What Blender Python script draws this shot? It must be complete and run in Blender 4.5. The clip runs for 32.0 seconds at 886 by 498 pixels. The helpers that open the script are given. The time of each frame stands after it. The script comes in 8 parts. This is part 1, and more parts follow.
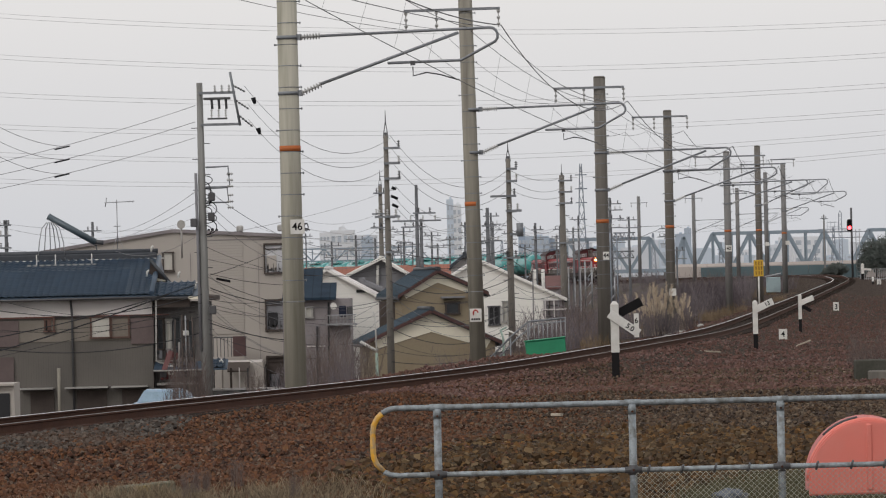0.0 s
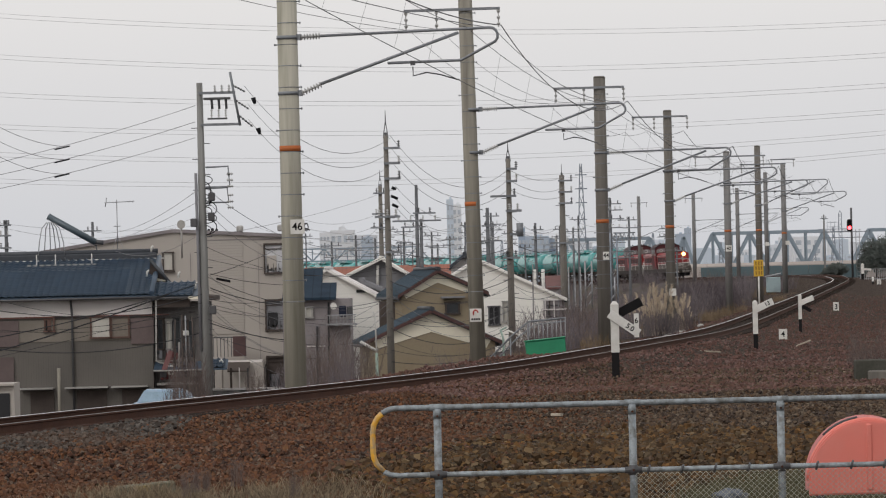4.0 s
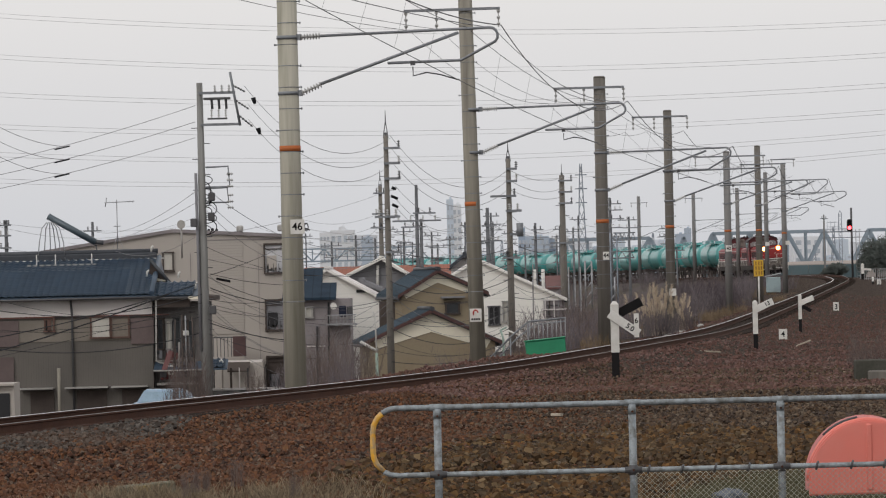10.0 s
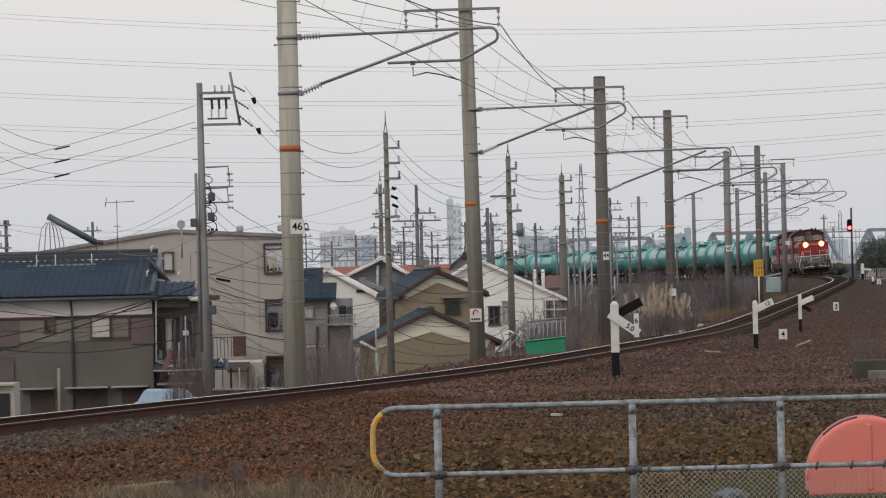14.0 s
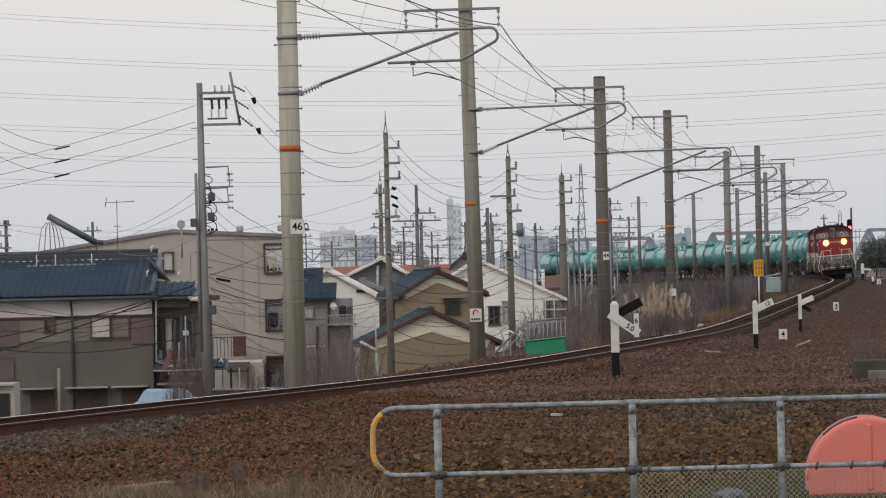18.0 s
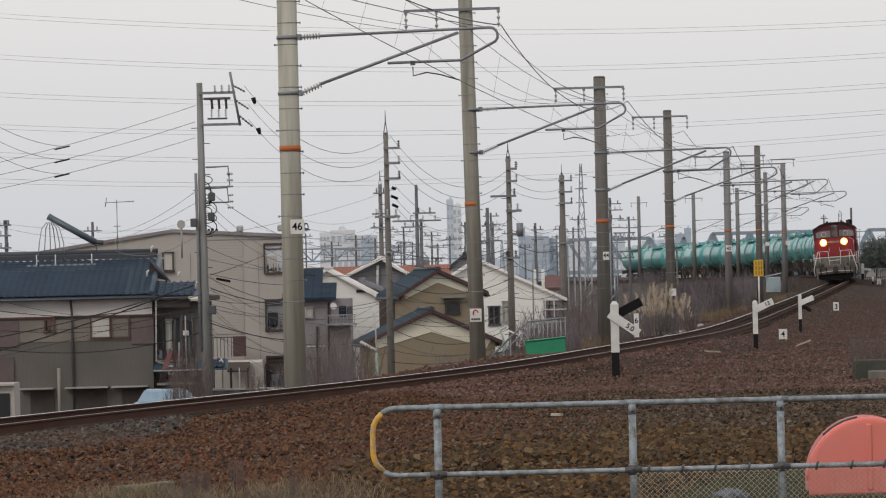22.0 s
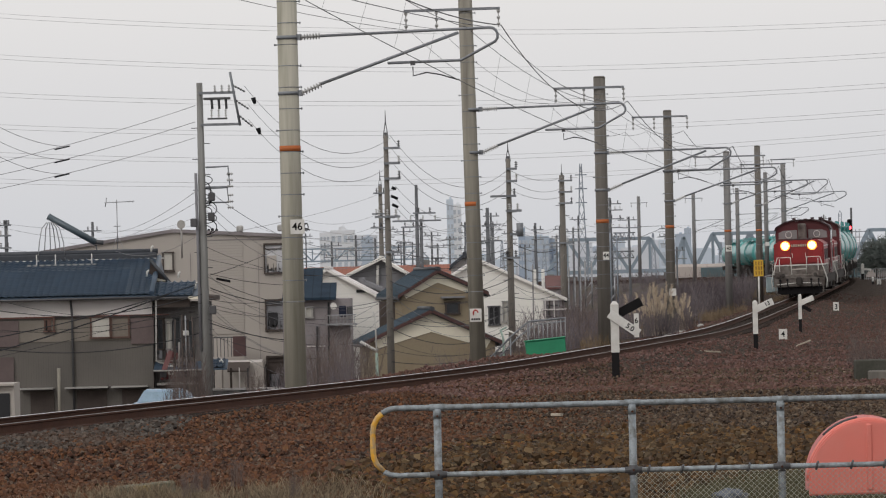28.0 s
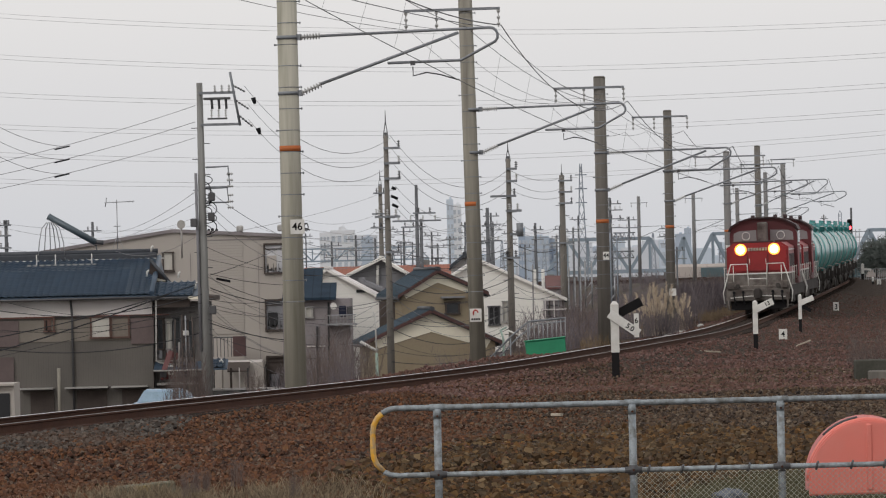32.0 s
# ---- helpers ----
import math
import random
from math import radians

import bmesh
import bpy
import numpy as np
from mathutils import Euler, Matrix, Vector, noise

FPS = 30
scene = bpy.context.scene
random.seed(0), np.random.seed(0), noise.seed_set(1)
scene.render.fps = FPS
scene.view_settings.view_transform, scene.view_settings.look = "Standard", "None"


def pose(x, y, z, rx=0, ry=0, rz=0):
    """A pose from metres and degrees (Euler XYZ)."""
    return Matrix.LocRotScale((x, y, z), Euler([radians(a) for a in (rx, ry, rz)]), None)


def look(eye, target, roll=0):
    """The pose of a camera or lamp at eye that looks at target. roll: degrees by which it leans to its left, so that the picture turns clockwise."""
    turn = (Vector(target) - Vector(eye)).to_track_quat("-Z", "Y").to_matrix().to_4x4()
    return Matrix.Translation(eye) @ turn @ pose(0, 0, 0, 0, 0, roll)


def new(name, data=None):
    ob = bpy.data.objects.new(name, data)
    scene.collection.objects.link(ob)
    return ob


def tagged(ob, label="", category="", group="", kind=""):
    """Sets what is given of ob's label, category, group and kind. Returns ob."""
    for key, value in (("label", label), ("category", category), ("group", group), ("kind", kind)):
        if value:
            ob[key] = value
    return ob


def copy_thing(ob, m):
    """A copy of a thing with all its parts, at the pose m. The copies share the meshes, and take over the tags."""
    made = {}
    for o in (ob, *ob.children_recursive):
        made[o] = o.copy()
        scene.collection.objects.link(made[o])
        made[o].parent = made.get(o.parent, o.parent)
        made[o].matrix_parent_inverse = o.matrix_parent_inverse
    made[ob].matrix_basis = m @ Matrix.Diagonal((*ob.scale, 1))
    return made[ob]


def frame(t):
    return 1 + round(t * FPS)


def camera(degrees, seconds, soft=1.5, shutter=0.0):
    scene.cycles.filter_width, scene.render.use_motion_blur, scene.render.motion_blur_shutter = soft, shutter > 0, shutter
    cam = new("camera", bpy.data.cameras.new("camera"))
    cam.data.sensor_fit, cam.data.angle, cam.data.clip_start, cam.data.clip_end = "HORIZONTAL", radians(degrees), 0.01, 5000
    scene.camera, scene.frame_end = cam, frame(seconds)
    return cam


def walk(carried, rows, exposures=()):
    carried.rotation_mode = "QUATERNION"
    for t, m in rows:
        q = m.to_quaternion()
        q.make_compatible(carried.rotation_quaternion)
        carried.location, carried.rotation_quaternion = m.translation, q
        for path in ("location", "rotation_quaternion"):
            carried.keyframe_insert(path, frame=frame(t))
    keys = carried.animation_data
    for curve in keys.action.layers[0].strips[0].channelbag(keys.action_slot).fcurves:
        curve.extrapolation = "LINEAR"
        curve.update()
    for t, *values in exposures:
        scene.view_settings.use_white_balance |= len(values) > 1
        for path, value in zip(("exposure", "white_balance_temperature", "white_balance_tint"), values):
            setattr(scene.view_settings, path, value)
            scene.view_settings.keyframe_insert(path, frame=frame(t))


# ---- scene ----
# camera: stands still on the outer side of the curve, long lens
EYE = (0.0, 0.0, 1.95)
cam = camera(11.196, 32.0, soft=1.15)
STAND = look(EYE, (0.0, 8000.0, 1.95 + 39.0), -1.4)
walk(cam, [(0.0, STAND), (32.0, STAND)], exposures=[(0.0, 0.0, 6500, 10), (32.0, 0.0, 6500, 10)])

# overcast daylight
world = bpy.data.worlds.new("overcast_sky")
scene.world = world
world.use_nodes = True
wn, wl = world.node_tree.nodes, world.node_tree.links
sky = wn.new("ShaderNodeTexSky")
sky.sky_type, sky.sun_disc = "NISHITA", False
sky.sun_elevation, sky.sun_rotation = radians(34), radians(215)
sky.dust_density, sky.air_density = 6.0, 1.5
cloud = wn.new("ShaderNodeTexNoise")
cloud.inputs["Scale"].default_value, cloud.inputs["Detail"].default_value = 1.6, 5.0
tint = wn.new("ShaderNodeValToRGB")
tint.color_ramp.elements[0].position, tint.color_ramp.elements[1].position = 0.3, 0.7
tint.color_ramp.elements[0].color = (6.95, 6.85, 6.85, 1)
tint.color_ramp.elements[1].color = (7.3, 7.15, 7.08, 1)
rise, sep, low = wn.new("ShaderNodeTexCoord"), wn.new("ShaderNodeSeparateXYZ"), wn.new("ShaderNodeValToRGB")
low.color_ramp.elements[0].position, low.color_ramp.elements[1].position = 0.0, 0.06
low.color_ramp.elements[0].color, low.color_ramp.elements[1].color = (0.79, 0.82, 0.87, 1), (1, 1, 1, 1)
wl.new(rise.outputs["Generated"], sep.inputs[0])
wl.new(sep.outputs["Z"], low.inputs[0])
dim = wn.new("ShaderNodeMixRGB")
dim.blend_type, dim.inputs[0].default_value = "MULTIPLY", 1.0
blend = wn.new("ShaderNodeMixRGB")
blend.inputs[0].default_value = 0.93
wl.new(cloud.outputs["Fac"], tint.inputs[0])
wl.new(sky.outputs[0], blend.inputs[1])
wl.new(tint.outputs[0], dim.inputs[1])
wl.new(low.outputs[0], dim.inputs[2])
wl.new(dim.outputs[0], blend.inputs[2])
wl.new(blend.outputs[0], wn["Background"].inputs["Color"])
wn["Background"].inputs["Strength"].default_value = 0.114
sun = new("sun", bpy.data.lights.new("sun", "SUN"))
sun.data.energy, sun.data.angle, sun.data.color = 0.7, radians(25), (1.0, 0.98, 0.97)
sun.matrix_world = look((0, 0, 50), (30, 38, 12))


# ---- materials ----
def mat(name, base, rough=0.7, metal=0.0, vary=0.15, grain=20.0, stain=1.2, bump=0.15, second=None, glow=0.0, amount=0.5, streak=1.0):
    """A painted or raw surface: fine grain, broad stains of a second colour, slight relief, a tone of its own for each piece."""
    m = bpy.data.materials.new(name)
    m.use_nodes = True
    nt = m.node_tree
    n, l = nt.nodes, nt.links
    b = n["Principled BSDF"]
    b.inputs["Roughness"].default_value, b.inputs["Metallic"].default_value = rough, metal
    if rough >= 0.8:
        b.inputs["Specular IOR Level"].default_value = 0.12
    co = n.new("ShaderNodeTexCoord")
    fine, broad = n.new("ShaderNodeTexNoise"), n.new("ShaderNodeTexNoise")
    fine.inputs["Scale"].default_value, fine.inputs["Detail"].default_value = grain, 6.0
    broad.inputs["Scale"].default_value, broad.inputs["Detail"].default_value = stain, 8.0
    squash = n.new("ShaderNodeMapping")
    squash.inputs["Scale"].default_value = (1.0, 1.0, streak)
    l.new(co.outputs["Object"], squash.inputs["Vector"])
    for tex in (fine, broad):
        l.new(squash.outputs[0], tex.inputs["Vector"])
    info = n.new("ShaderNodeObjectInfo")
    second = second or tuple(c * 0.6 for c in base)
    ramp = n.new("ShaderNodeValToRGB")
    ramp.color_ramp.elements[0].position, ramp.color_ramp.elements[1].position = 0.42, 0.68
    ramp.color_ramp.elements[0].color, ramp.color_ramp.elements[1].color = (0, 0, 0, 1), (amount, amount, amount, 1)
    l.new(broad.outputs["Fac"], ramp.inputs[0])
    mix = n.new("ShaderNodeMixRGB")
    mix.inputs[1].default_value, mix.inputs[2].default_value = (*base, 1), (*second, 1)
    l.new(ramp.outputs[0], mix.inputs[0])
    val = n.new("ShaderNodeMath")
    val.operation = "MULTIPLY_ADD"
    val.inputs[1].default_value, val.inputs[2].default_value = 2 * vary, 1 - vary
    l.new(fine.outputs["Fac"], val.inputs[0])
    own = n.new("ShaderNodeMath")
    own.operation = "MULTIPLY_ADD"
    own.inputs[1].default_value, own.inputs[2].default_value = vary, 1 - 0.5 * vary
    l.new(info.outputs["Random"], own.inputs[0])
    both = n.new("ShaderNodeMath")
    both.operation = "MULTIPLY"
    l.new(val.outputs[0], both.inputs[0])
    l.new(own.outputs[0], both.inputs[1])
    out = n.new("ShaderNodeVectorMath")
    out.operation = "SCALE"
    l.new(mix.outputs[0], out.inputs[0])
    l.new(both.outputs[0], out.inputs["Scale"])
    l.new(out.outputs[0], b.inputs["Base Color"])
    if bump:
        bp = n.new("ShaderNodeBump")
        bp.inputs["Strength"].default_value, bp.inputs["Distance"].default_value = bump, 0.02
        l.new(fine.outputs["Fac"], bp.inputs["Height"])
        l.new(bp.outputs[0], b.inputs["Normal"])
    if glow:
        b.inputs["Emission Color"].default_value, b.inputs["Emission Strength"].default_value = (*base, 1), glow
    return m


def islands(name, tones, rough=0.9, grain=30.0, second=None, stain=1.2):
    """One mesh of many loose pieces: each takes a tone of its own."""
    m = mat(name, tones[0], rough, vary=0.12, grain=grain, second=second, stain=stain)
    n, l = m.node_tree.nodes, m.node_tree.links
    geo, ramp = n.new("ShaderNodeNewGeometry"), n.new("ShaderNodeValToRGB")
    while len(ramp.color_ramp.elements) < len(tones):
        ramp.color_ramp.elements.new(0.5)
    for i, (e, c) in enumerate(zip(ramp.color_ramp.elements, tones)):
        e.position, e.color = i / (len(tones) - 1), (*c, 1)
    l.new(geo.outputs["Random Per Island"], ramp.inputs[0])
    l.new(ramp.outputs[0], n["Mix (Legacy)"].inputs[1] if "Mix (Legacy)" in n else next(x for x in n if x.type == "MIX_RGB").inputs[1])
    return m


CONCRETE = mat("weathered_concrete", (0.45, 0.43, 0.365), 0.85, vary=0.24, grain=9, stain=5.0, streak=0.05, amount=1.0, second=(0.27, 0.262, 0.212))
POLE_DARK = mat("dark_concrete", (0.15, 0.139, 0.125), 0.85, vary=0.15, grain=9, stain=5.0, streak=0.06, amount=0.8, second=(0.215, 0.198, 0.175))
POLE_PALE = mat("pale_grey_concrete", (0.27, 0.27, 0.262), 0.85, vary=0.24, grain=9, stain=5.0, streak=0.05, amount=1.0, second=(0.155, 0.152, 0.142))
POLE_MID = mat("brownish_concrete", (0.315, 0.295, 0.25), 0.85, vary=0.24, grain=9, stain=5.0, streak=0.05, amount=1.0, second=(0.185, 0.172, 0.145))
POLE_GREY = mat("grey_concrete", (0.225, 0.22, 0.215), 0.85, vary=0.14, grain=9, stain=5.0, streak=0.06, amount=0.8)
# grey concrete with the blue of distance haze mixed in
POLE_TOWN = mat("hazed_grey_concrete", (0.155, 0.16, 0.17), 0.85, vary=0.15, grain=9, stain=5.0, streak=0.06, amount=0.8)
STEEL = mat("galvanised_steel", (0.36, 0.37, 0.39), 0.55, 0.5, vary=0.15, grain=14, stain=4, second=(0.22, 0.2, 0.17))
ARMSTEEL = mat("weathered_arm_steel", (0.24, 0.255, 0.275), 0.55, 0.3, vary=0.15, grain=14, stain=4)
DARKSTEEL = mat("grimy_steel", (0.10, 0.10, 0.105), 0.6, 0.3, vary=0.2)
WIRE = mat("weathered_wire", (0.22, 0.22, 0.23), 0.7, 0.1)
# far wires' faintness is put into this pale grey; also fills one opening
FARPALE = mat("pale_far_grey", (0.55, 0.55, 0.57), 0.7, 0.0)
PORCELAIN = mat("grey_porcelain", (0.45, 0.45, 0.44), 0.3)
BLACK = mat("black_rubber", (0.015, 0.015, 0.017), 0.85)
WHITE = mat("white_paint", (0.72, 0.71, 0.68), 0.5, vary=0.08, stain=3, second=(0.5, 0.47, 0.42))
BLACKPAINT = mat("black_paint", (0.016, 0.015, 0.016), 0.85)
ORANGE = mat("orange_band", (0.5, 0.13, 0.03), 0.7, second=(0.3, 0.12, 0.05))
YELLOW = mat("yellow_paint", (0.62, 0.38, 0.03), 0.55, second=(0.4, 0.22, 0.03))
RUST = mat("rusty_rail_steel", (0.074, 0.036, 0.025), 0.85, 0.1, vary=0.25, grain=16, stain=1.5, second=(0.048, 0.027, 0.021))
RAILDULL = mat("worn_rail_head", (0.15, 0.125, 0.112), 0.5, 0.5, vary=0.1, bump=0.02)
RAILTOP = mat("polished_rail_head", (0.55, 0.54, 0.54), 0.28, 0.95, vary=0.06, bump=0.02)


# ---- mesh helpers ----
def part(name, bm, material, parent=None, label="", smooth=False):
    me = bpy.data.meshes.new(name)
    bm.normal_update()
    bm.to_mesh(me)
    bm.free()
    for m in material if isinstance(material, (list, tuple)) else [material]:
        me.materials.append(m)
    if smooth:
        for p in me.polygons:
            p.use_smooth = True
    ob = new(name, me)
    ob.parent = parent
    return tagged(ob, label)


def raw(name, verts, faces, material, parent=None, label="", smooth=False):
    me = bpy.data.meshes.new(name)
    me.from_pydata(verts, [], faces)
    me.materials.append(material)
    me.update()
    if smooth:
        for p in me.polygons:
            p.use_smooth = True
    ob = new(name, me)
    ob.parent = parent
    return tagged(ob, label)


def box(bm, x, y, z, sx, sy, sz, m=None, bevel=0.0, mi=0):
    """A box centred at x, y with its foot at z."""
    mm = Matrix.Translation((x, y, z + sz / 2)) @ Matrix.Diagonal((sx, sy, sz, 1))
    r = bmesh.ops.create_cube(bm, size=1, matrix=(m @ mm) if m else mm)
    fs = {f for v in r["verts"] for f in v.link_faces}
    for f in fs:
        f.material_index = mi
    if bevel:
        es = {e for v in r["verts"] for e in v.link_edges}
        bmesh.ops.bevel(bm, geom=list(es), offset=bevel, segments=1, affect="EDGES")
    return bm


def rod(bm, a, b, r, r2=None, seg=8, mi=0):
    """A round bar from a to b."""
    a, b = Vector(a), Vector(b)
    d = b - a
    m = Matrix.Translation((a + b) / 2) @ d.to_track_quat("Z", "Y").to_matrix().to_4x4()
    q = bmesh.ops.create_cone(bm, cap_ends=True, segments=seg, radius1=r, radius2=r if r2 is None else r2, depth=d.length, matrix=m)
    for f in {f for v in q["verts"] for f in v.link_faces}:
        f.material_index = mi
        f.smooth = len(f.verts) == 4
    return bm


def tube(bm, pts, r, seg=6, mi=0):
    """A bent pipe along points."""
    pts = [Vector(p) for p in pts]
    rings = []
    q, last = None, None
    for i, p in enumerate(pts):
        d = (pts[min(i + 1, len(pts) - 1)] - pts[max(i - 1, 0)]).normalized()
        q = d.to_track_quat("Z", "Y").to_matrix() if q is None else last.rotation_difference(d).to_matrix() @ q
        last = d
        rings.append([bm.verts.new(p + q @ Vector((r * math.cos(6.2832 * k / seg), r * math.sin(6.2832 * k / seg), 0))) for k in range(seg)])
    for a, b in zip(rings, rings[1:]):
        for k in range(seg):
            f = bm.faces.new((a[k], a[(k + 1) % seg], b[(k + 1) % seg], b[k]))
            f.smooth, f.material_index = True, mi
    bm.faces.new(rings[0][::-1]).material_index = mi
    bm.faces.new(rings[-1]).material_index = mi
    return bm


def sweep(bm, outline, stations, mi=0, caps=True):
    """An outline of (side, up) carried along stations of (matrix)."""
    rings = [[bm.verts.new(m @ Vector((s, 0, u))) for s, u in outline] for m in stations]
    k = len(outline)
    for a, b in zip(rings, rings[1:]):
        for i in range(k):
            bm.faces.new((a[i], b[i], b[(i + 1) % k], a[(i + 1) % k])).material_index = mi
    if caps:
        bm.faces.new(rings[0]).material_index = mi
        bm.faces.new(rings[-1][::-1]).material_index = mi
    return bm


def slab(bm, poly, depth, m=None, mi=0):
    """A flat plate of an outline in x, z, thick in y."""
    m = m or Matrix()
    a = [bm.verts.new(m @ Vector((x, 0, z))) for x, z in poly]
    b = [bm.verts.new(m @ Vector((x, depth, z))) for x, z in poly]
    n = len(poly)
    fs = [bm.faces.new(a), bm.faces.new(b[::-1])]
    fs += [bm.faces.new((a[i], b[i], b[(i + 1) % n], a[(i + 1) % n])) for i in range(n)]
    for f in fs:
        f.material_index = mi
    return bm


def empty(name, m, label, category, group=""):
    e = new(name)
    e.matrix_world = m
    return tagged(e, label, category, group)


# ---- the railway's line: easting and rail height along the way north ----
LINE = [(20, -15.4, 0.1), (40, -10.9, 0.06), (62, -6.2, 0.03), (79, -2.55, -0.06), (94, 0.7, -0.1), (117, 4.58, -0.11), (150, 8.79, -0.24), (193, 13.6, -0.18),
        (240, 19.09, 0.12), (298, 25.73, 0.48), (330, 28.99, 0.6), (363, 31.39, 0.73), (386, 32.53, 0.77), (410, 33.05, 0.75), (462, 31.95, 0.59), (512, 27.79, 0.47),
        (556, 21.77, 0.26), (614, 9.56, 0.09), (700, -12.0, 0.0), (800, -40.0, 0.0), (900, -69.0, 0.0)]


def spline(xs, ys):
    """A natural cubic through the points."""
    xs, ys = np.array(xs, float), np.array(ys, float)
    n, h = len(xs), np.diff(xs)
    a, r = np.eye(n), np.zeros(n)
    for i in range(1, n - 1):
        a[i, i - 1:i + 2] = h[i - 1], 2 * (h[i - 1] + h[i]), h[i]
        r[i] = 6 * ((ys[i + 1] - ys[i]) / h[i] - (ys[i] - ys[i - 1]) / h[i - 1])
    c = np.linalg.solve(a, r)

    def f(x):
        i = min(max(int(np.searchsorted(xs, x)) - 1, 0), n - 2)
        if x < xs[0] or x > xs[-1]:
            e = xs[0] if x < xs[0] else xs[-1]
            return f(e) + (x - e) * (f(xs[1]) - f(xs[0])) / h[0] if x < e else f(e) + (x - e) * (ys[-1] - ys[-2]) / h[-1]
        t, s = xs[i + 1] - x, x - xs[i]
        return float(c[i] * t ** 3 / (6 * h[i]) + c[i + 1] * s ** 3 / (6 * h[i]) + (ys[i] / h[i] - c[i] * h[i] / 6) * t + (ys[i + 1] / h[i] - c[i + 1] * h[i] / 6) * s)
    return f


line_x = spline([p[0] for p in LINE], [p[1] for p in LINE])
line_z = spline([p[0] for p in LINE], [p[2] for p in LINE])
# distance along the rails, from the south end
_ys = np.arange(10.0, 1000.0, 1.0)
_xs = np.array([line_x(y) for y in _ys])
_run = np.concatenate(([0.0], np.cumsum(np.hypot(np.diff(_xs), np.diff(_ys)))))


def cant(y):
    """How much higher the outer rail lies."""
    return float(np.interp(y, [150, 240, 330, 420, 560], [0.01, 0.016, 0.065, 0.067, 0.069]))


def north_of(run):
    return float(np.interp(run, _run, _ys))


def run_of(y):
    return float(np.interp(y, _ys, _run))


def on_line(y, side=0.0, up=0.0):
    """A point beside the line: side to the right when looking north."""
    t = Vector((line_x(y + 0.5) - line_x(y - 0.5), 1.0, 0)).normalized()
    return Vector((line_x(y) + side * t.y, y - side * t.x, line_z(y) + up))


def heading(y):
    return math.atan2(line_x(y + 0.5) - line_x(y - 0.5), 1.0)


def station(y, side=0.0, up=0.0):
    return Matrix.Translation(on_line(y, side, up)) @ Matrix.Rotation(-heading(y), 4, "Z")


def ease(a, b, t):
    t = min(max(t, 0.0), 1.0)
    return a + (b - a) * t * t * (3 - 2 * t)


def verge(y):
    """Height of the gravel ground on the outer side."""
    return float(np.interp(y, [0, 30, 60, 92, 126, 159, 193, 240, 300, 363, 410, 460, 560, 700], [0.0, 0.0, -0.2, -0.38, -0.5, -0.52, -0.5, -0.24, 0.12, 0.42, 0.45, 0.3, -0.1, -0.4]))


def lie(d, y):
    """Ground height at d to the right of the line."""
    bed = line_z(min(y, 900))
    if d >= 0:
        sunk = 0.0 - 0.07 * min(max((y - 70) / 22, 0), 1) * min(max((150 - y) / 40, 0), 1) 
        z = bed - 0.2 - sunk + cant(y) * min(d, 1.2) * 0.6 if d < 1.45 else ease(bed - 0.16 - sunk, verge(y), (d - 1.45) / 1.3)
        return ease(z, -3.5, (d - 30) / 45) if d > 30 else z
    # a low heap of spare ballast inside the curve
    heap = (0.20 + 0.10 * min(max((y - 90) / 10, 0), 1)) * math.exp(-((d + 2.45) / 0.62) ** 2) * min(max((y - 73) / 6, 0), 1) * min(max((128 - y) / 16, 0), 1) if d > -4.2 else 0.0
    if d > -1.5:
        return bed - 0.22 + heap
    if d > -2.6:
        return ease(bed - 0.22, bed - 0.45, (-d - 1.5) / 1.1) + heap
    if d > -4.2:
        return bed - 0.45 + heap
    foot = ease(-4.9, -1.5, (y - 155) / 40) if y < 420 else ease(-1.5, -3.0, (y - 420) / 60)
    if d > -11:
        return ease(bed - 0.45, foot, (-d - 4.2) / 6.8)
    return ease(foot, -4.9, (-d - 11) / 7)


def swell(d, y):
    """Uneven lie of the loose stone outside the curve, with a low bank of it in front."""
    z = 0.07 * noise.noise((d * 0.5, y * 0.25, 3.0)) + 0.035 * noise.noise((d * 1.7, y * 0.8, 8.0))
    side = min(max((line_x(y) + d / math.cos(heading(y)) + 0.9) / 1.4, 0), 1)
    if 30 < y < 54:
        step = min(max((y - 45.0 - 0.25 * math.sin(d * 1.3)) / 1.5, 0), 1)
        bank = (-0.12 + 0.22 * step * step * (3 - 2 * step)) * min(max((54 - y) / 6, 0), 1)
        z = z * (1 - 0.6 * side) + side * bank * min(max((y - 30) / 3, 0), 1)
    return z


def ground_z(x, y):
    d = (x - line_x(y)) * math.cos(heading(y))
    return lie(d, y)


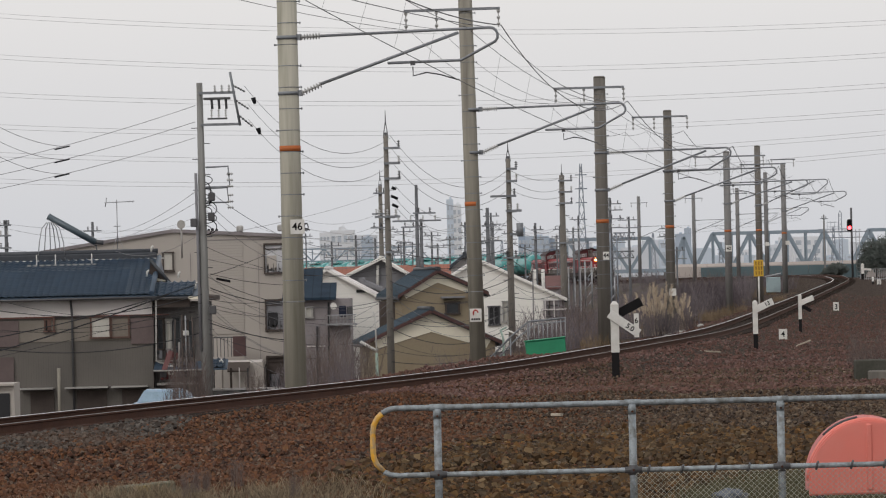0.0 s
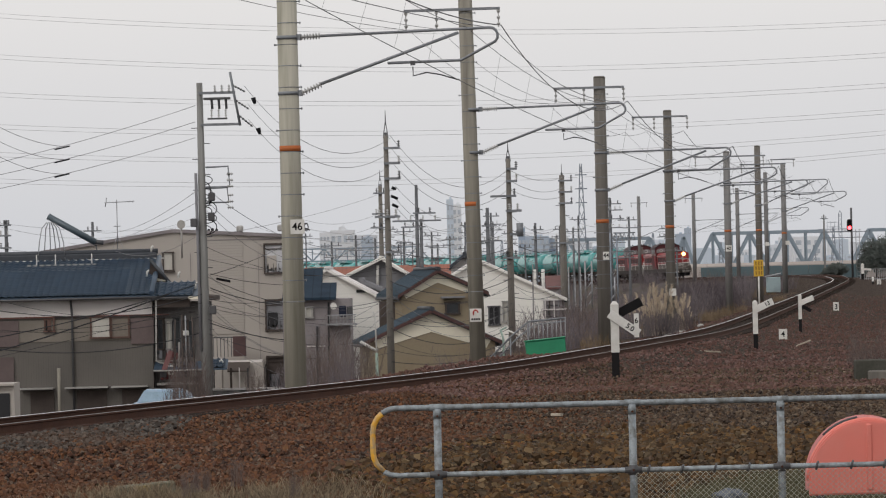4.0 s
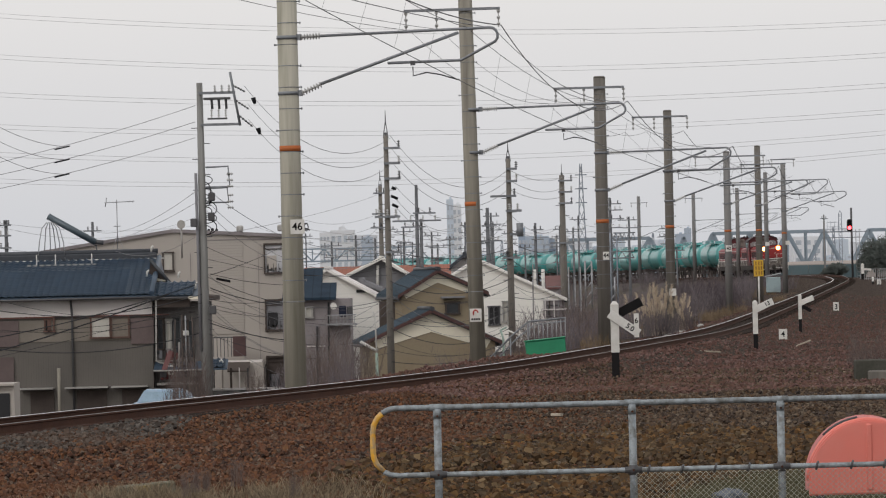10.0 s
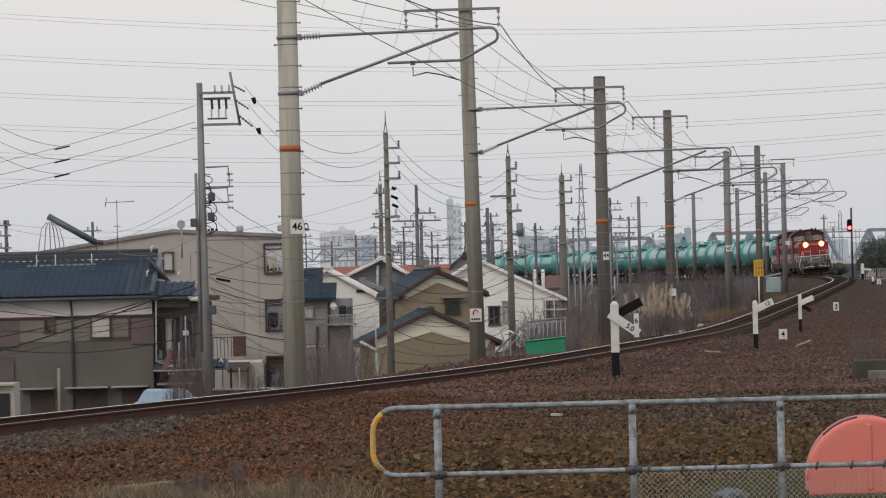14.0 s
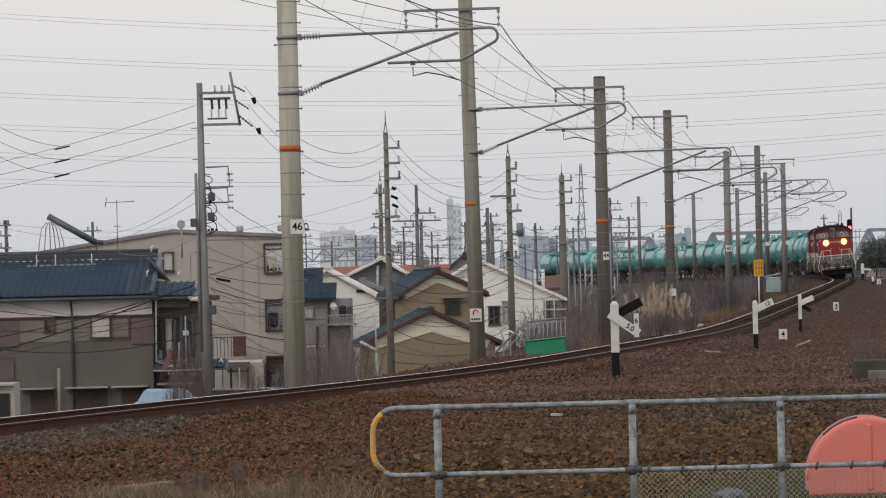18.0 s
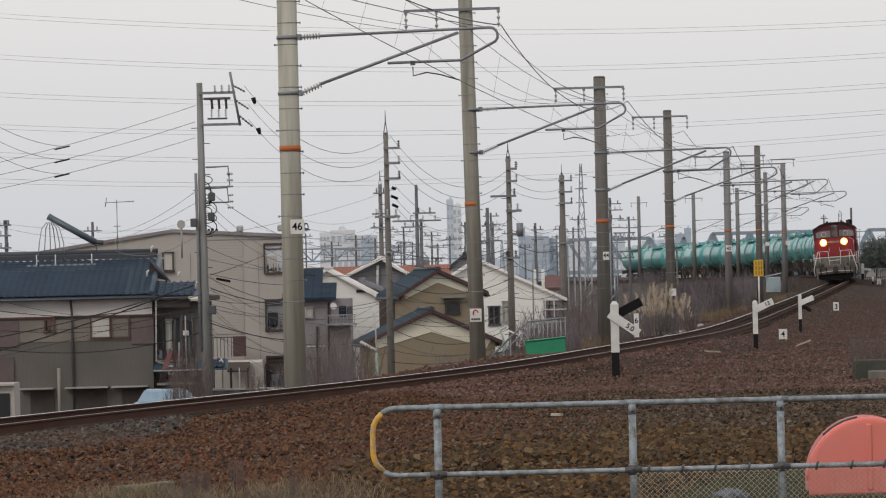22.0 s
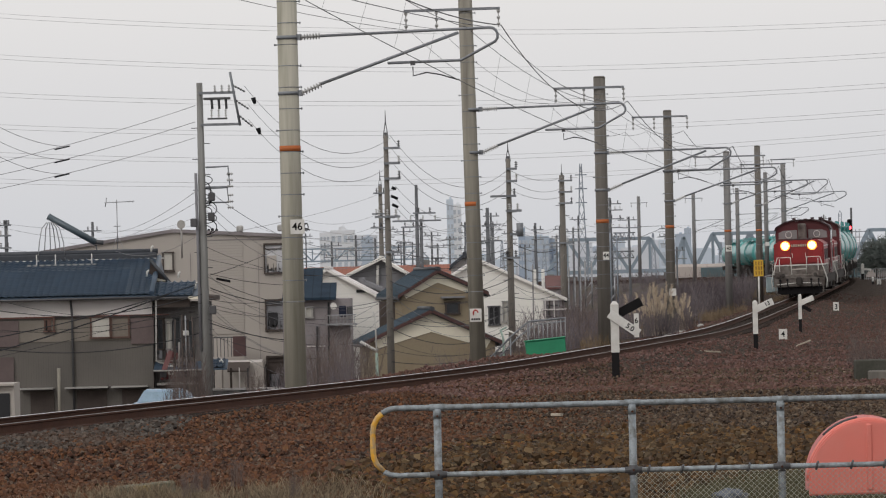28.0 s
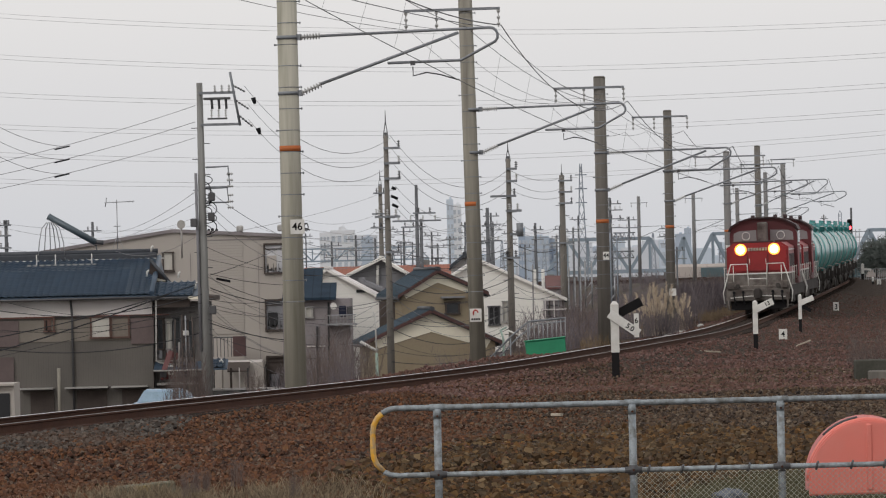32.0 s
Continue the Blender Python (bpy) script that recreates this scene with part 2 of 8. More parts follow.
# ---- ground ----
def ballast_material():
    # dark base: shade in the gaps between loose stones is put into it
    m = mat("brown_track_ballast", (0.043, 0.0285, 0.0225), 0.95, vary=0.3, grain=22, stain=0.25, bump=0.0, second=(0.05, 0.037, 0.025), amount=0.8)
    n, l = m.node_tree.nodes, m.node_tree.links
    b = n["Principled BSDF"]
    co = n.new("ShaderNodeTexCoord")
    vor = n.new("ShaderNodeTexVoronoi")
    vor.inputs["Scale"].default_value = 13.0
    l.new(co.outputs["Object"], vor.inputs["Vector"])
    src = b.inputs["Base Color"].links[0].from_socket
    hsv = n.new("ShaderNodeHueSaturation")
    sep = n.new("ShaderNodeSeparateColor")
    l.new(vor.outputs["Color"], sep.inputs[0])
    mp = n.new("ShaderNodeMapRange")
    mp.inputs["To Min"].default_value, mp.inputs["To Max"].default_value = 0.45, 1.7
    l.new(sep.outputs[0], mp.inputs["Value"])
    l.new(mp.outputs[0], hsv.inputs["Value"])
    l.new(src, hsv.inputs["Color"])
    l.new(hsv.outputs[0], b.inputs["Base Color"])
    bp = n.new("ShaderNodeBump")
    bp.inputs["Strength"].default_value, bp.inputs["Distance"].default_value = 1.0, 0.06
    bp.invert = True
    l.new(vor.outputs["Distance"], bp.inputs["Height"])
    l.new(bp.outputs[0], b.inputs["Normal"])
    return m


BALLAST = ballast_material()
# earth colour is shifted slightly to blue to paint haze
EARTH = mat("dry_earth_and_grass", (0.085, 0.07, 0.068), 0.95, vary=0.3, grain=6, stain=0.15, second=(0.07, 0.06, 0.045), amount=0.9)


def build_ground():
    ds = [-4000, -1500, -600, -250, -120, -70, -45, -30, -20, -14, -12, -10, -8, -6, -5, -4.2, -3.4, -2.6, -2.3, -2.0, -1.7, -1.5, -0.5, 0.0, 0.7, 1.2, 1.45,
          1.7, 1.95, 2.2, 2.5, 2.8, 3.2, 4, 5, 6.5, 8, 10, 12, 14, 17, 20, 25, 30, 38, 46, 55, 75, 120, 300, 900, 4000]
    ys = [-500, -100, -20] + sorted(set(np.arange(0, 140, 1.5)) | set(np.arange(40, 56, 0.5))) + list(np.arange(140, 300, 3)) + list(np.arange(300, 620, 6)) + [640, 680, 740, 820, 900, 1100, 1500, 2200, 3200, 4600]
    verts, faces = [], []
    for y in ys:
        yy = min(max(y, 12), 900)
        c = math.cos(heading(yy))
        for d in ds:
            z = lie(d, y)
            if 2.6 < d < 26 and y < 150:
                z += swell(d, y)
            verts.append((line_x(yy) + d / c if abs(d) < 60 else line_x(yy) + d, y, z))
    k = len(ds)
    for i in range(len(ys) - 1):
        for j in range(k - 1):
            a = i * k + j
            faces.append((a, a + 1, a + k + 1, a + k))
    ob = raw("ground", verts, faces, BALLAST, smooth=True)
    ob.data.materials.append(EARTH)
    mids = [0.5 * (a + b) for a, b in zip(ds, ds[1:])]
    for p in ob.data.polygons:
        d = mids[p.index % (k - 1)]
        p.material_index = 0 if -4 < d < 34 else 1
    tagged(ob, "brown ballast and dry earth around a railway embankment", "ground", kind="structure")


build_ground()


# ---- track ----
def build_track():
    root = empty("railway_track", Matrix(), "single curved railway track with rusty rails on brown ballast", "railway track")
    root["kind"] = "structure"
    ys = [14 + i * 1.5 for i in range(90)] + [150 + i * 3 for i in range(150)] + [600 + 10 * i for i in range(30)]
    foot = [(-0.064, 0), (0.064, 0), (0.064, 0.012), (0.012, 0.03), (0.01, 0.118), (0.033, 0.128), (0.033, 0.15), (-0.033, 0.15), (-0.033, 0.128), (-0.01, 0.118), (-0.012, 0.03), (-0.064, 0.012)]
    for s, lift in ((-0.566, 0.0), (0.566, 1.0)):
        bm = bmesh.new()
        sweep(bm, foot, [station(y, s, lift * cant(y) - 0.153) for y in ys])
        rail = part("rail", bm, RUST, root, "rusty steel rail")
        bm = bmesh.new()
        sweep(bm, [(-0.029, 0), (0.029, 0), (0.024, 0.004), (-0.024, 0.004)], [station(y, s, lift * cant(y) - 0.002) for y in ys])
        part("rail_head", bm, RAILTOP if s < 0 else RAILDULL, rail, "worn running surface")
    wood = mat("tarred_sleeper", (0.036, 0.026, 0.021), 0.9, vary=0.25)
    bm = bmesh.new()
    box(bm, 0, 0, -0.2, 2.1, 0.22, 0.17, bevel=0.01)
    first = part("sleeper", bm, wood, root)
    first.matrix_basis = station(62.0, 0, -0.12)
    far = bmesh.new()
    for i in range(1, 900):
        y = 62 + i * 0.6
        m = station(y, 0, -0.12 + cant(y) / 2) @ Matrix.Rotation(-cant(y) / 1.067, 4, "Y")
        if i < 200:
            ob = new("sleeper", first.data)
            ob.parent, ob.matrix_basis = root, m
        else:
            box(far, 0, 0, -0.2, 2.1, 0.22, 0.17, m)
    tagged(part("far_sleepers", far, wood, root), kind="stuff")


build_track()


# ---- catenary poles ----
def insulator(bm, a, b, r, n=7):
    """One turned body: a thin core with n sheds."""
    a, b = Vector(a), Vector(b)
    q = (b - a).to_track_quat("Z", "Y").to_matrix()
    prof = [(0.0, 0.35)]
    for i in range(n):
        t, w = (i + 0.5) / n, 0.26 / n
        prof += [(t - w, 0.35), (t - w * 0.6, 1.0), (t + w * 0.4, 0.8), (t + w, 0.35)]
    prof.append((1.0, 0.35))
    rings = [[bm.verts.new(a.lerp(b, t) + q @ Vector((r * w * math.cos(0.7854 * k), r * w * math.sin(0.7854 * k), 0))) for k in range(8)] for t, w in prof]
    for c, d in zip(rings, rings[1:]):
        for k in range(8):
            bm.faces.new((c[k], c[(k + 1) % 8], d[(k + 1) % 8], d[k]))
    bm.faces.new(rings[0][::-1])
    bm.faces.new(rings[-1])


def catenary_pole(y, side, top, radius, surface, tube_z, diag_z, reach, band=None, plate=None, plate_z=0, cross=None, lean=0.0):
    """A concrete pole beside the line with one cantilever arm over the track; heights above the rail."""
    base = on_line(y, side, -0.5)
    m = Matrix.Translation(base) @ Matrix.Rotation(-heading(y), 4, "Z")
    root = empty("catenary_pole", m, "round concrete catenary pole with a steel cantilever arm over the track", "pole", "catenary poles along the track")
    h = top + 0.5
    bm = bmesh.new()
    rod(bm, (0, 0, 0), (lean, 0, h), radius * 1.06, radius * 0.94, seg=20)
    shaft = part("shaft", bm, surface, root)
    bm = bmesh.new()
    rod(bm, (lean, 0, h - 0.001), (lean, 0, h + 0.05), radius * 0.99, radius * 0.8, seg=20)
    part("cap", bm, POLE_DARK, root)
    # step bolts
    k = 0
    z = 2.0
    while z < h - 0.3:
        bm = bmesh.new()
        sgn = 1 if k % 4 else -1
        rod(bm, (lean * z / h, 0, z - 0.009), (lean * z / h, 0, z + 0.009), radius * (1.075 - 0.12 * z / h), seg=16)
        rod(bm, (lean * z / h + sgn * radius * 0.9, 0, z), (lean * z / h + sgn * (radius + 0.055), 0, z), 0.013, seg=5)
        rod(bm, (lean * z / h + sgn * (radius + 0.045), 0, z), (lean * z / h + sgn * (radius + 0.065), 0, z), 0.024, seg=6)
        part("step_bolt", bm, ARMSTEEL, root)
        z += 0.43
        k += 1
    for zz in (tube_z + 0.5, diag_z + 0.5):
        bm = bmesh.new()
        rod(bm, (0, 0, zz - 0.035), (0, 0, zz + 0.035), radius * 1.06, seg=20)
        box(bm, radius * 1.1, 0, zz - 0.06, 0.1, 0.1, 0.12)
        part("clamp", bm, ARMSTEEL, root)
    # cantilever
    t, d = tube_z + 0.5, diag_z + 0.5
    r = radius + 0.06
    arm = new("cantilever")
    arm.parent = root
    for a, b in (((r, 0, t), (r + 0.42, 0, t + 0.01)), ((r, 0, d), (r + 0.42, 0, d + 0.17))):
        bm = bmesh.new()
        insulator(bm, a, b, 0.068)
        part("insulator", bm, PORCELAIN, arm, "ribbed grey porcelain insulator")
    rise = (t - d) / (reach * 0.72)
    bm = bmesh.new()
    hook = [(r + 0.4, 0, t + 0.01), (reach * 0.97, 0, t + 0.06)]
    hook += [(reach * 0.97 + 0.16 * math.sin(a), 0, t - 0.1 + 0.16 * math.cos(a)) for a in (0.4, 0.9, 1.4, 1.9, 2.4)]
    hook += [(reach * 0.83, 0, d + 0.55), (reach * 0.48, 0, d + 0.54)]
    tube(bm, hook, 0.029, seg=7)
    part("top_tube", bm, ARMSTEEL, arm)
    bm = bmesh.new()
    tube(bm, [(r + 0.4, 0, d + 0.17), (reach * 0.82, 0, t - 0.02)], 0.032, seg=7)
    part("diagonal_tube", bm, ARMSTEEL, arm)
    bm = bmesh.new()
    jx = reach * 0.6
    box(bm, jx, 0, d + 0.48, 0.09, 0.06, 0.09)
    tube(bm, [(jx, 0, d + 0.45), (jx, 0, d + 0.27), (jx + 0.28, 0, d + 0.33), (jx + 0.55, 0, d + 0.28), (reach * 0.82, 0, d + 0.16)], 0.015, seg=5)
    part("registration_arm", bm, DARKSTEEL, arm)
    if cross:
        left, right, cz, drops = cross
        cz += 0.5
        bm = bmesh.new()
        box(bm, (left + right) / 2 + lean, -radius, cz - 0.04, right - left, 0.07, 0.07)
        cm = part("cross_arm", bm, ARMSTEEL, root)
        for dx, hang in drops:
            bm = bmesh.new()
            insulator(bm, (dx + lean, -radius, cz), (dx + lean, -radius, cz - hang), 0.05, 3)
            part("insulator", bm, PORCELAIN, cm, "hanging porcelain insulator")
    if band is not None:
        bm = bmesh.new()
        rod(bm, (lean * 0.5, 0, band + 0.42), (lean * 0.5, 0, band + 0.53), radius * 1.03, seg=20)
        part("band", bm, ORANGE, root, "orange reflective band")
    return root, shaft


POLES = [  # north, side, top, radius, surface, tube, diagonal, reach, band, cross arm, lean
    (90.0, -2.95, 9.20, 0.208, CONCRETE, 6.80, 5.68, 4.27, 4.60, None, 0.0),
    (118.0, -3.91, 9.25, 0.195, POLE_MID, 6.28, 5.15, 4.0, 3.83, (-1.6, 0.94, 8.91, ((-1.55, 0.5), (-0.74, 0.5), (0.9, 0.5))), -0.12),
    (140.0, -2.67, 8.03, 0.195, POLE_DARK, 5.70, 4.55, 4.01, 3.60, (-1.4, 0.78, 7.73, ((-1.35, 0.45), (-0.47, 0.45), (0.76, 0.45))), 0.02),
    (172.0, -2.63, 8.08, 0.17, POLE_DARK, 5.78, 4.66, 4.1, 3.70, (-1.35, 0.78, 7.88, ((-1.3, 0.5), (-0.5, 0.5), (0.76, 0.5))), 0.02),
    (220.0, -2.85, 7.42, 0.17, POLE_GREY, 5.92, 4.92, 3.9, 3.62, (-1.6, 1.9, 7.22, ((-1.5, 0.5), (-0.1, 0.5), (1.8, 0.5))), 0.02),
    (255.0, -3.01, 8.32, 0.18, POLE_DARK, 6.32, 5.02, 3.9, 3.62, (-1.0, 1.6, 7.32, ((-0.9, 0.5), (1.5, 0.5))), 0.02),
    (290.0, -2.93, 7.84, 0.165, POLE_GREY, 5.94, 4.84, 4.0, 3.44, (-0.8, 0.8, 8.14, ((-0.7, 0.5), (0.7, 0.5))), 0.02),
    (425.0, -2.62, 9.72, 0.2, POLE_GREY, 6.32, 5.12, 4.0, None, (-1.0, 1.0, 9.12, ((-0.9, 0.5), (0.9, 0.5))), 0.02),
    (455.0, -2.60, 8.92, 0.2, POLE_GREY, 6.32, 5.12, 4.0, None, (-1.0, 1.0, 8.42, ((-0.9, 0.5), (0.9, 0.5))), 0.02),
    (490.0, -2.75, 9.14, 0.2, POLE_GREY, 6.24, 5.04, 4.0, None, (-1.0, 1.0, 8.64, ((-0.9, 0.5), (0.9, 0.5))), 0.02),
    (530.0, -2.65, 9.69, 0.2, POLE_GREY, 6.19, 4.99, 4.0, None, (-1.0, 1.0, 8.99, ((-0.9, 0.5), (0.9, 0.5))), 0.02),
]
for y, side, top, rad, surf, tz, dz, reach, band, cross, lean in POLES:
    catenary_pole(y, side, top, rad, surf, tz, dz, reach, band, cross=cross, lean=lean)


# ---- writing ----
def lettering(text, size, m, material, parent, name="lettering"):
    cu = bpy.data.curves.new(name, "FONT")
    cu.body, cu.size, cu.extrude, cu.offset = text, size, 0.002, size * 0.018
    cu.align_x, cu.align_y = "CENTER", "CENTER"
    tmp = bpy.data.objects.new(name, cu)
    me = bpy.data.meshes.new_from_object(tmp)
    bpy.data.objects.remove(tmp)
    me.materials.append(material)
    ob = new(name, me)
    ob.parent = parent
    ob.matrix_basis = m @ Matrix.Rotation(radians(90), 4, "X")
    return ob


def plate(parent, x, y, z, wide, high, text, size, material=WHITE, name="number_plate", bars=0):
    bm = bmesh.new()
    box(bm, x, y, z - high / 2, wide, 0.012, high, bevel=0.003)
    p = part(name, bm, material, parent)
    if text:
        lettering(text, size, Matrix.Translation((x, y - 0.009, z + (0.06 if bars else 0))), BLACKPAINT, p)
    return p


# ---- pipe fence ----
PIPE = mat("galvanised_pipe", (0.29, 0.325, 0.35), 0.55, 0.2, vary=0.22, grain=60, stain=22, second=(0.13, 0.13, 0.12), amount=0.9)


def build_fence():
    y = 32.0
    top, low = 0.985, 0.51
    root = empty("pipe_fence", Matrix.Translation((0, y, -0.03)), "galvanised pipe fence with a rounded end and chain-link mesh", "fence")
    top, low = top + 0.03, low + 0.03
    bm = bmesh.new()
    tube(bm, [(-0.36 + 0.17 * math.cos(a), 0, top - 0.17 + 0.17 * math.sin(a)) for a in (2.2, 1.95, 1.75, 1.5708)] + [(-0.08, 0, top), (1.3, 0, top), (2.36, 0, top), (5.5, 0, top)], 0.0215, seg=10)
    part("top_rail", bm, PIPE, root)
    bm = bmesh.new()
    arc = [(-0.36 + 0.17 * math.cos(a), 0, top - 0.17 + 0.17 * math.sin(a)) for a in (2.2, 2.5, 2.8, 3.1416)]
    arc += [(-0.36 + 0.17 * math.cos(a), 0, low + 0.17 + 0.17 * math.sin(a)) for a in (3.1416, 3.4, 3.7, 4.1)]
    tube(bm, arc, 0.021, seg=10)
    loop = part("end_bend", bm, mat("worn_yellow_tape", (0.72, 0.37, 0.03), 0.6, vary=0.2, grain=30, stain=14, second=(0.25, 0.25, 0.22), amount=0.9), root, "pipe bend wrapped in worn yellow tape")
    bm = bmesh.new()
    tube(bm, [(-0.36 + 0.17 * math.cos(a), 0, low + 0.17 + 0.17 * math.sin(a)) for a in (4.1, 4.4, 4.7124)] + [(-0.08, 0, low), (1.3, 0, low), (2.36, 0, low), (5.5, 0, low)], 0.019, seg=10)
    part("lower_rail", bm, PIPE, root)
    for x in (-0.07, 1.31, 2.36, 3.75, 5.1):
        bm = bmesh.new()
        rod(bm, (x, 0, 0.0), (x, 0, top - 0.015), 0.027, seg=12)
        post = part("post", bm, PIPE, root)
        bm = bmesh.new()
        rod(bm, (x - 0.055, 0, top), (x + 0.055, 0, top), 0.0245, seg=10)
        rod(bm, (x, 0, top - 0.08), (x, 0, top - 0.01), 0.031, seg=10)
        part("tee_joint", bm, PIPE, post)
        bm = bmesh.new()
        rod(bm, (x, 0, low - 0.035), (x, 0, low + 0.035), 0.031, seg=10)
        rod(bm, (x - 0.06, 0, low), (x + 0.06, 0, low), 0.0235, seg=10)
        part("cross_joint", bm, DARKSTEEL, post, "rusty cross joint")
        for z in (top - 0.06, low):
            bm = bmesh.new()
            rod(bm, (x, -0.026, z), (x, -0.04, z), 0.009, seg=6)
            part("bolt", bm, RUST, post)
    for i in range(12):
        bm = bmesh.new()
        x = 1.4 + i * 0.24 + 0.02 * random.random()
        tube(bm, [(x - 0.008, -0.025, low - 0.03), (x, -0.026, low + 0.012), (x + 0.01, 0.01, low + 0.026)], 0.009, seg=5)
        part("tie_wire", bm, DARKSTEEL, root)
    # chain-link
    bm = bmesh.new()
    pitch, drop = 0.040, 0.019
    lo = 0.05
    n = int((low - 0.02 - lo) / drop)
    for i in range(92):
        pts = [(1.34 + i * pitch + (pitch / 2 if k % 2 else 0), -0.024 + (0.004 if k % 2 else -0.004), low - 0.02 - k * drop) for k in range(n + 1)]
        tube(bm, pts, 0.0025, seg=3)
        pts = [(1.34 + i * pitch + (-pitch / 2 if k % 2 else 0), -0.024 - (0.004 if k % 2 else -0.004), low - 0.02 - k * drop) for k in range(n + 1)]
        tube(bm, pts, 0.0025, seg=3)
    tagged(part("chain_link_mesh", bm, mat("mesh_wire", (0.50, 0.50, 0.43), 0.6, 0.1), root, "woven grey-green diamond wire mesh"), kind="stuff")


build_fence()


def build_barrier():
    pink = mat("faded_red_plastic", (0.78, 0.215, 0.17), 0.45, vary=0.06, grain=6, stain=2.5, second=(0.70, 0.26, 0.22), bump=0.04)
    c, r = 2.975, 0.43
    root = empty("barrier_board", Matrix.Translation((c, 32.55, 0.0)), "faded pink-red moulded plastic barrier with a round top", "barrier")
    arc = [(r * math.cos(math.pi * k / 24), 0.405 + r * math.sin(math.pi * k / 24)) for k in range(25)]
    pale = mat("sun_bleached_pink_plastic", (0.72, 0.33, 0.32), 0.5, vary=0.06, grain=6, stain=2.5, second=(0.62, 0.38, 0.38), bump=0.04)
    for name, sx, sy, sz, deep, surf in (("rear_board", 0.036, 0.16, 0.002, 0.03, pale), ("board", 0.05, -0.03, -0.03, 0.09, pink)):
        bm = bmesh.new()
        slab(bm, [(r, 0.3)] + arc + [(-r, 0.3)], deep, Matrix.Translation((sx, sy, sz)))
        bmesh.ops.recalc_face_normals(bm, faces=bm.faces)
        bmesh.ops.bevel(bm, geom=[e for e in bm.edges if abs(e.verts[0].co.y - e.verts[1].co.y) < 0.001], offset=0.012, segments=2, affect="EDGES")
        part(name, bm, surf, root, "sun-bleached rear panel" if sy > 0 else "")
    bm = bmesh.new()
    tube(bm, [(0.05 + (r + 0.002) * math.cos(math.pi * k / 24), 0.045, 0.375 + (r + 0.002) * math.sin(math.pi * k / 24)) for k in range(25)], 0.016, seg=8)
    part("rim", bm, pink, root)
    bm = bmesh.new()
    box(bm, 0.055, -0.035, 0.3, 0.042, 0.02, 0.478, bevel=0.008)
    part("rib", bm, pink, root, "raised rib down the middle")
    # shadow between the shells, drawn as a thin dark tube
    bm = bmesh.new()
    tube(bm, [(0.043 + (r + 0.004) * math.cos(math.pi * k / 24), 0.1, 0.39 + (r + 0.004) * math.sin(math.pi * k / 24)) for k in range(13, 19)], 0.011, seg=6)
    part("gap", bm, DARKSTEEL, root, "dark tube painted as shade between the two shells")
    for x in (-0.3, 0.3):
        bm = bmesh.new()
        box(bm, x, 0.02, -0.02, 0.06, 0.06, 0.34, bevel=0.01)
        part("leg", bm, DARKSTEEL, root)


build_barrier()


# ---- gradient posts and number boards ----
def gradient_post(x, y, z, h, wide, arms, group="gradient posts beside the track"):
    root = empty("gradient_post", Matrix.Translation((x, y, z - 0.05)), "white and black wooden gradient post with slanted arms", "track sign", group)
    dark = h * 0.34
    bm = bmesh.new()
    box(bm, 0, 0, 0, wide, wide, dark + 0.05, bevel=0.006)
    part("black_foot", bm, BLACKPAINT, root, "black painted foot")
    bm = bmesh.new()
    box(bm, 0, 0, dark + 0.05, wide * 1.08, wide * 1.08, h - dark - wide * 0.4, bevel=0.006)
    v = bmesh.ops.create_cone(bm, cap_ends=True, segments=4, radius1=wide * 0.76, radius2=wide * 0.3, depth=wide * 0.4, matrix=Matrix.Translation((0, 0, h + 0.05 - wide * 0.2)) @ Matrix.Rotation(radians(45), 4, "Z"))
    part("white_shaft", bm, WHITE, root)
    for side, at, ang, length, high, surf, text in arms:
        m = Matrix.Translation((0, -wide * 0.62 if surf == WHITE else wide * 0.62, at + 0.05)) @ Matrix.Rotation(radians(-ang), 4, "Y")
        bm = bmesh.new()
        back = 0.14 if ang < -30 else 0.05
        box(bm, side * length / 2 - back, 0, -high / 2, length, 0.03, high, m, bevel=0.005)
        arm = part("arm", bm, surf, root, "white arm with black figures" if surf == WHITE else "black arm, back of the board")
        if text:
            lettering(text, high * 0.82, m @ Matrix.Translation((side * length * 0.7 - back, -0.019, 0)), BLACKPAINT, arm)


gradient_post(*(3.50, 93.14, -0.36), 1.60, 0.155, [(1, 1.27, -35, 0.74, 0.18, WHITE, "5.0"), (1, 1.3, 27, 0.68, 0.19, BLACKPAINT, "")])
gradient_post(*(8.66, 126.06, -0.50), 1.42, 0.125, [(1, 1.16, 25, 0.6, 0.19, WHITE, "13")])
gradient_post(*(12.54, 159.45, -0.51), 1.34, 0.105, [(1, 1.02, 22, 0.56, 0.19, WHITE, ""), (1, 0.95, -28, 0.5, 0.12, BLACKPAINT, "")])
gradient_post(*(31.98, 345.00, 0.56), 1.2, 0.2, [(1, 0.75, -4, 0.7, 0.16, WHITE, "")])
gradient_post(*(30.37, 320.00, 0.30), 0.5, 0.13, [])


def number_board(x, y, z, wide, high, text, foot=0.35, figure=0.0):
    root = empty("number_board", Matrix.Translation((x, y, z)), "small white number board beside the track", "track sign", "number boards beside the track")
    b = plate(root, 0, 0, foot + high / 2, wide, high, "", 0, name="board")
    if text:
        lettering(text, figure or high * 0.75, Matrix.Translation((0, -0.009, foot + (high - figure if figure else high / 2))), BLACKPAINT, b)
    bm = bmesh.new()
    rod(bm, (0, 0.03, -0.05), (0, 0.03, foot + high * 0.8), 0.022, seg=6)
    part("stake", bm, DARKSTEEL, root)


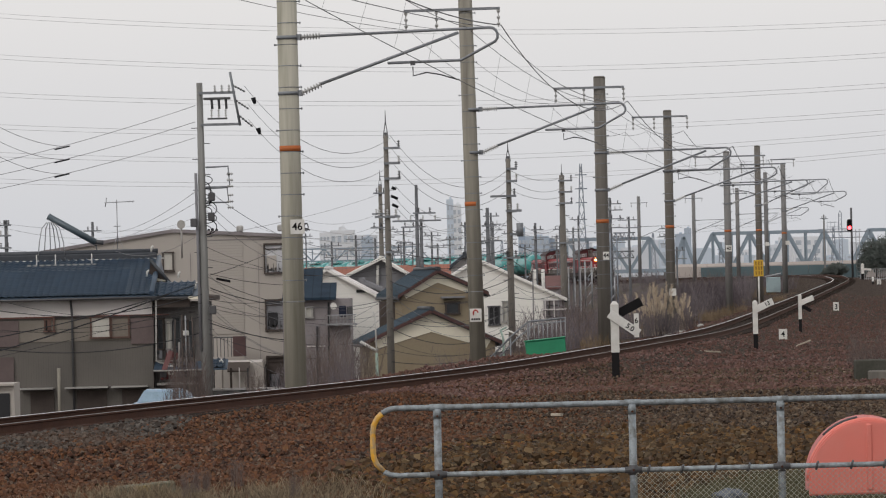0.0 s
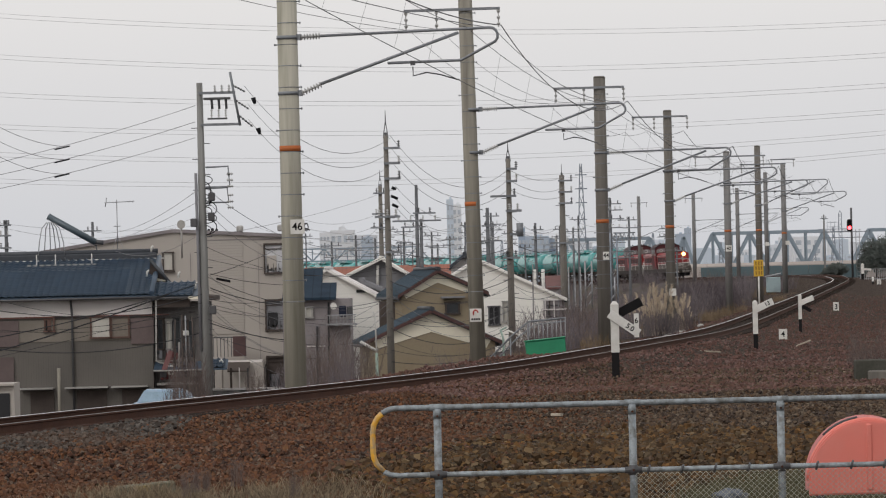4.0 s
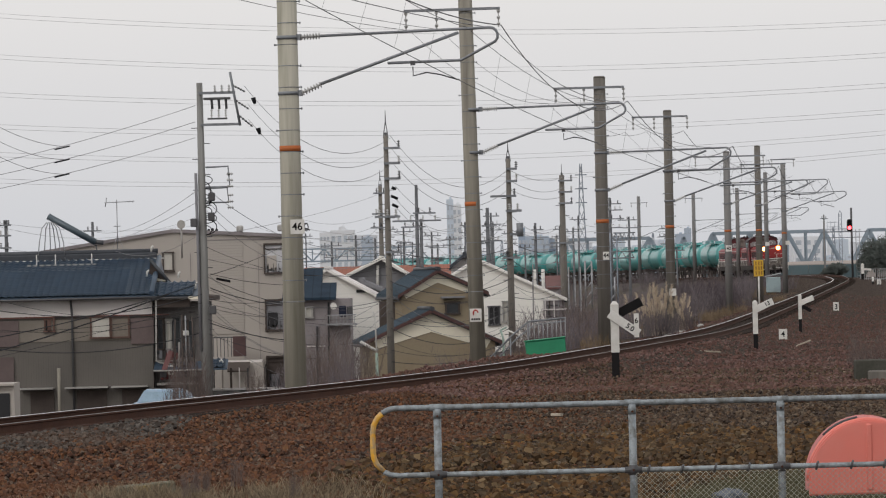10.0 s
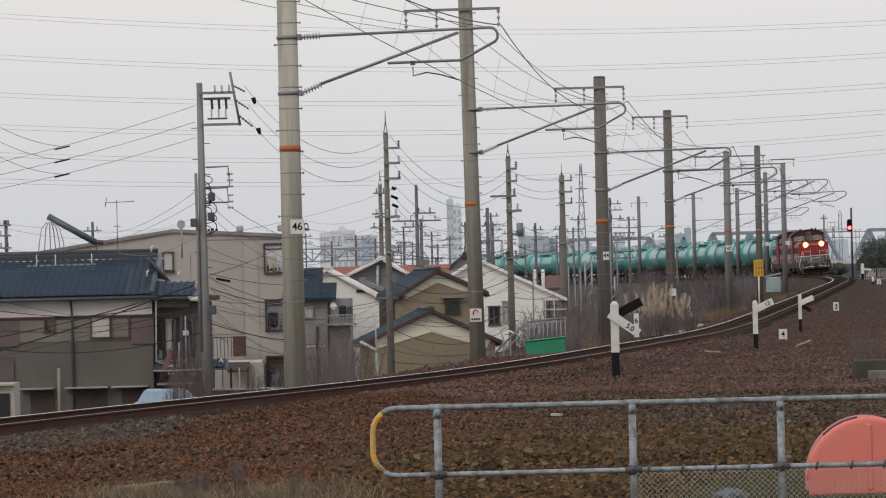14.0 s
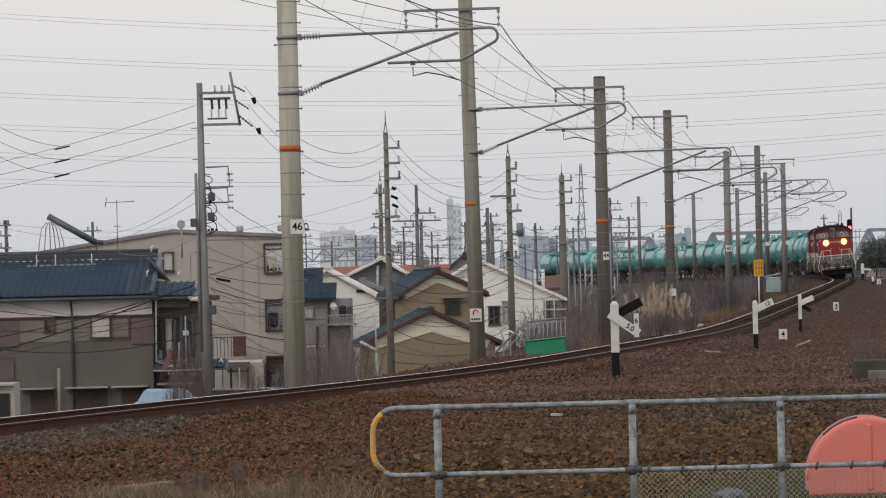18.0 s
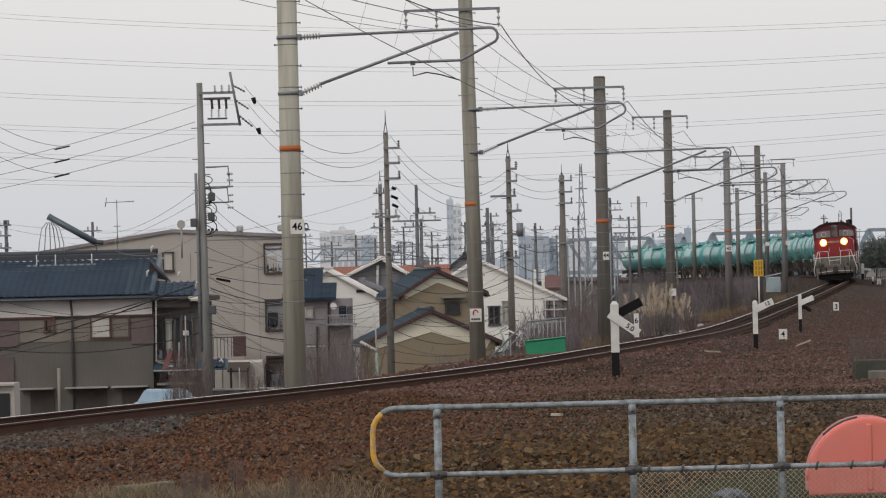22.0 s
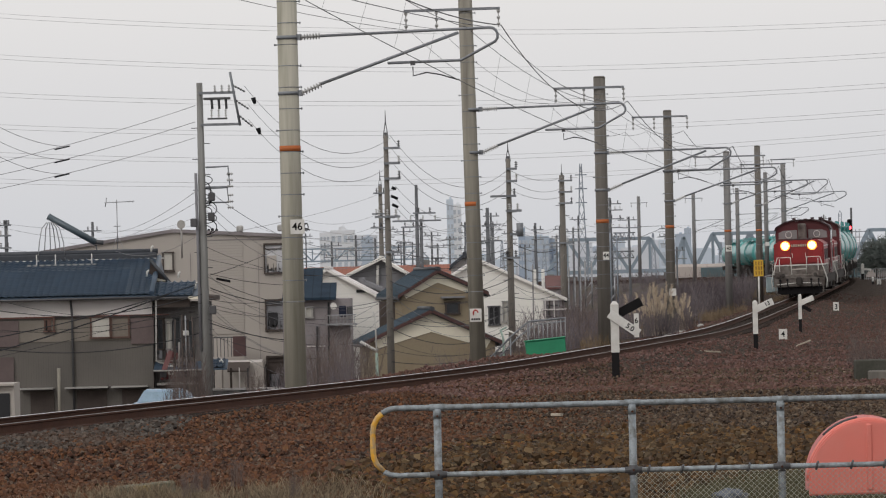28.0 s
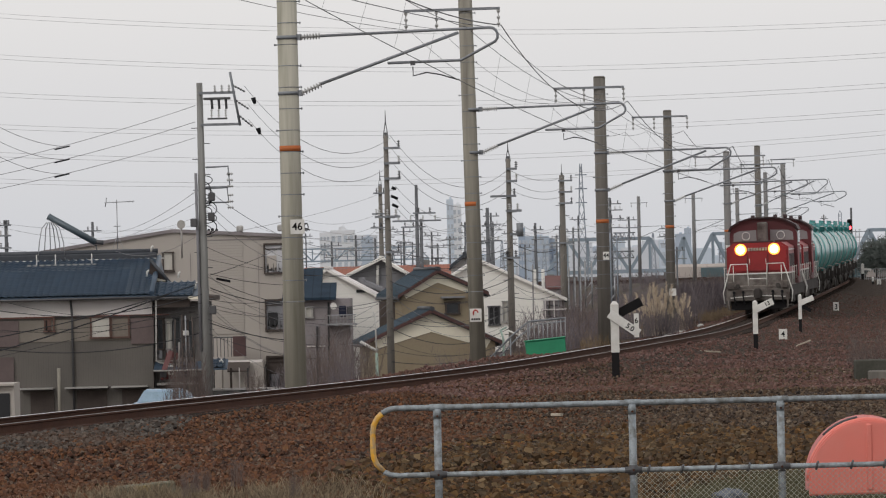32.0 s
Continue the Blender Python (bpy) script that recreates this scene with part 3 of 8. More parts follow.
number_board(*(10.80, 144.48, -0.50), 0.27, 0.33, "4", 0.0)
number_board(*(18.46, 213.10, -0.42), 0.27, 0.45, "3", 0.0)
number_board(*(31.08, 322.85, 0.10), 0.3, 0.5, "1", 0.0)
number_board(*(5.00, 118.00, 0.10), 0.13, 0.62, "6", 0.0, 0.19)
number_board(*(8.40, 166.00, 0.83), 0.25, 0.27, "", 0.0)


def yellow_sign():
    x, y, z = (14.91, 214.00, -0.15)
    root = empty("speed_sign", Matrix.Translation((x, y, z)), "yellow board with dark figures on a thin white post", "track sign")
    bm = bmesh.new()
    rod(bm, (0, 0, 0), (0, 0, 1.75), 0.04, seg=8)
    part("post", bm, WHITE, root)
    bm = bmesh.new()
    box(bm, 0, -0.05, 1.48, 0.46, 0.02, 0.78, bevel=0.006)
    b = part("board", bm, YELLOW, root)
    for k in range(3):
        for x0 in (-0.12, 0.02, 0.14):
            bm = bmesh.new()
            box(bm, x0, -0.064, 1.56 + 0.23 * k, 0.05, 0.008, 0.17)
            part("bar", bm, mat("brown_figure", (0.25, 0.12, 0.02), 0.6) if k + x0 == -0.12 else bpy.data.materials["brown_figure"], b)


yellow_sign()


# plates on the two nearest catenary poles
def pole_plates():
    for x, y, z, wide, high, text in ((*(-2.88, 89.78, 2.90), 0.29, 0.29, "46"), (*(5.04, 139.77, 2.30), 0.19, 0.25, "44"), (*(13.89, 219.70, 2.71), 0.3, 0.3, "42"),
                                      (*(18.28, 254.70, 3.03), 0.24, 0.2, ""), (*(22.09, 289.70, 3.22), 0.26, 0.24, ""), (*(0.81, 117.77, 0.78), 0.31, 0.34, "")):
        near = min((o for o in bpy.data.objects if o.name.startswith("catenary_pole")), key=lambda o: abs(o.location.y - y) + abs(o.location.x - x))
        loc = near.matrix_basis.inverted() @ Vector((x, y, z))
        bm = bmesh.new()
        box(bm, 0, 0, -high / 2, wide, 0.012, high, Matrix.Translation(loc), bevel=0.004)
        p = part("number_plate", bm, WHITE, near, "white number plate")
        if text:
            lettering(text, high * 0.72, Matrix.Translation(loc + Vector((0, -0.009, 0))), BLACKPAINT, p)
        if abs(y - 89.78) < 0.1:
            bm = bmesh.new()
            tube(bm, [loc + Vector((0.175 + 0.04 * math.cos(0.5236 * k), 0.02, -0.01 + 0.075 * math.sin(0.5236 * k))) for k in range(13)], 0.011, seg=5)
            rod(bm, loc + Vector((0.12, 0.03, -0.03)), loc + Vector((0.24, 0.02, -0.07)), 0.018, seg=5)
            rod(bm, loc + Vector((0.12, 0.03, 0.05)), loc + Vector((0.2, 0.02, 0.06)), 0.018, seg=5)
            part("ring_fitting", bm, DARKSTEEL, near, "small steel ring fitting")
        if abs(y - 117.77) < 0.1:
            red = mat("red_sign_paint", (0.45, 0.04, 0.03), 0.5)
            bm = bmesh.new()
            tube(bm, [loc + Vector((0.06 * math.cos(math.pi * k / 8), -0.012, 0.06 + 0.07 * math.sin(math.pi * k / 8))) for k in range(9)] + [loc + Vector((-0.06, -0.012, 0.0))], 0.018, seg=5)
            part("arch_mark", bm, red, p, "red arched mark")
            bm = bmesh.new()
            for k in range(4):
                box(bm, -0.09 + 0.06 * k, -0.012, -0.13, 0.045, 0.008, 0.05, Matrix.Translation(loc))
            part("caption_bars", bm, BLACKPAINT, p)


pole_plates()


# ---- stones of the ballast ----
def build_stones(name, seed, n, y0, y1, bias, size, tones, label, patch=None, second=(0.115, 0.062, 0.038), toward=None):
    """Angular broken stones, each turned at random, strewn over the gravel."""
    rng = np.random.default_rng(seed)
    y = y0 + (y1 - y0) * rng.random(n) ** bias
    x = -0.1 * y - 0.6 + (0.2 * y + 1.4) * rng.random(n)
    keep, zs = [], []
    for i in range(n):
        d = (x[i] - line_x(y[i])) * math.cos(heading(y[i]))
        if d < -3.4 or -1.2 < d < 0.66 or (d < 0 and y[i] < 73) or (patch and ((x[i] - patch[0]) / patch[2]) ** 2 + ((y[i] - patch[1]) / patch[3]) ** 2 > 0.6 + 0.4 * rng.random()):
            continue
        if toward and rng.random() > min(max((x[i] / y[i] - toward[0]) / (toward[1] - toward[0]), 0), 1):
            continue
        keep.append(i)
        zs.append(lie(d, y[i]) + (swell(d, y[i]) if d > 2.6 and y[i] < 150 else 0.0))
    x, y, z, k = x[keep], y[keep], np.array(zs), len(keep)
    s = size * (0.7 + 0.6 * rng.random(k) + 0.35 * (rng.random(k) < 0.1))
    base = np.array([(a, b, c) for c in (-1, 1) for a, b in ((-1, -1), (1, -1), (1, 1), (-1, 1))], float)
    p = base[None] * (0.68 + 0.36 * rng.random((k, 8, 3))) * (0.75 + 0.45 * rng.random((k, 1, 3))) * s[:, None, None]
    q = rng.normal(size=(k, 4))
    q /= np.linalg.norm(q, axis=1)[:, None]
    w, a, b, c = q.T
    turn = np.stack([np.stack([1 - 2 * (b * b + c * c), 2 * (a * b - c * w), 2 * (a * c + b * w)], 1), np.stack([2 * (a * b + c * w), 1 - 2 * (a * a + c * c), 2 * (b * c - a * w)], 1),
                     np.stack([2 * (a * c - b * w), 2 * (b * c + a * w), 1 - 2 * (a * a + b * b)], 1)], 1)
    p = np.einsum("kij,kvj->kvi", turn, p) + np.stack([x, y, z + s * (2.2 * rng.random(k) - 0.3)], 1)[:, None]
    tri = np.array([(0, 1, 5), (0, 5, 4), (1, 2, 6), (1, 6, 5), (2, 3, 7), (2, 7, 6), (3, 0, 4), (3, 4, 7), (4, 5, 6), (4, 6, 7), (3, 2, 1), (3, 1, 0)])
    faces = (tri[None] + 8 * np.arange(k)[:, None, None]).reshape(-1, 3)
    ob = raw(name, p.reshape(-1, 3).tolist(), faces.tolist(), islands(name + "_surface", tones, 0.95, second=second, stain=0.16))
    tagged(ob, label, "ballast", kind="stuff")


RUSTY = [(0.042, 0.025, 0.019), (0.14, 0.064, 0.037), (0.068, 0.038, 0.03), (0.175, 0.09, 0.048), (0.038, 0.025, 0.021), (0.155, 0.068, 0.04), (0.165, 0.125, 0.095), (0.046, 0.03, 0.024), (0.112, 0.061, 0.042), (0.17, 0.077, 0.039), (0.06, 0.04, 0.034), (0.12, 0.086, 0.063)]
KHAKI = [(0.12, 0.088, 0.064), (0.16, 0.115, 0.078), (0.048, 0.037, 0.032), (0.09, 0.065, 0.05), (0.2, 0.158, 0.118), (0.03, 0.024, 0.022), (0.13, 0.083, 0.052), (0.066, 0.05, 0.043), (0.15, 0.092, 0.052), (0.04, 0.031, 0.028)]
# OCHRE's near-black tones paint the shade of gaps between the stones
OCHRE = [(0.12, 0.07, 0.034), (0.022, 0.017, 0.014), (0.175, 0.105, 0.046), (0.03, 0.022, 0.018), (0.215, 0.15, 0.085), (0.018, 0.014, 0.012), (0.14, 0.074, 0.032), (0.055, 0.037, 0.025), (0.2, 0.105, 0.04), (0.025, 0.019, 0.016), (0.115, 0.088, 0.058), (0.035, 0.026, 0.021)]
build_stones("khaki_ballast_stones", 23, 76000, 44.0, 100.0, 1.3, 0.019, KHAKI, "loose khaki-grey crushed stones on the ground", second=(0.1, 0.075, 0.055), toward=(-0.005, 0.045))
build_stones("ballast_stones", 5, 115000, 36.5, 90.0, 1.4, 0.0175, RUSTY, "loose rust-brown crushed ballast stones on the ground", second=(0.13, 0.064, 0.036), toward=(0.05, -0.005))
build_stones("ochre_ballast_stones", 11, 62000, 36.5, 60.0, 1.3, 0.0235, OCHRE, "loose ochre-brown crushed stones in front of the track", patch=(3.6, 44.0, 5.0, 16.0), second=(0.09, 0.058, 0.032))
build_stones("bank_stones", 17, 13000, 43.6, 48.2, 1.0, 0.025, OCHRE, "chunky ochre-brown stones on the low ballast bank", patch=(2.3, 45.9, 3.6, 2.0), second=(0.09, 0.058, 0.032))
build_stones("fine_ballast_stones", 6, 66000, 80.0, 260.0, 2.1, 0.022,
             [(0.116, 0.065, 0.058), (0.15, 0.084, 0.072), (0.095, 0.056, 0.052), (0.165, 0.1, 0.085), (0.11, 0.068, 0.064), (0.14, 0.076, 0.064), (0.195, 0.137, 0.121), (0.088, 0.052, 0.049)],
             "dark reddish-brown ballast stones beside the track")
build_stones("grey_ballast_stones", 7, 80000, 52.0, 76.0, 1.0, 0.023,
             [(0.07, 0.066, 0.06), (0.115, 0.107, 0.098), (0.045, 0.042, 0.04), (0.145, 0.137, 0.125), (0.09, 0.07, 0.058), (0.035, 0.03, 0.028), (0.1, 0.085, 0.072)],
             "fresh grey ballast stones beside the rusty track", patch=(-6.0, 63.5, 2.4, 10.0))


def debris():
    wood = mat("bleached_board", (0.42, 0.37, 0.30), 0.85, vary=0.2, grain=40, stain=3)
    for (x, y, z), wide, turn, tilt in (((6.75, 118.0, -0.33), 0.85, 3, 4), ((10.46, 132.0, -0.43), 0.47, 0, -20), ((0.37, 42.04, 0.04), 0.16, 60, 4), ((1.51, 62.26, -0.09), 0.12, 70, 4)):
        root = empty("broken_board", Matrix.Translation((x, y, z)) @ Matrix.Rotation(radians(turn), 4, "Z") @ Matrix.Rotation(radians(tilt), 4, "Y"), "bleached broken board lying on the ballast", "board", "boards on the ballast")
        bm = bmesh.new()
        box(bm, 0, 0, 0, wide, 0.14, 0.04, bevel=0.006)
        part("board", bm, wood, root)
    pale = mat("pale_broken_concrete", (0.42, 0.41, 0.39), 0.9, vary=0.2, grain=30)
    rng = random.Random(31)
    for k in range(12):
        t = k / 11
        x, y = 8.02 + 1.05 * t + 0.12 * rng.random(), 164.0 + 9.0 * t
        if k == 11:
            x, y = 10.52, 186.0
        bm = bmesh.new()
        bmesh.ops.create_icosphere(bm, subdivisions=1, radius=0.09 + 0.06 * rng.random())
        for v in bm.verts:
            v.co = Vector((v.co.x * 1.4, v.co.y, v.co.z * 0.7)) * (0.8 + 0.4 * rng.random())
        ob = part("rubble_stone", bm, pale)
        ob.matrix_world = Matrix.Translation((x, y, ground_z(x, y) + 0.05))
        tagged(ob, "pale lump of broken concrete beside the track", "rubble", "rubble beside the track")
    x, y, z = (8.29, 86.12, -0.27)
    root = empty("concrete_duct", Matrix.Translation((x, y, z - 0.05)), "weathered concrete duct edge in the ballast", "duct")
    mossy = mat("mossy_grey_concrete", (0.075, 0.075, 0.062), 0.9, vary=0.3, grain=14, stain=3, second=(0.11, 0.105, 0.09))
    for k in range(2):
        bm = bmesh.new()
        box(bm, -0.05 + 0.82 * k, 0.6, -0.1, 0.8, 0.5, 0.47 + 0.02 * k, bevel=0.02)
        part("wall_block", bm, mossy, root)
        bm = bmesh.new()
        box(bm, 0.12 + 0.72 * k, 0.15, -0.1, 0.7, 0.38, 0.27 + 0.015 * k, bevel=0.02)
        part("slab", bm, POLE_DARK, root)
    x, y, z = (2.36, 37.96, -0.03)
    root = empty("grey_sack", Matrix.Translation((x, y, z + 0.02)), "crumpled pale grey sack behind the wire mesh", "sack")
    bm = bmesh.new()
    bmesh.ops.create_icosphere(bm, subdivisions=3, radius=1)
    for v in bm.verts:
        v.co = Vector((v.co.x * 0.15, v.co.y * 0.12, v.co.z * 0.075)) * (1 + 0.35 * noise.noise(v.co * 2.2))
    part("sack", bm, mat("grey_sackcloth", (0.15, 0.165, 0.19), 0.85), root)


debris()


# ---- the town below the embankment ----
def ribbed(name, base, axis, pitch, rough=0.6, depth=0.35, **kw):
    """Siding with ribs or boards along one axis."""
    m = mat(name, base, rough, bump=0.0, **kw)
    n, l = m.node_tree.nodes, m.node_tree.links
    b = n["Principled BSDF"]
    co, wv = n.new("ShaderNodeTexCoord"), n.new("ShaderNodeTexWave")
    wv.bands_direction, wv.wave_profile = axis, "SAW"
    wv.inputs["Scale"].default_value = 0.314159 / pitch
    wv.inputs["Distortion"].default_value = 0.0
    l.new(co.outputs["Object"], wv.inputs["Vector"])
    src = b.inputs["Base Color"].links[0].from_socket
    ramp = n.new("ShaderNodeValToRGB")
    ramp.color_ramp.elements[0].position, ramp.color_ramp.elements[0].color = 0.04, (1 - depth, 1 - depth, 1 - depth, 1)
    ramp.color_ramp.elements[1].position, ramp.color_ramp.elements[1].color = 0.16, (1, 1, 1, 1)
    l.new(wv.outputs["Fac"], ramp.inputs[0])
    mx = n.new("ShaderNodeMixRGB")
    mx.blend_type, mx.inputs[0].default_value = "MULTIPLY", 1.0
    l.new(src, mx.inputs[1])
    l.new(ramp.outputs[0], mx.inputs[2])
    l.new(mx.outputs[0], b.inputs["Base Color"])
    bp = n.new("ShaderNodeBump")
    bp.inputs["Strength"].default_value, bp.inputs["Distance"].default_value = 0.6, 0.03
    l.new(wv.outputs["Fac"], bp.inputs["Height"])
    l.new(bp.outputs[0], b.inputs["Normal"])
    return m


TILE = mat("blue_grey_glazed_roof_tile", (0.044, 0.073, 0.113), 0.42, vary=0.4, grain=3, stain=0.8, second=(0.075, 0.10, 0.125))
TILE_EDGE = mat("dark_ridge_tile", (0.04, 0.045, 0.055), 0.5, vary=0.25)
METALROOF = ribbed("blue_metal_roof", (0.027, 0.044, 0.066), "X", 0.4, 0.85)
SLATE = mat("dark_slate_blue_tile", (0.035, 0.058, 0.08), 0.75, vary=0.35, grain=5, stain=1.2)
ORANGEROOF = ribbed("orange_brown_roof_tile", (0.30, 0.10, 0.06), "X", 0.3, 0.7)
BROWNWALL = ribbed("grimy_brown_metal_siding", (0.148, 0.136, 0.124), "X", 0.11, 0.85, depth=0.14, vary=0.12, stain=0.45, second=(0.10, 0.095, 0.088))
PLASTER = mat("stained_white_plaster", (0.73, 0.70, 0.69), 0.85, vary=0.08, stain=0.6, second=(0.60, 0.56, 0.53))
BEIGE = mat("beige_render", (0.44, 0.405, 0.37), 0.85, vary=0.06, stain=0.15, second=(0.38, 0.345, 0.31))
BEIGE_BAND = ribbed("banded_beige_siding", (0.45, 0.415, 0.38), "Z", 0.14, 0.8, depth=0.2, vary=0.05, stain=0.2, second=(0.35, 0.315, 0.275))
TAN = mat("tan_stucco", (0.285, 0.238, 0.168), 0.9, vary=0.1, grain=12, stain=0.35, second=(0.25, 0.19, 0.125))
CREAM = mat("cream_plaster", (0.80, 0.75, 0.62), 0.85, vary=0.06, stain=0.7)
MAROON = mat("maroon_fascia", (0.085, 0.038, 0.034), 0.7)
OFFWHITE = ribbed("white_siding", (0.86, 0.84, 0.79), "Z", 0.45, 0.7, depth=0.08, vary=0.04, stain=0.3, second=(0.78, 0.76, 0.72))
GREYWALL = mat("grey_wall", (0.24, 0.24, 0.255), 0.8)
DARKWOOD = mat("dark_stained_timber", (0.088, 0.072, 0.065), 0.8, vary=0.25)
BROWNBRICK = mat("brown_cladding", (0.275, 0.25, 0.255), 0.85, vary=0.15, stain=0.6)
PANE = mat("window_glass", (0.045, 0.05, 0.055), 0.08, vary=0.04, bump=0.0)
CURTAIN = mat("pale_curtain_behind_glass", (0.55, 0.53, 0.48), 0.5)
ALU = mat("aluminium_frame", (0.38, 0.37, 0.35), 0.45, 0.4)
# near-black: paints the shade inside openings, and serves plain dark fittings
DARKIN = mat("dark_part_and_opening_shade", (0.045, 0.045, 0.048), 0.9)


def window(parent, x, y, z, wide, high, glass=PANE, frame_mat=ALU, sashes=2, sill=True):
    """A framed window on a wall that faces the camera; x, z at its lower middle."""
    bm = bmesh.new()
    t = 0.07
    box(bm, x - wide / 2, y - 0.05, z, t, 0.12, high)
    box(bm, x + wide / 2, y - 0.05, z, t, 0.12, high)
    box(bm, x, y - 0.05, z - t, wide + 2 * t, 0.12, t)
    box(bm, x, y - 0.05, z + high, wide + 2 * t, 0.12, t)
    for k in range(1, sashes):
        box(bm, x - wide / 2 + wide * k / sashes, y - 0.045, z, t * 0.8, 0.09, high)
    w = part("window", bm, frame_mat, parent, "framed window")
    for k in range(sashes):
        bm = bmesh.new()
        box(bm, x - wide / 2 + wide * (k + 0.5) / sashes, y - 0.02, z + 0.004, wide / sashes - t, 0.025, high - 0.008)
        part("pane", bm, glass, w)
    if sill:
        bm = bmesh.new()
        box(bm, x, y - 0.1, z - t - 0.06, wide + 0.2, 0.2, 0.05)
        part("sill", bm, frame_mat, w)
    return w


def gable_house(name, label, apex, left, right, depth, base, wall, roof, fascia, over=0.45, thick=0.16, gable=None, y=None, turn=0.0):
    """A house whose gable faces the camera. apex, left and right: (x, z) of the roof line, y its front."""
    root = empty(name, Matrix.Translation((apex[0], y, base)) @ Matrix.Rotation(radians(turn), 4, "Z"), label, "house")
    ax, az = 0.0, apex[1] - base
    lx, lz = left[0] - apex[0], left[1] - base
    rx, rz = right[0] - apex[0], right[1] - base

    def at(t, a, b):
        return a[0] + (b[0] - a[0]) * t, a[1] + (b[1] - a[1]) * t
    il, ir = at(0.9, (ax, az - thick), (lx, lz - thick)), at(0.9, (ax, az - thick), (rx, rz - thick))
    bm = bmesh.new()
    slab(bm, [(il[0], 0), (ir[0], 0), ir, (ax, az - thick), il], depth, Matrix.Translation((0, over, 0)))
    bmesh.ops.recalc_face_normals(bm, faces=bm.faces)
    walls = part("wall", bm, wall, root)
    for ex, ez in ((lx, lz), (rx, rz)):
        bm = bmesh.new()
        slab(bm, [(ax, az), (ex, ez), (ex, ez - thick), (ax, az - thick)], depth + 2 * over)
        bmesh.ops.recalc_face_normals(bm, faces=bm.faces)
        rf = part("roof_slope", bm, roof, root)
        n = max(4, int((depth + 2 * over) / 0.3))
        bm = bmesh.new()
        slab(bm, [(ax, az + 0.03), (ex, ez + 0.03), (ex, ez - thick * 0.9), (ax, az - thick * 0.9)], 0.09, Matrix.Translation((0, -0.09, 0)))
        bmesh.ops.recalc_face_normals(bm, faces=bm.faces)
        part("fascia", bm, fascia, rf)
        bm = bmesh.new()
        for k in range(n):
            yy = (k + 0.5) * (depth + 2 * over) / n
            rod(bm, (ax, yy, az + 0.02), (ex, yy, ez + 0.02), 0.045, seg=5)
        tagged(part("tile_course", bm, roof, rf), kind="stuff")
        bm = bmesh.new()
        tube(bm, [(ex, -0.05, ez - thick), (ex, depth + 2 * over, ez - thick)], 0.06, seg=6)
        part("gutter", bm, DARKSTEEL, rf)
    bm = bmesh.new()
    rod(bm, (ax, -0.1, az + 0.05), (ax, depth + 2 * over, az + 0.05), 0.1, seg=8)
    box(bm, ax, -0.06, az - 0.06, 0.24, 0.1, 0.2, bevel=0.05)
    part("ridge", bm, TILE_EDGE if roof in (TILE, SLATE) else roof, root)
    if gable:
        drop, gm = gable
        bm = bmesh.new()
        gl, gr = at(0.84, (ax, az - thick), (lx, lz - thick)), at(0.84, (ax, az - thick), (rx, rz - thick))
        slab(bm, [gl, (ax, az - thick - 0.02), gr, (gr[0] * 0.92, gr[1] - drop * 0.4), (ax, az - thick - drop), (gl[0] * 0.92, gl[1] - drop * 0.4)], 0.03, Matrix.Translation((0, over - 0.03, 0)))
        bmesh.ops.recalc_face_normals(bm, faces=bm.faces)
        part("gable_panel", bm, gm, root, "pale plaster gable")
    return root


def roof_tiles(root, x0, x1, y0, z0, y1, z1, near=(0, 0)):
    """Rows of wavy tiles on a slope that rises from y0, z0 to y1, z1: pieces in the stretch near, the rest joined."""
    L = math.hypot(y1 - y0, z1 - z0)
    ang = math.atan2(z1 - z0, y1 - y0)
    wide, long = 0.30, 0.29
    prof = [(-0.16, 0.03), (-0.09, 0.0), (0.0, -0.015), (0.06, 0.015), (0.105, 0.085), (0.15, 0.03)]
    verts, faces = [], []
    for yy, lift in ((-0.01, 0.055), (long + 0.05, 0.0)):
        for thick in (0, -0.045):
            verts += [(x, yy, z + lift + thick) for x, z in prof]
    k = len(prof)
    for i in range(k - 1):
        faces += [(i, i + 1, 2 * k + i + 1, 2 * k + i), (i, k + i, k + i + 1, i + 1)]
    shared = bpy.data.meshes.new("roof_tile")
    shared.from_pydata(verts, [], faces)
    shared.materials.append(TILE)
    for p in shared.polygons:
        p.use_smooth = p.index % 2 == 0
    rv, rf = [], []
    rows, cols = int(L / long), int((x1 - x0) / wide)
    for r in range(rows):
        for c in range(cols):
            m = Matrix.Translation((x0 + (c + 0.5) * wide, y0, z0)) @ Matrix.Rotation(ang, 4, "X") @ Matrix.Translation((0, r * long, 0.02)) @ Matrix.Rotation(0.02 * (random.random() - 0.5), 4, "Z")
            if near[0] <= c < near[1] and r < 15:
                ob = new("roof_tile", shared)
                ob.parent, ob.matrix_basis = root, m
            else:
                b = len(rv)
                rv += [tuple(m @ Vector(v)) for v in verts]
                rf += [tuple(b + i for i in f) for f in faces]
    ob = raw("roof_tiles", rv, rf, TILE, root)
    tagged(ob, kind="stuff")


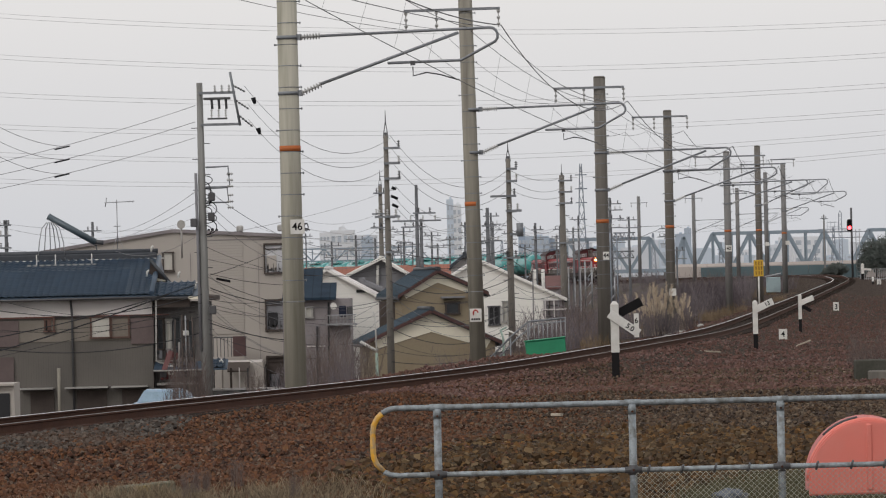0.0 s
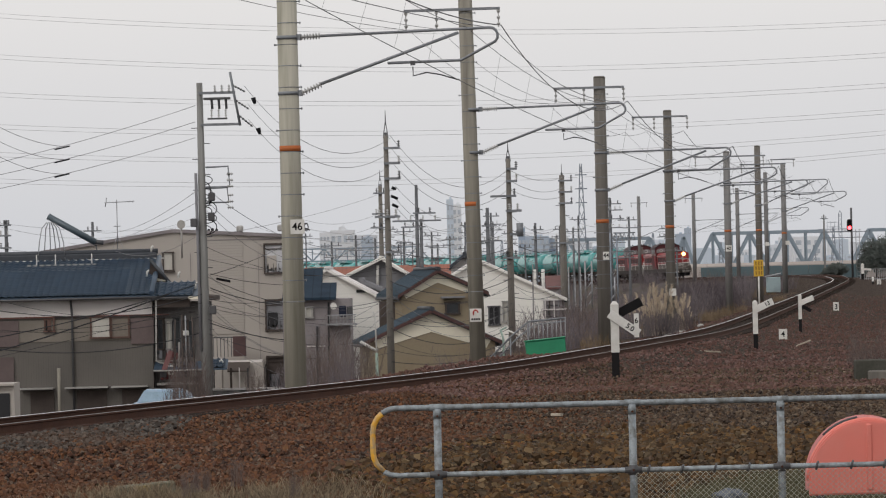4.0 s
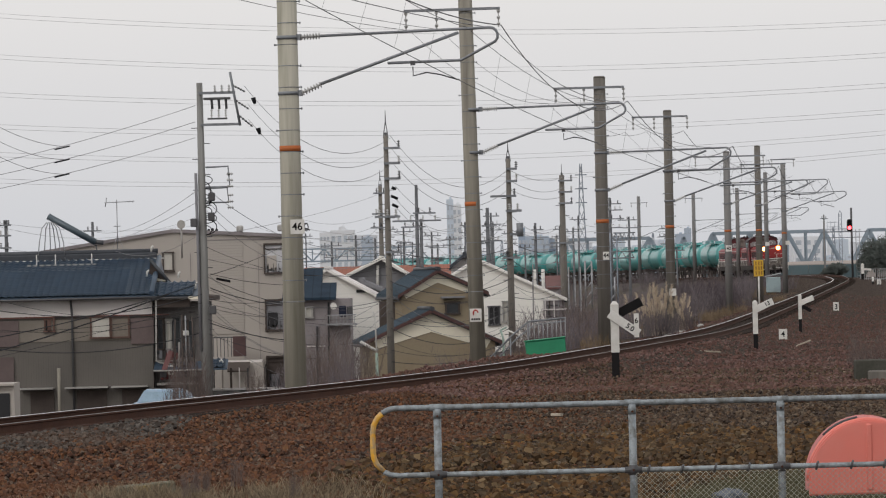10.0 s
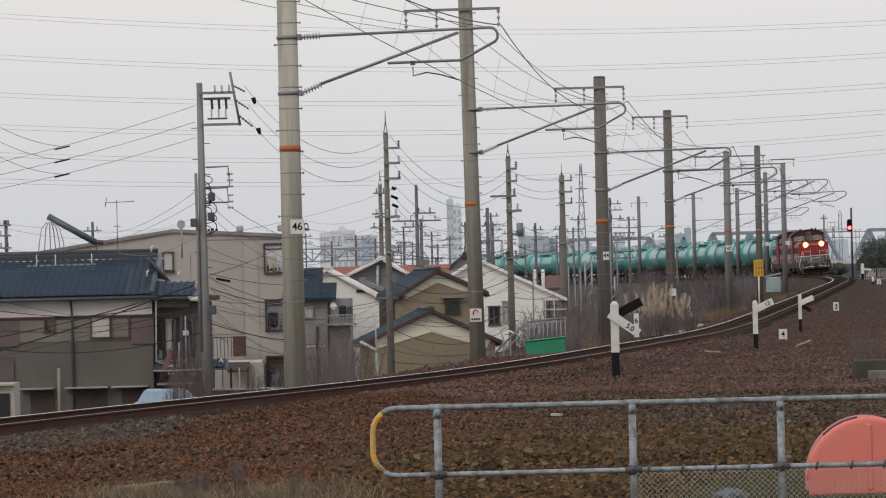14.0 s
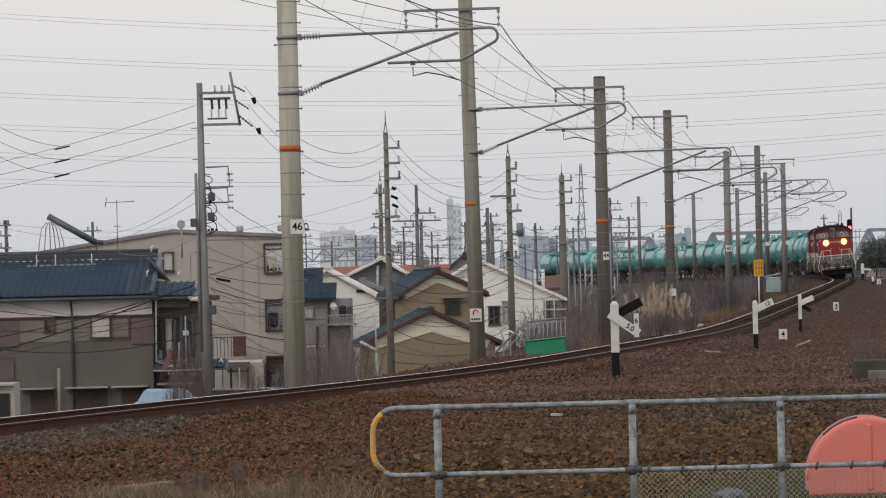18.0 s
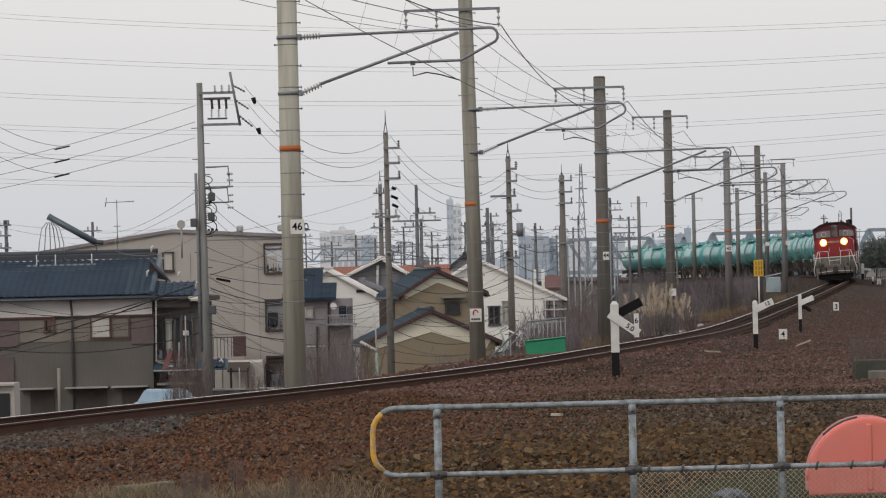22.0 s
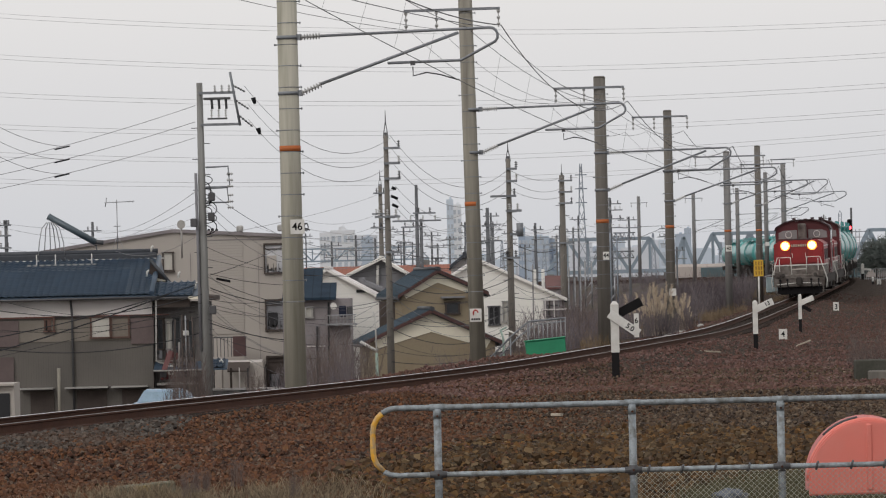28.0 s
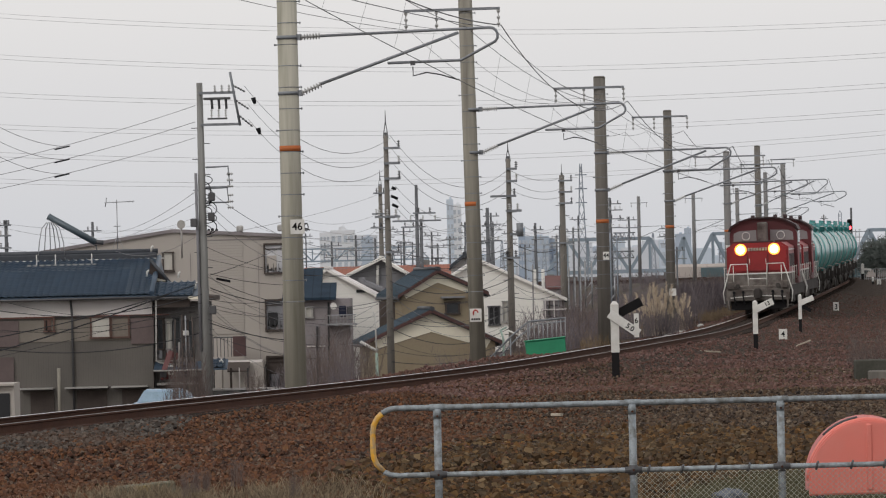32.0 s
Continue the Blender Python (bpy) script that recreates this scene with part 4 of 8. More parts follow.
def tile_house():
    base = -4.9
    xl, xr, y = -24.0, -12.95, 200.0
    root = empty("tile_roof_house", Matrix.Translation((0, 0, base)), "two-storey house, blue-grey tile roof, grimy brown walls", "house")
    e, rg = 1.2 - base, 2.81 - base
    bm = bmesh.new()
    box(bm, (xl + xr) / 2, y + 5.78, 0, xr - xl, 11.06, e - 0.85)
    wall = part("lower_wall", bm, BROWNWALL, root)
    bm = bmesh.new()
    box(bm, (xl + xr) / 2, y + 5.78, e - 0.85, xr - xl - 0.02, 11.04, 0.85)
    part("upper_wall", bm, PLASTER, root, "stained white plaster band under the eaves")
    bm = bmesh.new()
    # hip-and-gable roof body
    slab(bm, [(0, 0), (0, -0.14), (12.6, -0.14), (12.6, 0), (6.6, rg - e), (6.0, rg - e)], xr - xl + 0.35, Matrix.Translation((xr + 0.05, y - 0.2, e)) @ Matrix.Rotation(radians(90), 4, "Z"))
    bmesh.ops.recalc_face_normals(bm, faces=bm.faces)
    roof = part("roof", bm, TILE, root)
    roof_tiles(roof, xl, xr + 0.05, y - 0.25, e + 0.02, y + 5.95, rg + 0.02, near=(13, 33))
    bm = bmesh.new()
    box(bm, (xl + xr) / 2 - 0.12, y + 6.1, rg - 0.02, xr - xl + 0.05, 0.42, 0.34, bevel=0.05)
    rod(bm, (xl, y + 6.1, rg + 0.36), (xr - 0.05, y + 6.1, rg + 0.36), 0.13, seg=8)
    ridge = part("ridge", bm, TILE_EDGE, root)
    for k in range(34):
        bm = bmesh.new()
        box(bm, xl + 0.3 + k * 0.33, y + 5.86, rg + 0.02, 0.16, 0.05, 0.045)
        part("mortar_mark", bm, WHITE, ridge, "white mortar mark under the ridge")
    bm = bmesh.new()
    tube(bm, [(xr + 0.02, y - 0.25, e + 0.08), (xr + 0.02, y + 5.9, rg + 0.1)], 0.12, seg=8)
    part("verge_tiles", bm, TILE, roof)
    bm = bmesh.new()
    tube(bm, [(xl, y - 0.34, e - 0.1), (xr + 0.3, y - 0.34, e - 0.1)], 0.06, seg=6)
    part("gutter", bm, DARKSTEEL, root)
    # gable end, seen narrow
    bm = bmesh.new()
    slab(bm, [(0.4, 0), (2.6, -0.25), (2.6, -0.45), (0.4, -0.2)], 6.0, Matrix.Translation((xr + 0.1, y + 0.5, e + 0.15)))
    bmesh.ops.recalc_face_normals(bm, faces=bm.faces)
    part("side_ceiling", bm, DARKWOOD, root)
    bm = bmesh.new()
    slab(bm, [(-13.15, 2.68 - base), (-12.2, 1.6 - base), (-13.3, 1.75 - base)], 0.2, Matrix.Translation((0, y + 3.0, 0)))
    bmesh.ops.recalc_face_normals(bm, faces=bm.faces)
    part("gable_board", bm, DARKWOOD, root)
    bm = bmesh.new()
    tube(bm, [(-13.16, y + 2.9, 2.78 - base), (-12.15, y + 2.9, 1.55 - base)], 0.09, seg=6)
    part("barge_tiles", bm, TILE_EDGE, root)
    for x, z in ((xr - 0.03, rg + 0.42), (xr - 0.25, e + 0.95), (xr + 1.15, e + 0.85), (xr + 1.9, e + 0.35)):
        bm = bmesh.new()
        tube(bm, [(x, y + 1, z - 0.12), (x + 0.03, y + 1, z + 0.1), (x + 0.1, y + 1, z + 0.16)], 0.05, seg=6)
        part("ridge_end", bm, WHITE, root, "white plaster ridge end")
    # recessed bay with balcony
    bx = xr + 1.2
    bm = bmesh.new()
    box(bm, bx - 0.15, y + 4.05, 0, 2.5, 6, e - 0.35)
    part("bay_wall", bm, mat("grey_brown_boards", (0.165, 0.155, 0.15), 0.85, vary=0.3, stain=2), root)
    bal = new("balcony")
    bal.parent = root
    for k in range(9):
        bm = bmesh.new()
        box(bm, xr + 0.3 + k * 0.19, y + 0.2, 2.2, 0.03, 0.03, 0.95)
        part("baluster", bm, DARKSTEEL, bal)
    bm = bmesh.new()
    box(bm, xr + 1.05, y + 0.2, 3.15, 1.7, 0.05, 0.05)
    box(bm, xr + 1.05, y + 0.6, 2.1, 1.8, 0.9, 0.1)
    part("balcony_floor", bm, ALU, bal)
    bm = bmesh.new()
    slab(bm, [(0, 0), (0.75, 0.1), (0.9, 1.2), (0.35, 1.3)], 0.1, Matrix.Translation((xr + 0.25, y + 0.4, 2.3)))
    bmesh.ops.recalc_face_normals(bm, faces=bm.faces)
    part("laundry", bm, mat("faded_red_cloth", (0.16, 0.06, 0.06), 0.9), bal, "faded cloth hung over the balcony")
    bm = bmesh.new()
    box(bm, bx + 0.1, y + 0.9, 3.3, 0.9, 0.1, 1.6)
    part("screen_door", bm, PANE, root)
    # windows
    REDWOOD = mat("red_brown_window_timber", (0.12, 0.065, 0.05), 0.7)
    lace = mat("brown_lace_curtain", (0.20, 0.17, 0.14), 0.6, vary=0.25, grain=9)
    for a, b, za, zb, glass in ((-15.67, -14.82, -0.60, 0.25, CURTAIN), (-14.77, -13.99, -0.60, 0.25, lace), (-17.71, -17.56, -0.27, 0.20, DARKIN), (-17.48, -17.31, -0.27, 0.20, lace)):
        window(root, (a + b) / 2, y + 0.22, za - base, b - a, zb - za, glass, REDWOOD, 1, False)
    for x, wd in ((-18.1, 1.5), (-15.9, 1.9), (-14.0, 1.6)):
        bm = bmesh.new()
        box(bm, x, y + 0.05, 2.05, wd, 0.9, 0.07)
        aw = part("awning", bm, ALU, root, "grey metal awning")
        bm = bmesh.new()
        box(bm, x + 0.2, y + 0.21, 0.1, wd * 0.7, 0.06, 1.85)
        part("shutter_door", bm, DARKWOOD, root)
    bm = bmesh.new()
    tube(bm, [(-16.55, y + 0.17, 6.0), (-16.5, y + 0.15, 5.3), (-16.5, y + 0.15, 1.0)], 0.05, seg=6)
    part("downpipe", bm, DARKSTEEL, root)
    bm = bmesh.new()
    tube(bm, [(-17.0, y - 1.5, 0), (-17.0, y - 1.5, 3.0)], 0.075, seg=8)
    part("vent_pipe", bm, POLE_MID, root)
    bm = bmesh.new()
    box(bm, -18.2, y + 0.15, 5.2, 12, 0.05, 0.06)
    part("trim_board", bm, mat("reddish_trim", (0.16, 0.06, 0.045), 0.7), root)
    bm = bmesh.new()
    box(bm, (-20.69 + -12.89) / 2, y + 0.235, -0.76 - base, -12.89 - -20.69, 0.03, 5.1 - -0.76 + base)
    part("upper_cladding", bm, mat("light_brown_cladding", (0.235, 0.21, 0.18), 0.85, vary=0.1, stain=0.7, second=(0.17, 0.155, 0.135)), root)
    rose = mat("faded_rose_panel", (0.15, 0.118, 0.115), 0.85, vary=0.12, stain=1.0)
    for a, b, za, zb in ((-13.92, -12.89, 3.95, 5.1), (-20.44, -18.87, 3.95, 5.1), (-20.47, -19.12, 2.2, 3.5)):
        bm = bmesh.new()
        box(bm, (a + b) / 2, y + 0.20, za, b - a, 0.05, zb - za, bevel=0.01)
        part("wall_panel", bm, rose, root, "faded rose-brown wall panel")
    for zz, dd in ((2.8, 1.2),):
        bm = bmesh.new()
        slab(bm, [(0, 0), (dd, 0.32), (dd, 0.22), (0, -0.1)], 2.1, Matrix.Translation((xr + 2.15, y - 0.5, zz)) @ Matrix.Rotation(radians(90), 4, "Z"))
        bmesh.ops.recalc_face_normals(bm, faces=bm.faces)
        pent = part("pent_roof", bm, TILE, root, "small blue-grey tiled pent roof")
        bm = bmesh.new()
        tube(bm, [(xr + 0.05, y - 0.52, zz - 0.05), (xr + 2.15, y - 0.52, zz - 0.05)], 0.045, seg=5)
        part("gutter", bm, ALU, pent)
    for k, (xx, zz, ww, hh) in enumerate(((xr + 0.3, 3.7, 0.28, 1.3), (xr + 0.68, 3.7, 0.2, 1.25), (xr + 1.05, 3.8, 0.3, 1.25), (xr + 1.45, 3.9, 0.16, 1.0))):
        window(root, xx, y + 0.95, zz, ww, hh, CURTAIN if k == 1 else PANE, (DARKWOOD, ALU, DARKSTEEL, DARKWOOD)[k], 1, False)
    for k in range(5):
        bm = bmesh.new()
        box(bm, xr + 0.45 + 0.33 * k, y + 0.05, 2.45 + 0.1 * (k % 2), 0.26, 0.3, 0.3 + 0.12 * (k % 3), bevel=0.03)
        part("balcony_crate", bm, (DARKSTEEL, WHITE, BROWNBRICK, GREYWALL, ALU)[k], bal, "stored household box")
    # tiled side roof over the bay; a dark box paints the shade under its eave
    sx0, sx1 = -12.9, -10.85
    bm = bmesh.new()
    slab(bm, [(0, 0), (2.6, 0.62), (2.6, 0.5), (0, -0.1)], sx1 - sx0, Matrix.Translation((sx1, y - 0.3, 1.11 - base)) @ Matrix.Rotation(radians(90), 4, "Z"))
    bmesh.ops.recalc_face_normals(bm, faces=bm.faces)
    side = part("side_roof", bm, TILE, root, "tiled side roof over the bay")
    roof_tiles(side, sx0, sx1, y - 0.33, 1.11 - base + 0.02, y + 2.3, 1.11 - base + 0.64)
    bm = bmesh.new()
    tube(bm, [(sx0, y - 0.36, 1.06 - base), (sx1, y - 0.36, 1.06 - base)], 0.05, seg=6)
    part("gutter", bm, DARKSTEEL, side)
    bm = bmesh.new()
    box(bm, (sx0 + sx1) / 2 - 0.15, y + 0.1, 0.64 - base, sx1 - sx0 - 0.5, 0.5, 0.36)
    part("eave_beam", bm, DARKWOOD, side)
    bm = bmesh.new()
    box(bm, -11.04, y - 0.45, 0.98 - base, 0.5, 0.05, 0.12)
    part("verge_board", bm, CREAM, side)
    bm = bmesh.new()
    tube(bm, [(-12.73, y - 0.3, 1.01 - base), (-12.79, y - 0.3, -1.73 - base), (-12.59, y - 0.3, -1.81 - base), (-11.65, y - 0.3, -1.91 - base)], 0.035, seg=6)
    part("downpipe", bm, ALU, root)
    bm = bmesh.new()
    slab(bm, [(-12.92, 1.96 - base), (-12.31, 1.79 - base), (-13.07, 1.81 - base)], 0.05, Matrix.Translation((0, y + 2.93, 0)))
    bmesh.ops.recalc_face_normals(bm, faces=bm.faces)
    part("gable_plaster", bm, CREAM, root)
    rngc = random.Random(4)
    for k in range(26):
        bm = bmesh.new()
        box(bm, xr + 0.15 + 1.55 * rngc.random(), y - 0.15 + 0.4 * rngc.random(), 2.55 + 0.95 * rngc.random(), 0.06 + 0.2 * rngc.random(), 0.1, 0.05 + 0.3 * rngc.random(), Matrix(), bevel=0.01)
        part("hung_clutter", bm, rngc.choice((DARKIN, DARKSTEEL, BROWNBRICK, GREYWALL, DARKIN, POLE_DARK)), bal, "dark stored clutter")
    bm = bmesh.new()
    box(bm, -11.46, y - 0.2, -0.62 - base, 0.28, 0.12, 0.22, bevel=0.02)
    part("meter_box", bm, WHITE, root, "small white box")
    bm = bmesh.new()
    slab(bm, [(-12.55, -2.1 - base), (-12.2, -1.25 - base), (-12.02, -1.3 - base), (-12.3, -2.1 - base)], 0.04, Matrix.Translation((0, y - 0.6, 0)))
    bmesh.ops.recalc_face_normals(bm, faces=bm.faces)
    part("leaning_board", bm, mat("faded_rose_board", (0.24, 0.12, 0.12), 0.8), bal, "faded rose board leaning on the balcony")
    for k in range(6):
        bm = bmesh.new()
        rod(bm, (-11.95 + 0.17 * k, y - 0.5, -2.05 - base), (-11.9 + 0.15 * k, y - 0.45, (0.1, -0.9, 0.3, 0.25, -0.6, 0.2)[k] - base), 0.035, seg=6)
        part("drying_pole", bm, (DARKWOOD, ALU, DARKWOOD, STEEL, DARKSTEEL, DARKWOOD)[k], bal)
    # snow rail on the roof
    sr = new("roof_rail")
    sr.parent = root
    for x in (-18.43, -17.58, -15.93):
        bm = bmesh.new()
        box(bm, x, y + 4.9, rg - 0.3, 0.05, 0.05, 0.62)
        part("upright", bm, WHITE, sr)
    bm = bmesh.new()
    box(bm, -17.3, y + 4.88, rg - 0.2, 3.1, 0.05, 0.06)
    part("bar", bm, ALU, sr)
    # solar water heater: dark tilted trough on bent legs
    h = empty("solar_water_heater", Matrix.Translation((-16.78, y + 6.2, rg + base + 0.08)), "dark tilted solar water heater on bent pipe legs", "water heater")
    bm = bmesh.new()
    a, b = Vector((-1.2, 0, 2.0)), Vector((0.95, 0, 0.75))
    rod(bm, a, b, 0.15, seg=10)
    part("trough", bm, mat("dark_blue_grey_metal", (0.10, 0.13, 0.15), 0.4, 0.2), h)
    bm = bmesh.new()
    rod(bm, b - Vector((0.1, 0, -0.05)), b + Vector((0.35, 0, -0.02)), 0.11, seg=10)
    rod(bm, b + Vector((0, 0, -0.1)), b + Vector((0.1, 0, -0.75)), 0.04, seg=6)
    part("end_fitting", bm, DARKSTEEL, h)
    for k in range(6):
        bm = bmesh.new()
        u = (k - 2.5) / 2.5
        yy = 0.5 * math.cos(2.2 * u)
        tube(bm, [(-1.05 + 0.62 * u, yy, 0.0), (-1.05 + 0.55 * u, yy * 0.9, 0.8), (-1.08 + 0.4 * u, yy * 0.6, 1.45), (-1.1 + 0.15 * u, yy * 0.2, 1.72)], 0.024, seg=5)
        part("bent_leg", bm, STEEL, h)
    # aerial
    a = empty("tv_aerial", Matrix.Translation((-14.84, y + 6.3, rg + base + 0.25)), "thin television aerial on the roof ridge", "aerial")
    bm = bmesh.new()
    rod(bm, (0, 0, -0.2), (0, 0, 2.5), 0.022, seg=5)
    rod(bm, (-0.16, 0, 1.3), (0.16, 0, 1.3), 0.02, seg=5)
    part("mast", bm, STEEL, a)
    bm = bmesh.new()
    rod(bm, (-0.55, 0, 2.38), (0.8, 0, 2.42), 0.018, seg=5)
    boom = part("boom", bm, STEEL, a)
    for k in range(9):
        bm = bmesh.new()
        rod(bm, (-0.5 + k * 0.155, -0.25, 2.37), (-0.5 + k * 0.155, 0.25, 2.45), 0.012, seg=4)
        part("element", bm, STEEL, boom)
    bm = bmesh.new()
    rod(bm, (-0.52, 0, 2.2), (-0.45, 0, 2.6), 0.025, seg=5)
    part("reflector_bar", bm, STEEL, boom)
    for sx in (-0.4, 0.45):
        bm = bmesh.new()
        rod(bm, (sx, 0, -0.2), (0, 0, 0.9), 0.012, seg=4)
        part("stay", bm, STEEL, a)


tile_house()


def beige_building():
    base, y = -4.9, 230.0
    root = empty("apartment_block", Matrix.Translation((0, 0, base)), "three-storey beige apartment block with banded siding", "building")
    xl, xr = -20.85, -8.03
    pk = -13.74
    bm = bmesh.new()
    slab(bm, [(xl, 0), (xr, 0), (xr, 3.92 - base), (pk, 4.3 - base), (xl, 3.3 - base)], 12, Matrix.Translation((0, y, 0)))
    bmesh.ops.recalc_face_normals(bm, faces=bm.faces)
    part("wall", bm, BEIGE, root)
    bm = bmesh.new()
    box(bm, -11.02, y - 0.02, -1.00 - base, -10.22 - -11.88, 0.03, 3.83 - -1.00)
    part("siding_panel", bm, BEIGE_BAND, root, "beige wall panel of narrow boards")
    bm = bmesh.new()
    box(bm, -10.02, y - 0.03, 3.78 - base, -8.15 - -12.06, 0.04, 0.05)
    part("coping_line", bm, BROWNBRICK, root)
    for px in (-15.68, -12.86, -10.20, -9.41):
        bm = bmesh.new()
        box(bm, px, y - 0.012, 0.5, 0.025, 0.02, 7.6)
        part("panel_joint", bm, BROWNBRICK, root)
    for a, za, b, zb in ((xl, 3.3, pk, 4.3), (pk, 4.3, xr, 3.92)):
        bm = bmesh.new()
        slab(bm, [(a, za - base - 0.05), (b, zb - base - 0.05), (b, zb - base + 0.12), (a, za - base + 0.12)], 12.4, Matrix.Translation((0, y - 0.15, 0)))
        bmesh.ops.recalc_face_normals(bm, faces=bm.faces)
        part("parapet", bm, BROWNBRICK, root)
    # open stairwell at the corner; the top panel is painted pale as sky behind
    for ztop, zlow in ((3.48, 2.10), (0.63, -0.80), (-2.24, -3.94)):
        cx = -8.51
        bm = bmesh.new()
        box(bm, cx, y - 0.03, zlow - base, 1.1, 0.06, ztop - zlow)
        op = part("stair_opening", bm, (GREYWALL if ztop > -2 else DARKWOOD) if ztop < 3 else FARPALE, root, "stairwell opening filled by a flat panel")
        bm = bmesh.new()
        box(bm, cx, y - 0.08, zlow - base - 0.08, 1.25, 0.16, 0.08)
        box(bm, cx, y - 0.08, ztop - base, 1.25, 0.16, 0.1)
        box(bm, cx - 0.58, y - 0.08, zlow - base, 0.08, 0.16, ztop - zlow)
        box(bm, cx, y - 0.06, ztop - base - 0.22, 1.1, 0.1, 0.05)
        part("opening_frame", bm, DARKWOOD, op)
        for k in range(4):
            bm = bmesh.new()
            box(bm, cx - 0.4 + 0.27 * k, y - 0.1, zlow - base, 0.03, 0.03, 0.45)
            part("rail_bar", bm, DARKSTEEL, op)
        bm = bmesh.new()
        box(bm, cx - 0.22, y - 0.07, zlow - base + 0.1, 0.5, 0.08, 0.75, bevel=0.02)
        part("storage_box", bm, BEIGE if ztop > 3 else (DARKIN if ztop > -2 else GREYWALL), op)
        for k in range(5):
            bm = bmesh.new()
            box(bm, cx - 0.42 + 0.2 * k, y - 0.09, zlow - base + 0.1 * (k % 2), 0.1, 0.04, (0.9, 0.35, 0.6, 0.28, 1.1)[k] * (1 if ztop < 0.5 else 0.4))
            part("stair_clutter", bm, (DARKIN, POLE_DARK, BROWNBRICK, DARKSTEEL, DARKWOOD)[k], op)
    window(root, -14.00, y, 2.35 - base, 0.5, 0.85, CURTAIN, DARKWOOD, 1)
    # small balcony with a rail low down
    bal = new("balcony")
    bal.parent = root
    bx0, bx1, bz = -12.64, -10.10, -2.12 - base
    for k in range(15):
        bm = bmesh.new()
        box(bm, bx0 + (bx1 - bx0) * k / 14, y - 1.2, bz, 0.04, 0.04, 0.95)
        part("baluster", bm, DARKSTEEL, bal)
    bm = bmesh.new()
    box(bm, (bx0 + bx1) / 2, y - 1.2, bz + 0.95, bx1 - bx0 + 0.1, 0.06, 0.06)
    part("hand_rail", bm, DARKSTEEL, bal)
    bm = bmesh.new()
    box(bm, -10.42, y - 1.1, bz, 0.64, 0.5, 1.02)
    part("storage_cabinet", bm, mat("dark_maroon_metal", (0.085, 0.045, 0.045), 0.7), bal)
    bm = bmesh.new()
    box(bm, (bx0 + bx1) / 2, y - 0.6, bz - 0.3, bx1 - bx0 + 1.6, 1.4, 0.1)
    part("balcony_slab", bm, PLASTER, bal)
    # lean-to and junk at its foot
    bm = bmesh.new()
    box(bm, (bx0 + bx1) / 2 + 0.4, y - 1.5, 0, 3.6, 2.4, bz - 0.3)
    part("lean_to", bm, BEIGE, root, "low stained lean-to")
    # tiled porch roof, brown lean-to roof and weathered screen at the foot
    pa, pb, pz = -12.49, -10.84, -2.58 - base
    bm = bmesh.new()
    slab(bm, [(0, 0), (1.5, 0.42), (1.5, 0.3), (0, -0.1)], pb - pa, Matrix.Translation((pb, 224.0, pz)) @ Matrix.Rotation(radians(90), 4, "Z"))
    bmesh.ops.recalc_face_normals(bm, faces=bm.faces)
    porch = part("porch_roof", bm, TILE, root, "small blue-grey tiled porch roof")
    roof_tiles(porch, pa, pb, 223.97, pz + 0.02, 225.5, pz + 0.44)
    bm = bmesh.new()
    tube(bm, [(-11.22, 224.4, pz + 0.3), (-11.14, 224.4, pz + 0.42), (-11.05, 224.4, pz + 0.26)], 0.05, seg=6)
    part("ridge_end", bm, WHITE, porch, "white plaster ridge end")
    bm = bmesh.new()
    slab(bm, [(0, 0), (1.2, 0.4), (1.2, 0.32), (0, -0.08)], -9.83 - -10.93, Matrix.Translation((-9.83, 226.0, -2.77 - base)) @ Matrix.Rotation(radians(90), 4, "Z"))
    bmesh.ops.recalc_face_normals(bm, faces=bm.faces)
    part("lean_to_roof", bm, DARKWOOD, root, "dark brown lean-to roof")
    for k in range(7):
        bm = bmesh.new()
        box(bm, -11.57 + 0.42 * k, 225.6, 0.5, 0.05 + 0.03 * (k % 3), 0.05, pz - 0.55)
        part("porch_post", bm, (DARKIN, BEIGE, DARKWOOD, PLASTER)[k % 4], root)
    for k in range(3):
        bm = bmesh.new()
        box(bm, -11.91 + 0.2 * k, y + 0.3, 4.19 - base, 0.13, 0.15, 0.2 + 0.03 * (k % 2), bevel=0.04)
        part("roof_fitting", bm, DARKIN, root, "small dark roof fitting")
        bm = bmesh.new()
        box(bm, pk + 1.2 + k * 2.1, y + 3, 4.2 - base, 0.35, 0.35, 0.35, bevel=0.06)
        part("roof_vent", bm, ALU, root)


beige_building()


def garden_wall():
    xa, xb = -11.64, -7.16
    root = empty("garden_wall", Matrix.Translation((xa, 206.0, -4.9)), "low grey block wall with a pale coping beside the houses", "wall")
    h = -3.25 + 4.9
    n = 9
    for k in range(n):
        bm = bmesh.new()
        box(bm, (k + 0.5) * (xb - xa) / n, 0.1, 0, (xb - xa) / n - 0.012, 0.2, h, bevel=0.01)
        part("wall_panel", bm, POLE_GREY, root)
        bm = bmesh.new()
        box(bm, (k + 0.5) * (xb - xa) / n, 0.1, h, (xb - xa) / n - 0.006, 0.28, 0.1, bevel=0.012)
        part("coping", bm, PLASTER, root, "pale coping stone")


garden_wall()


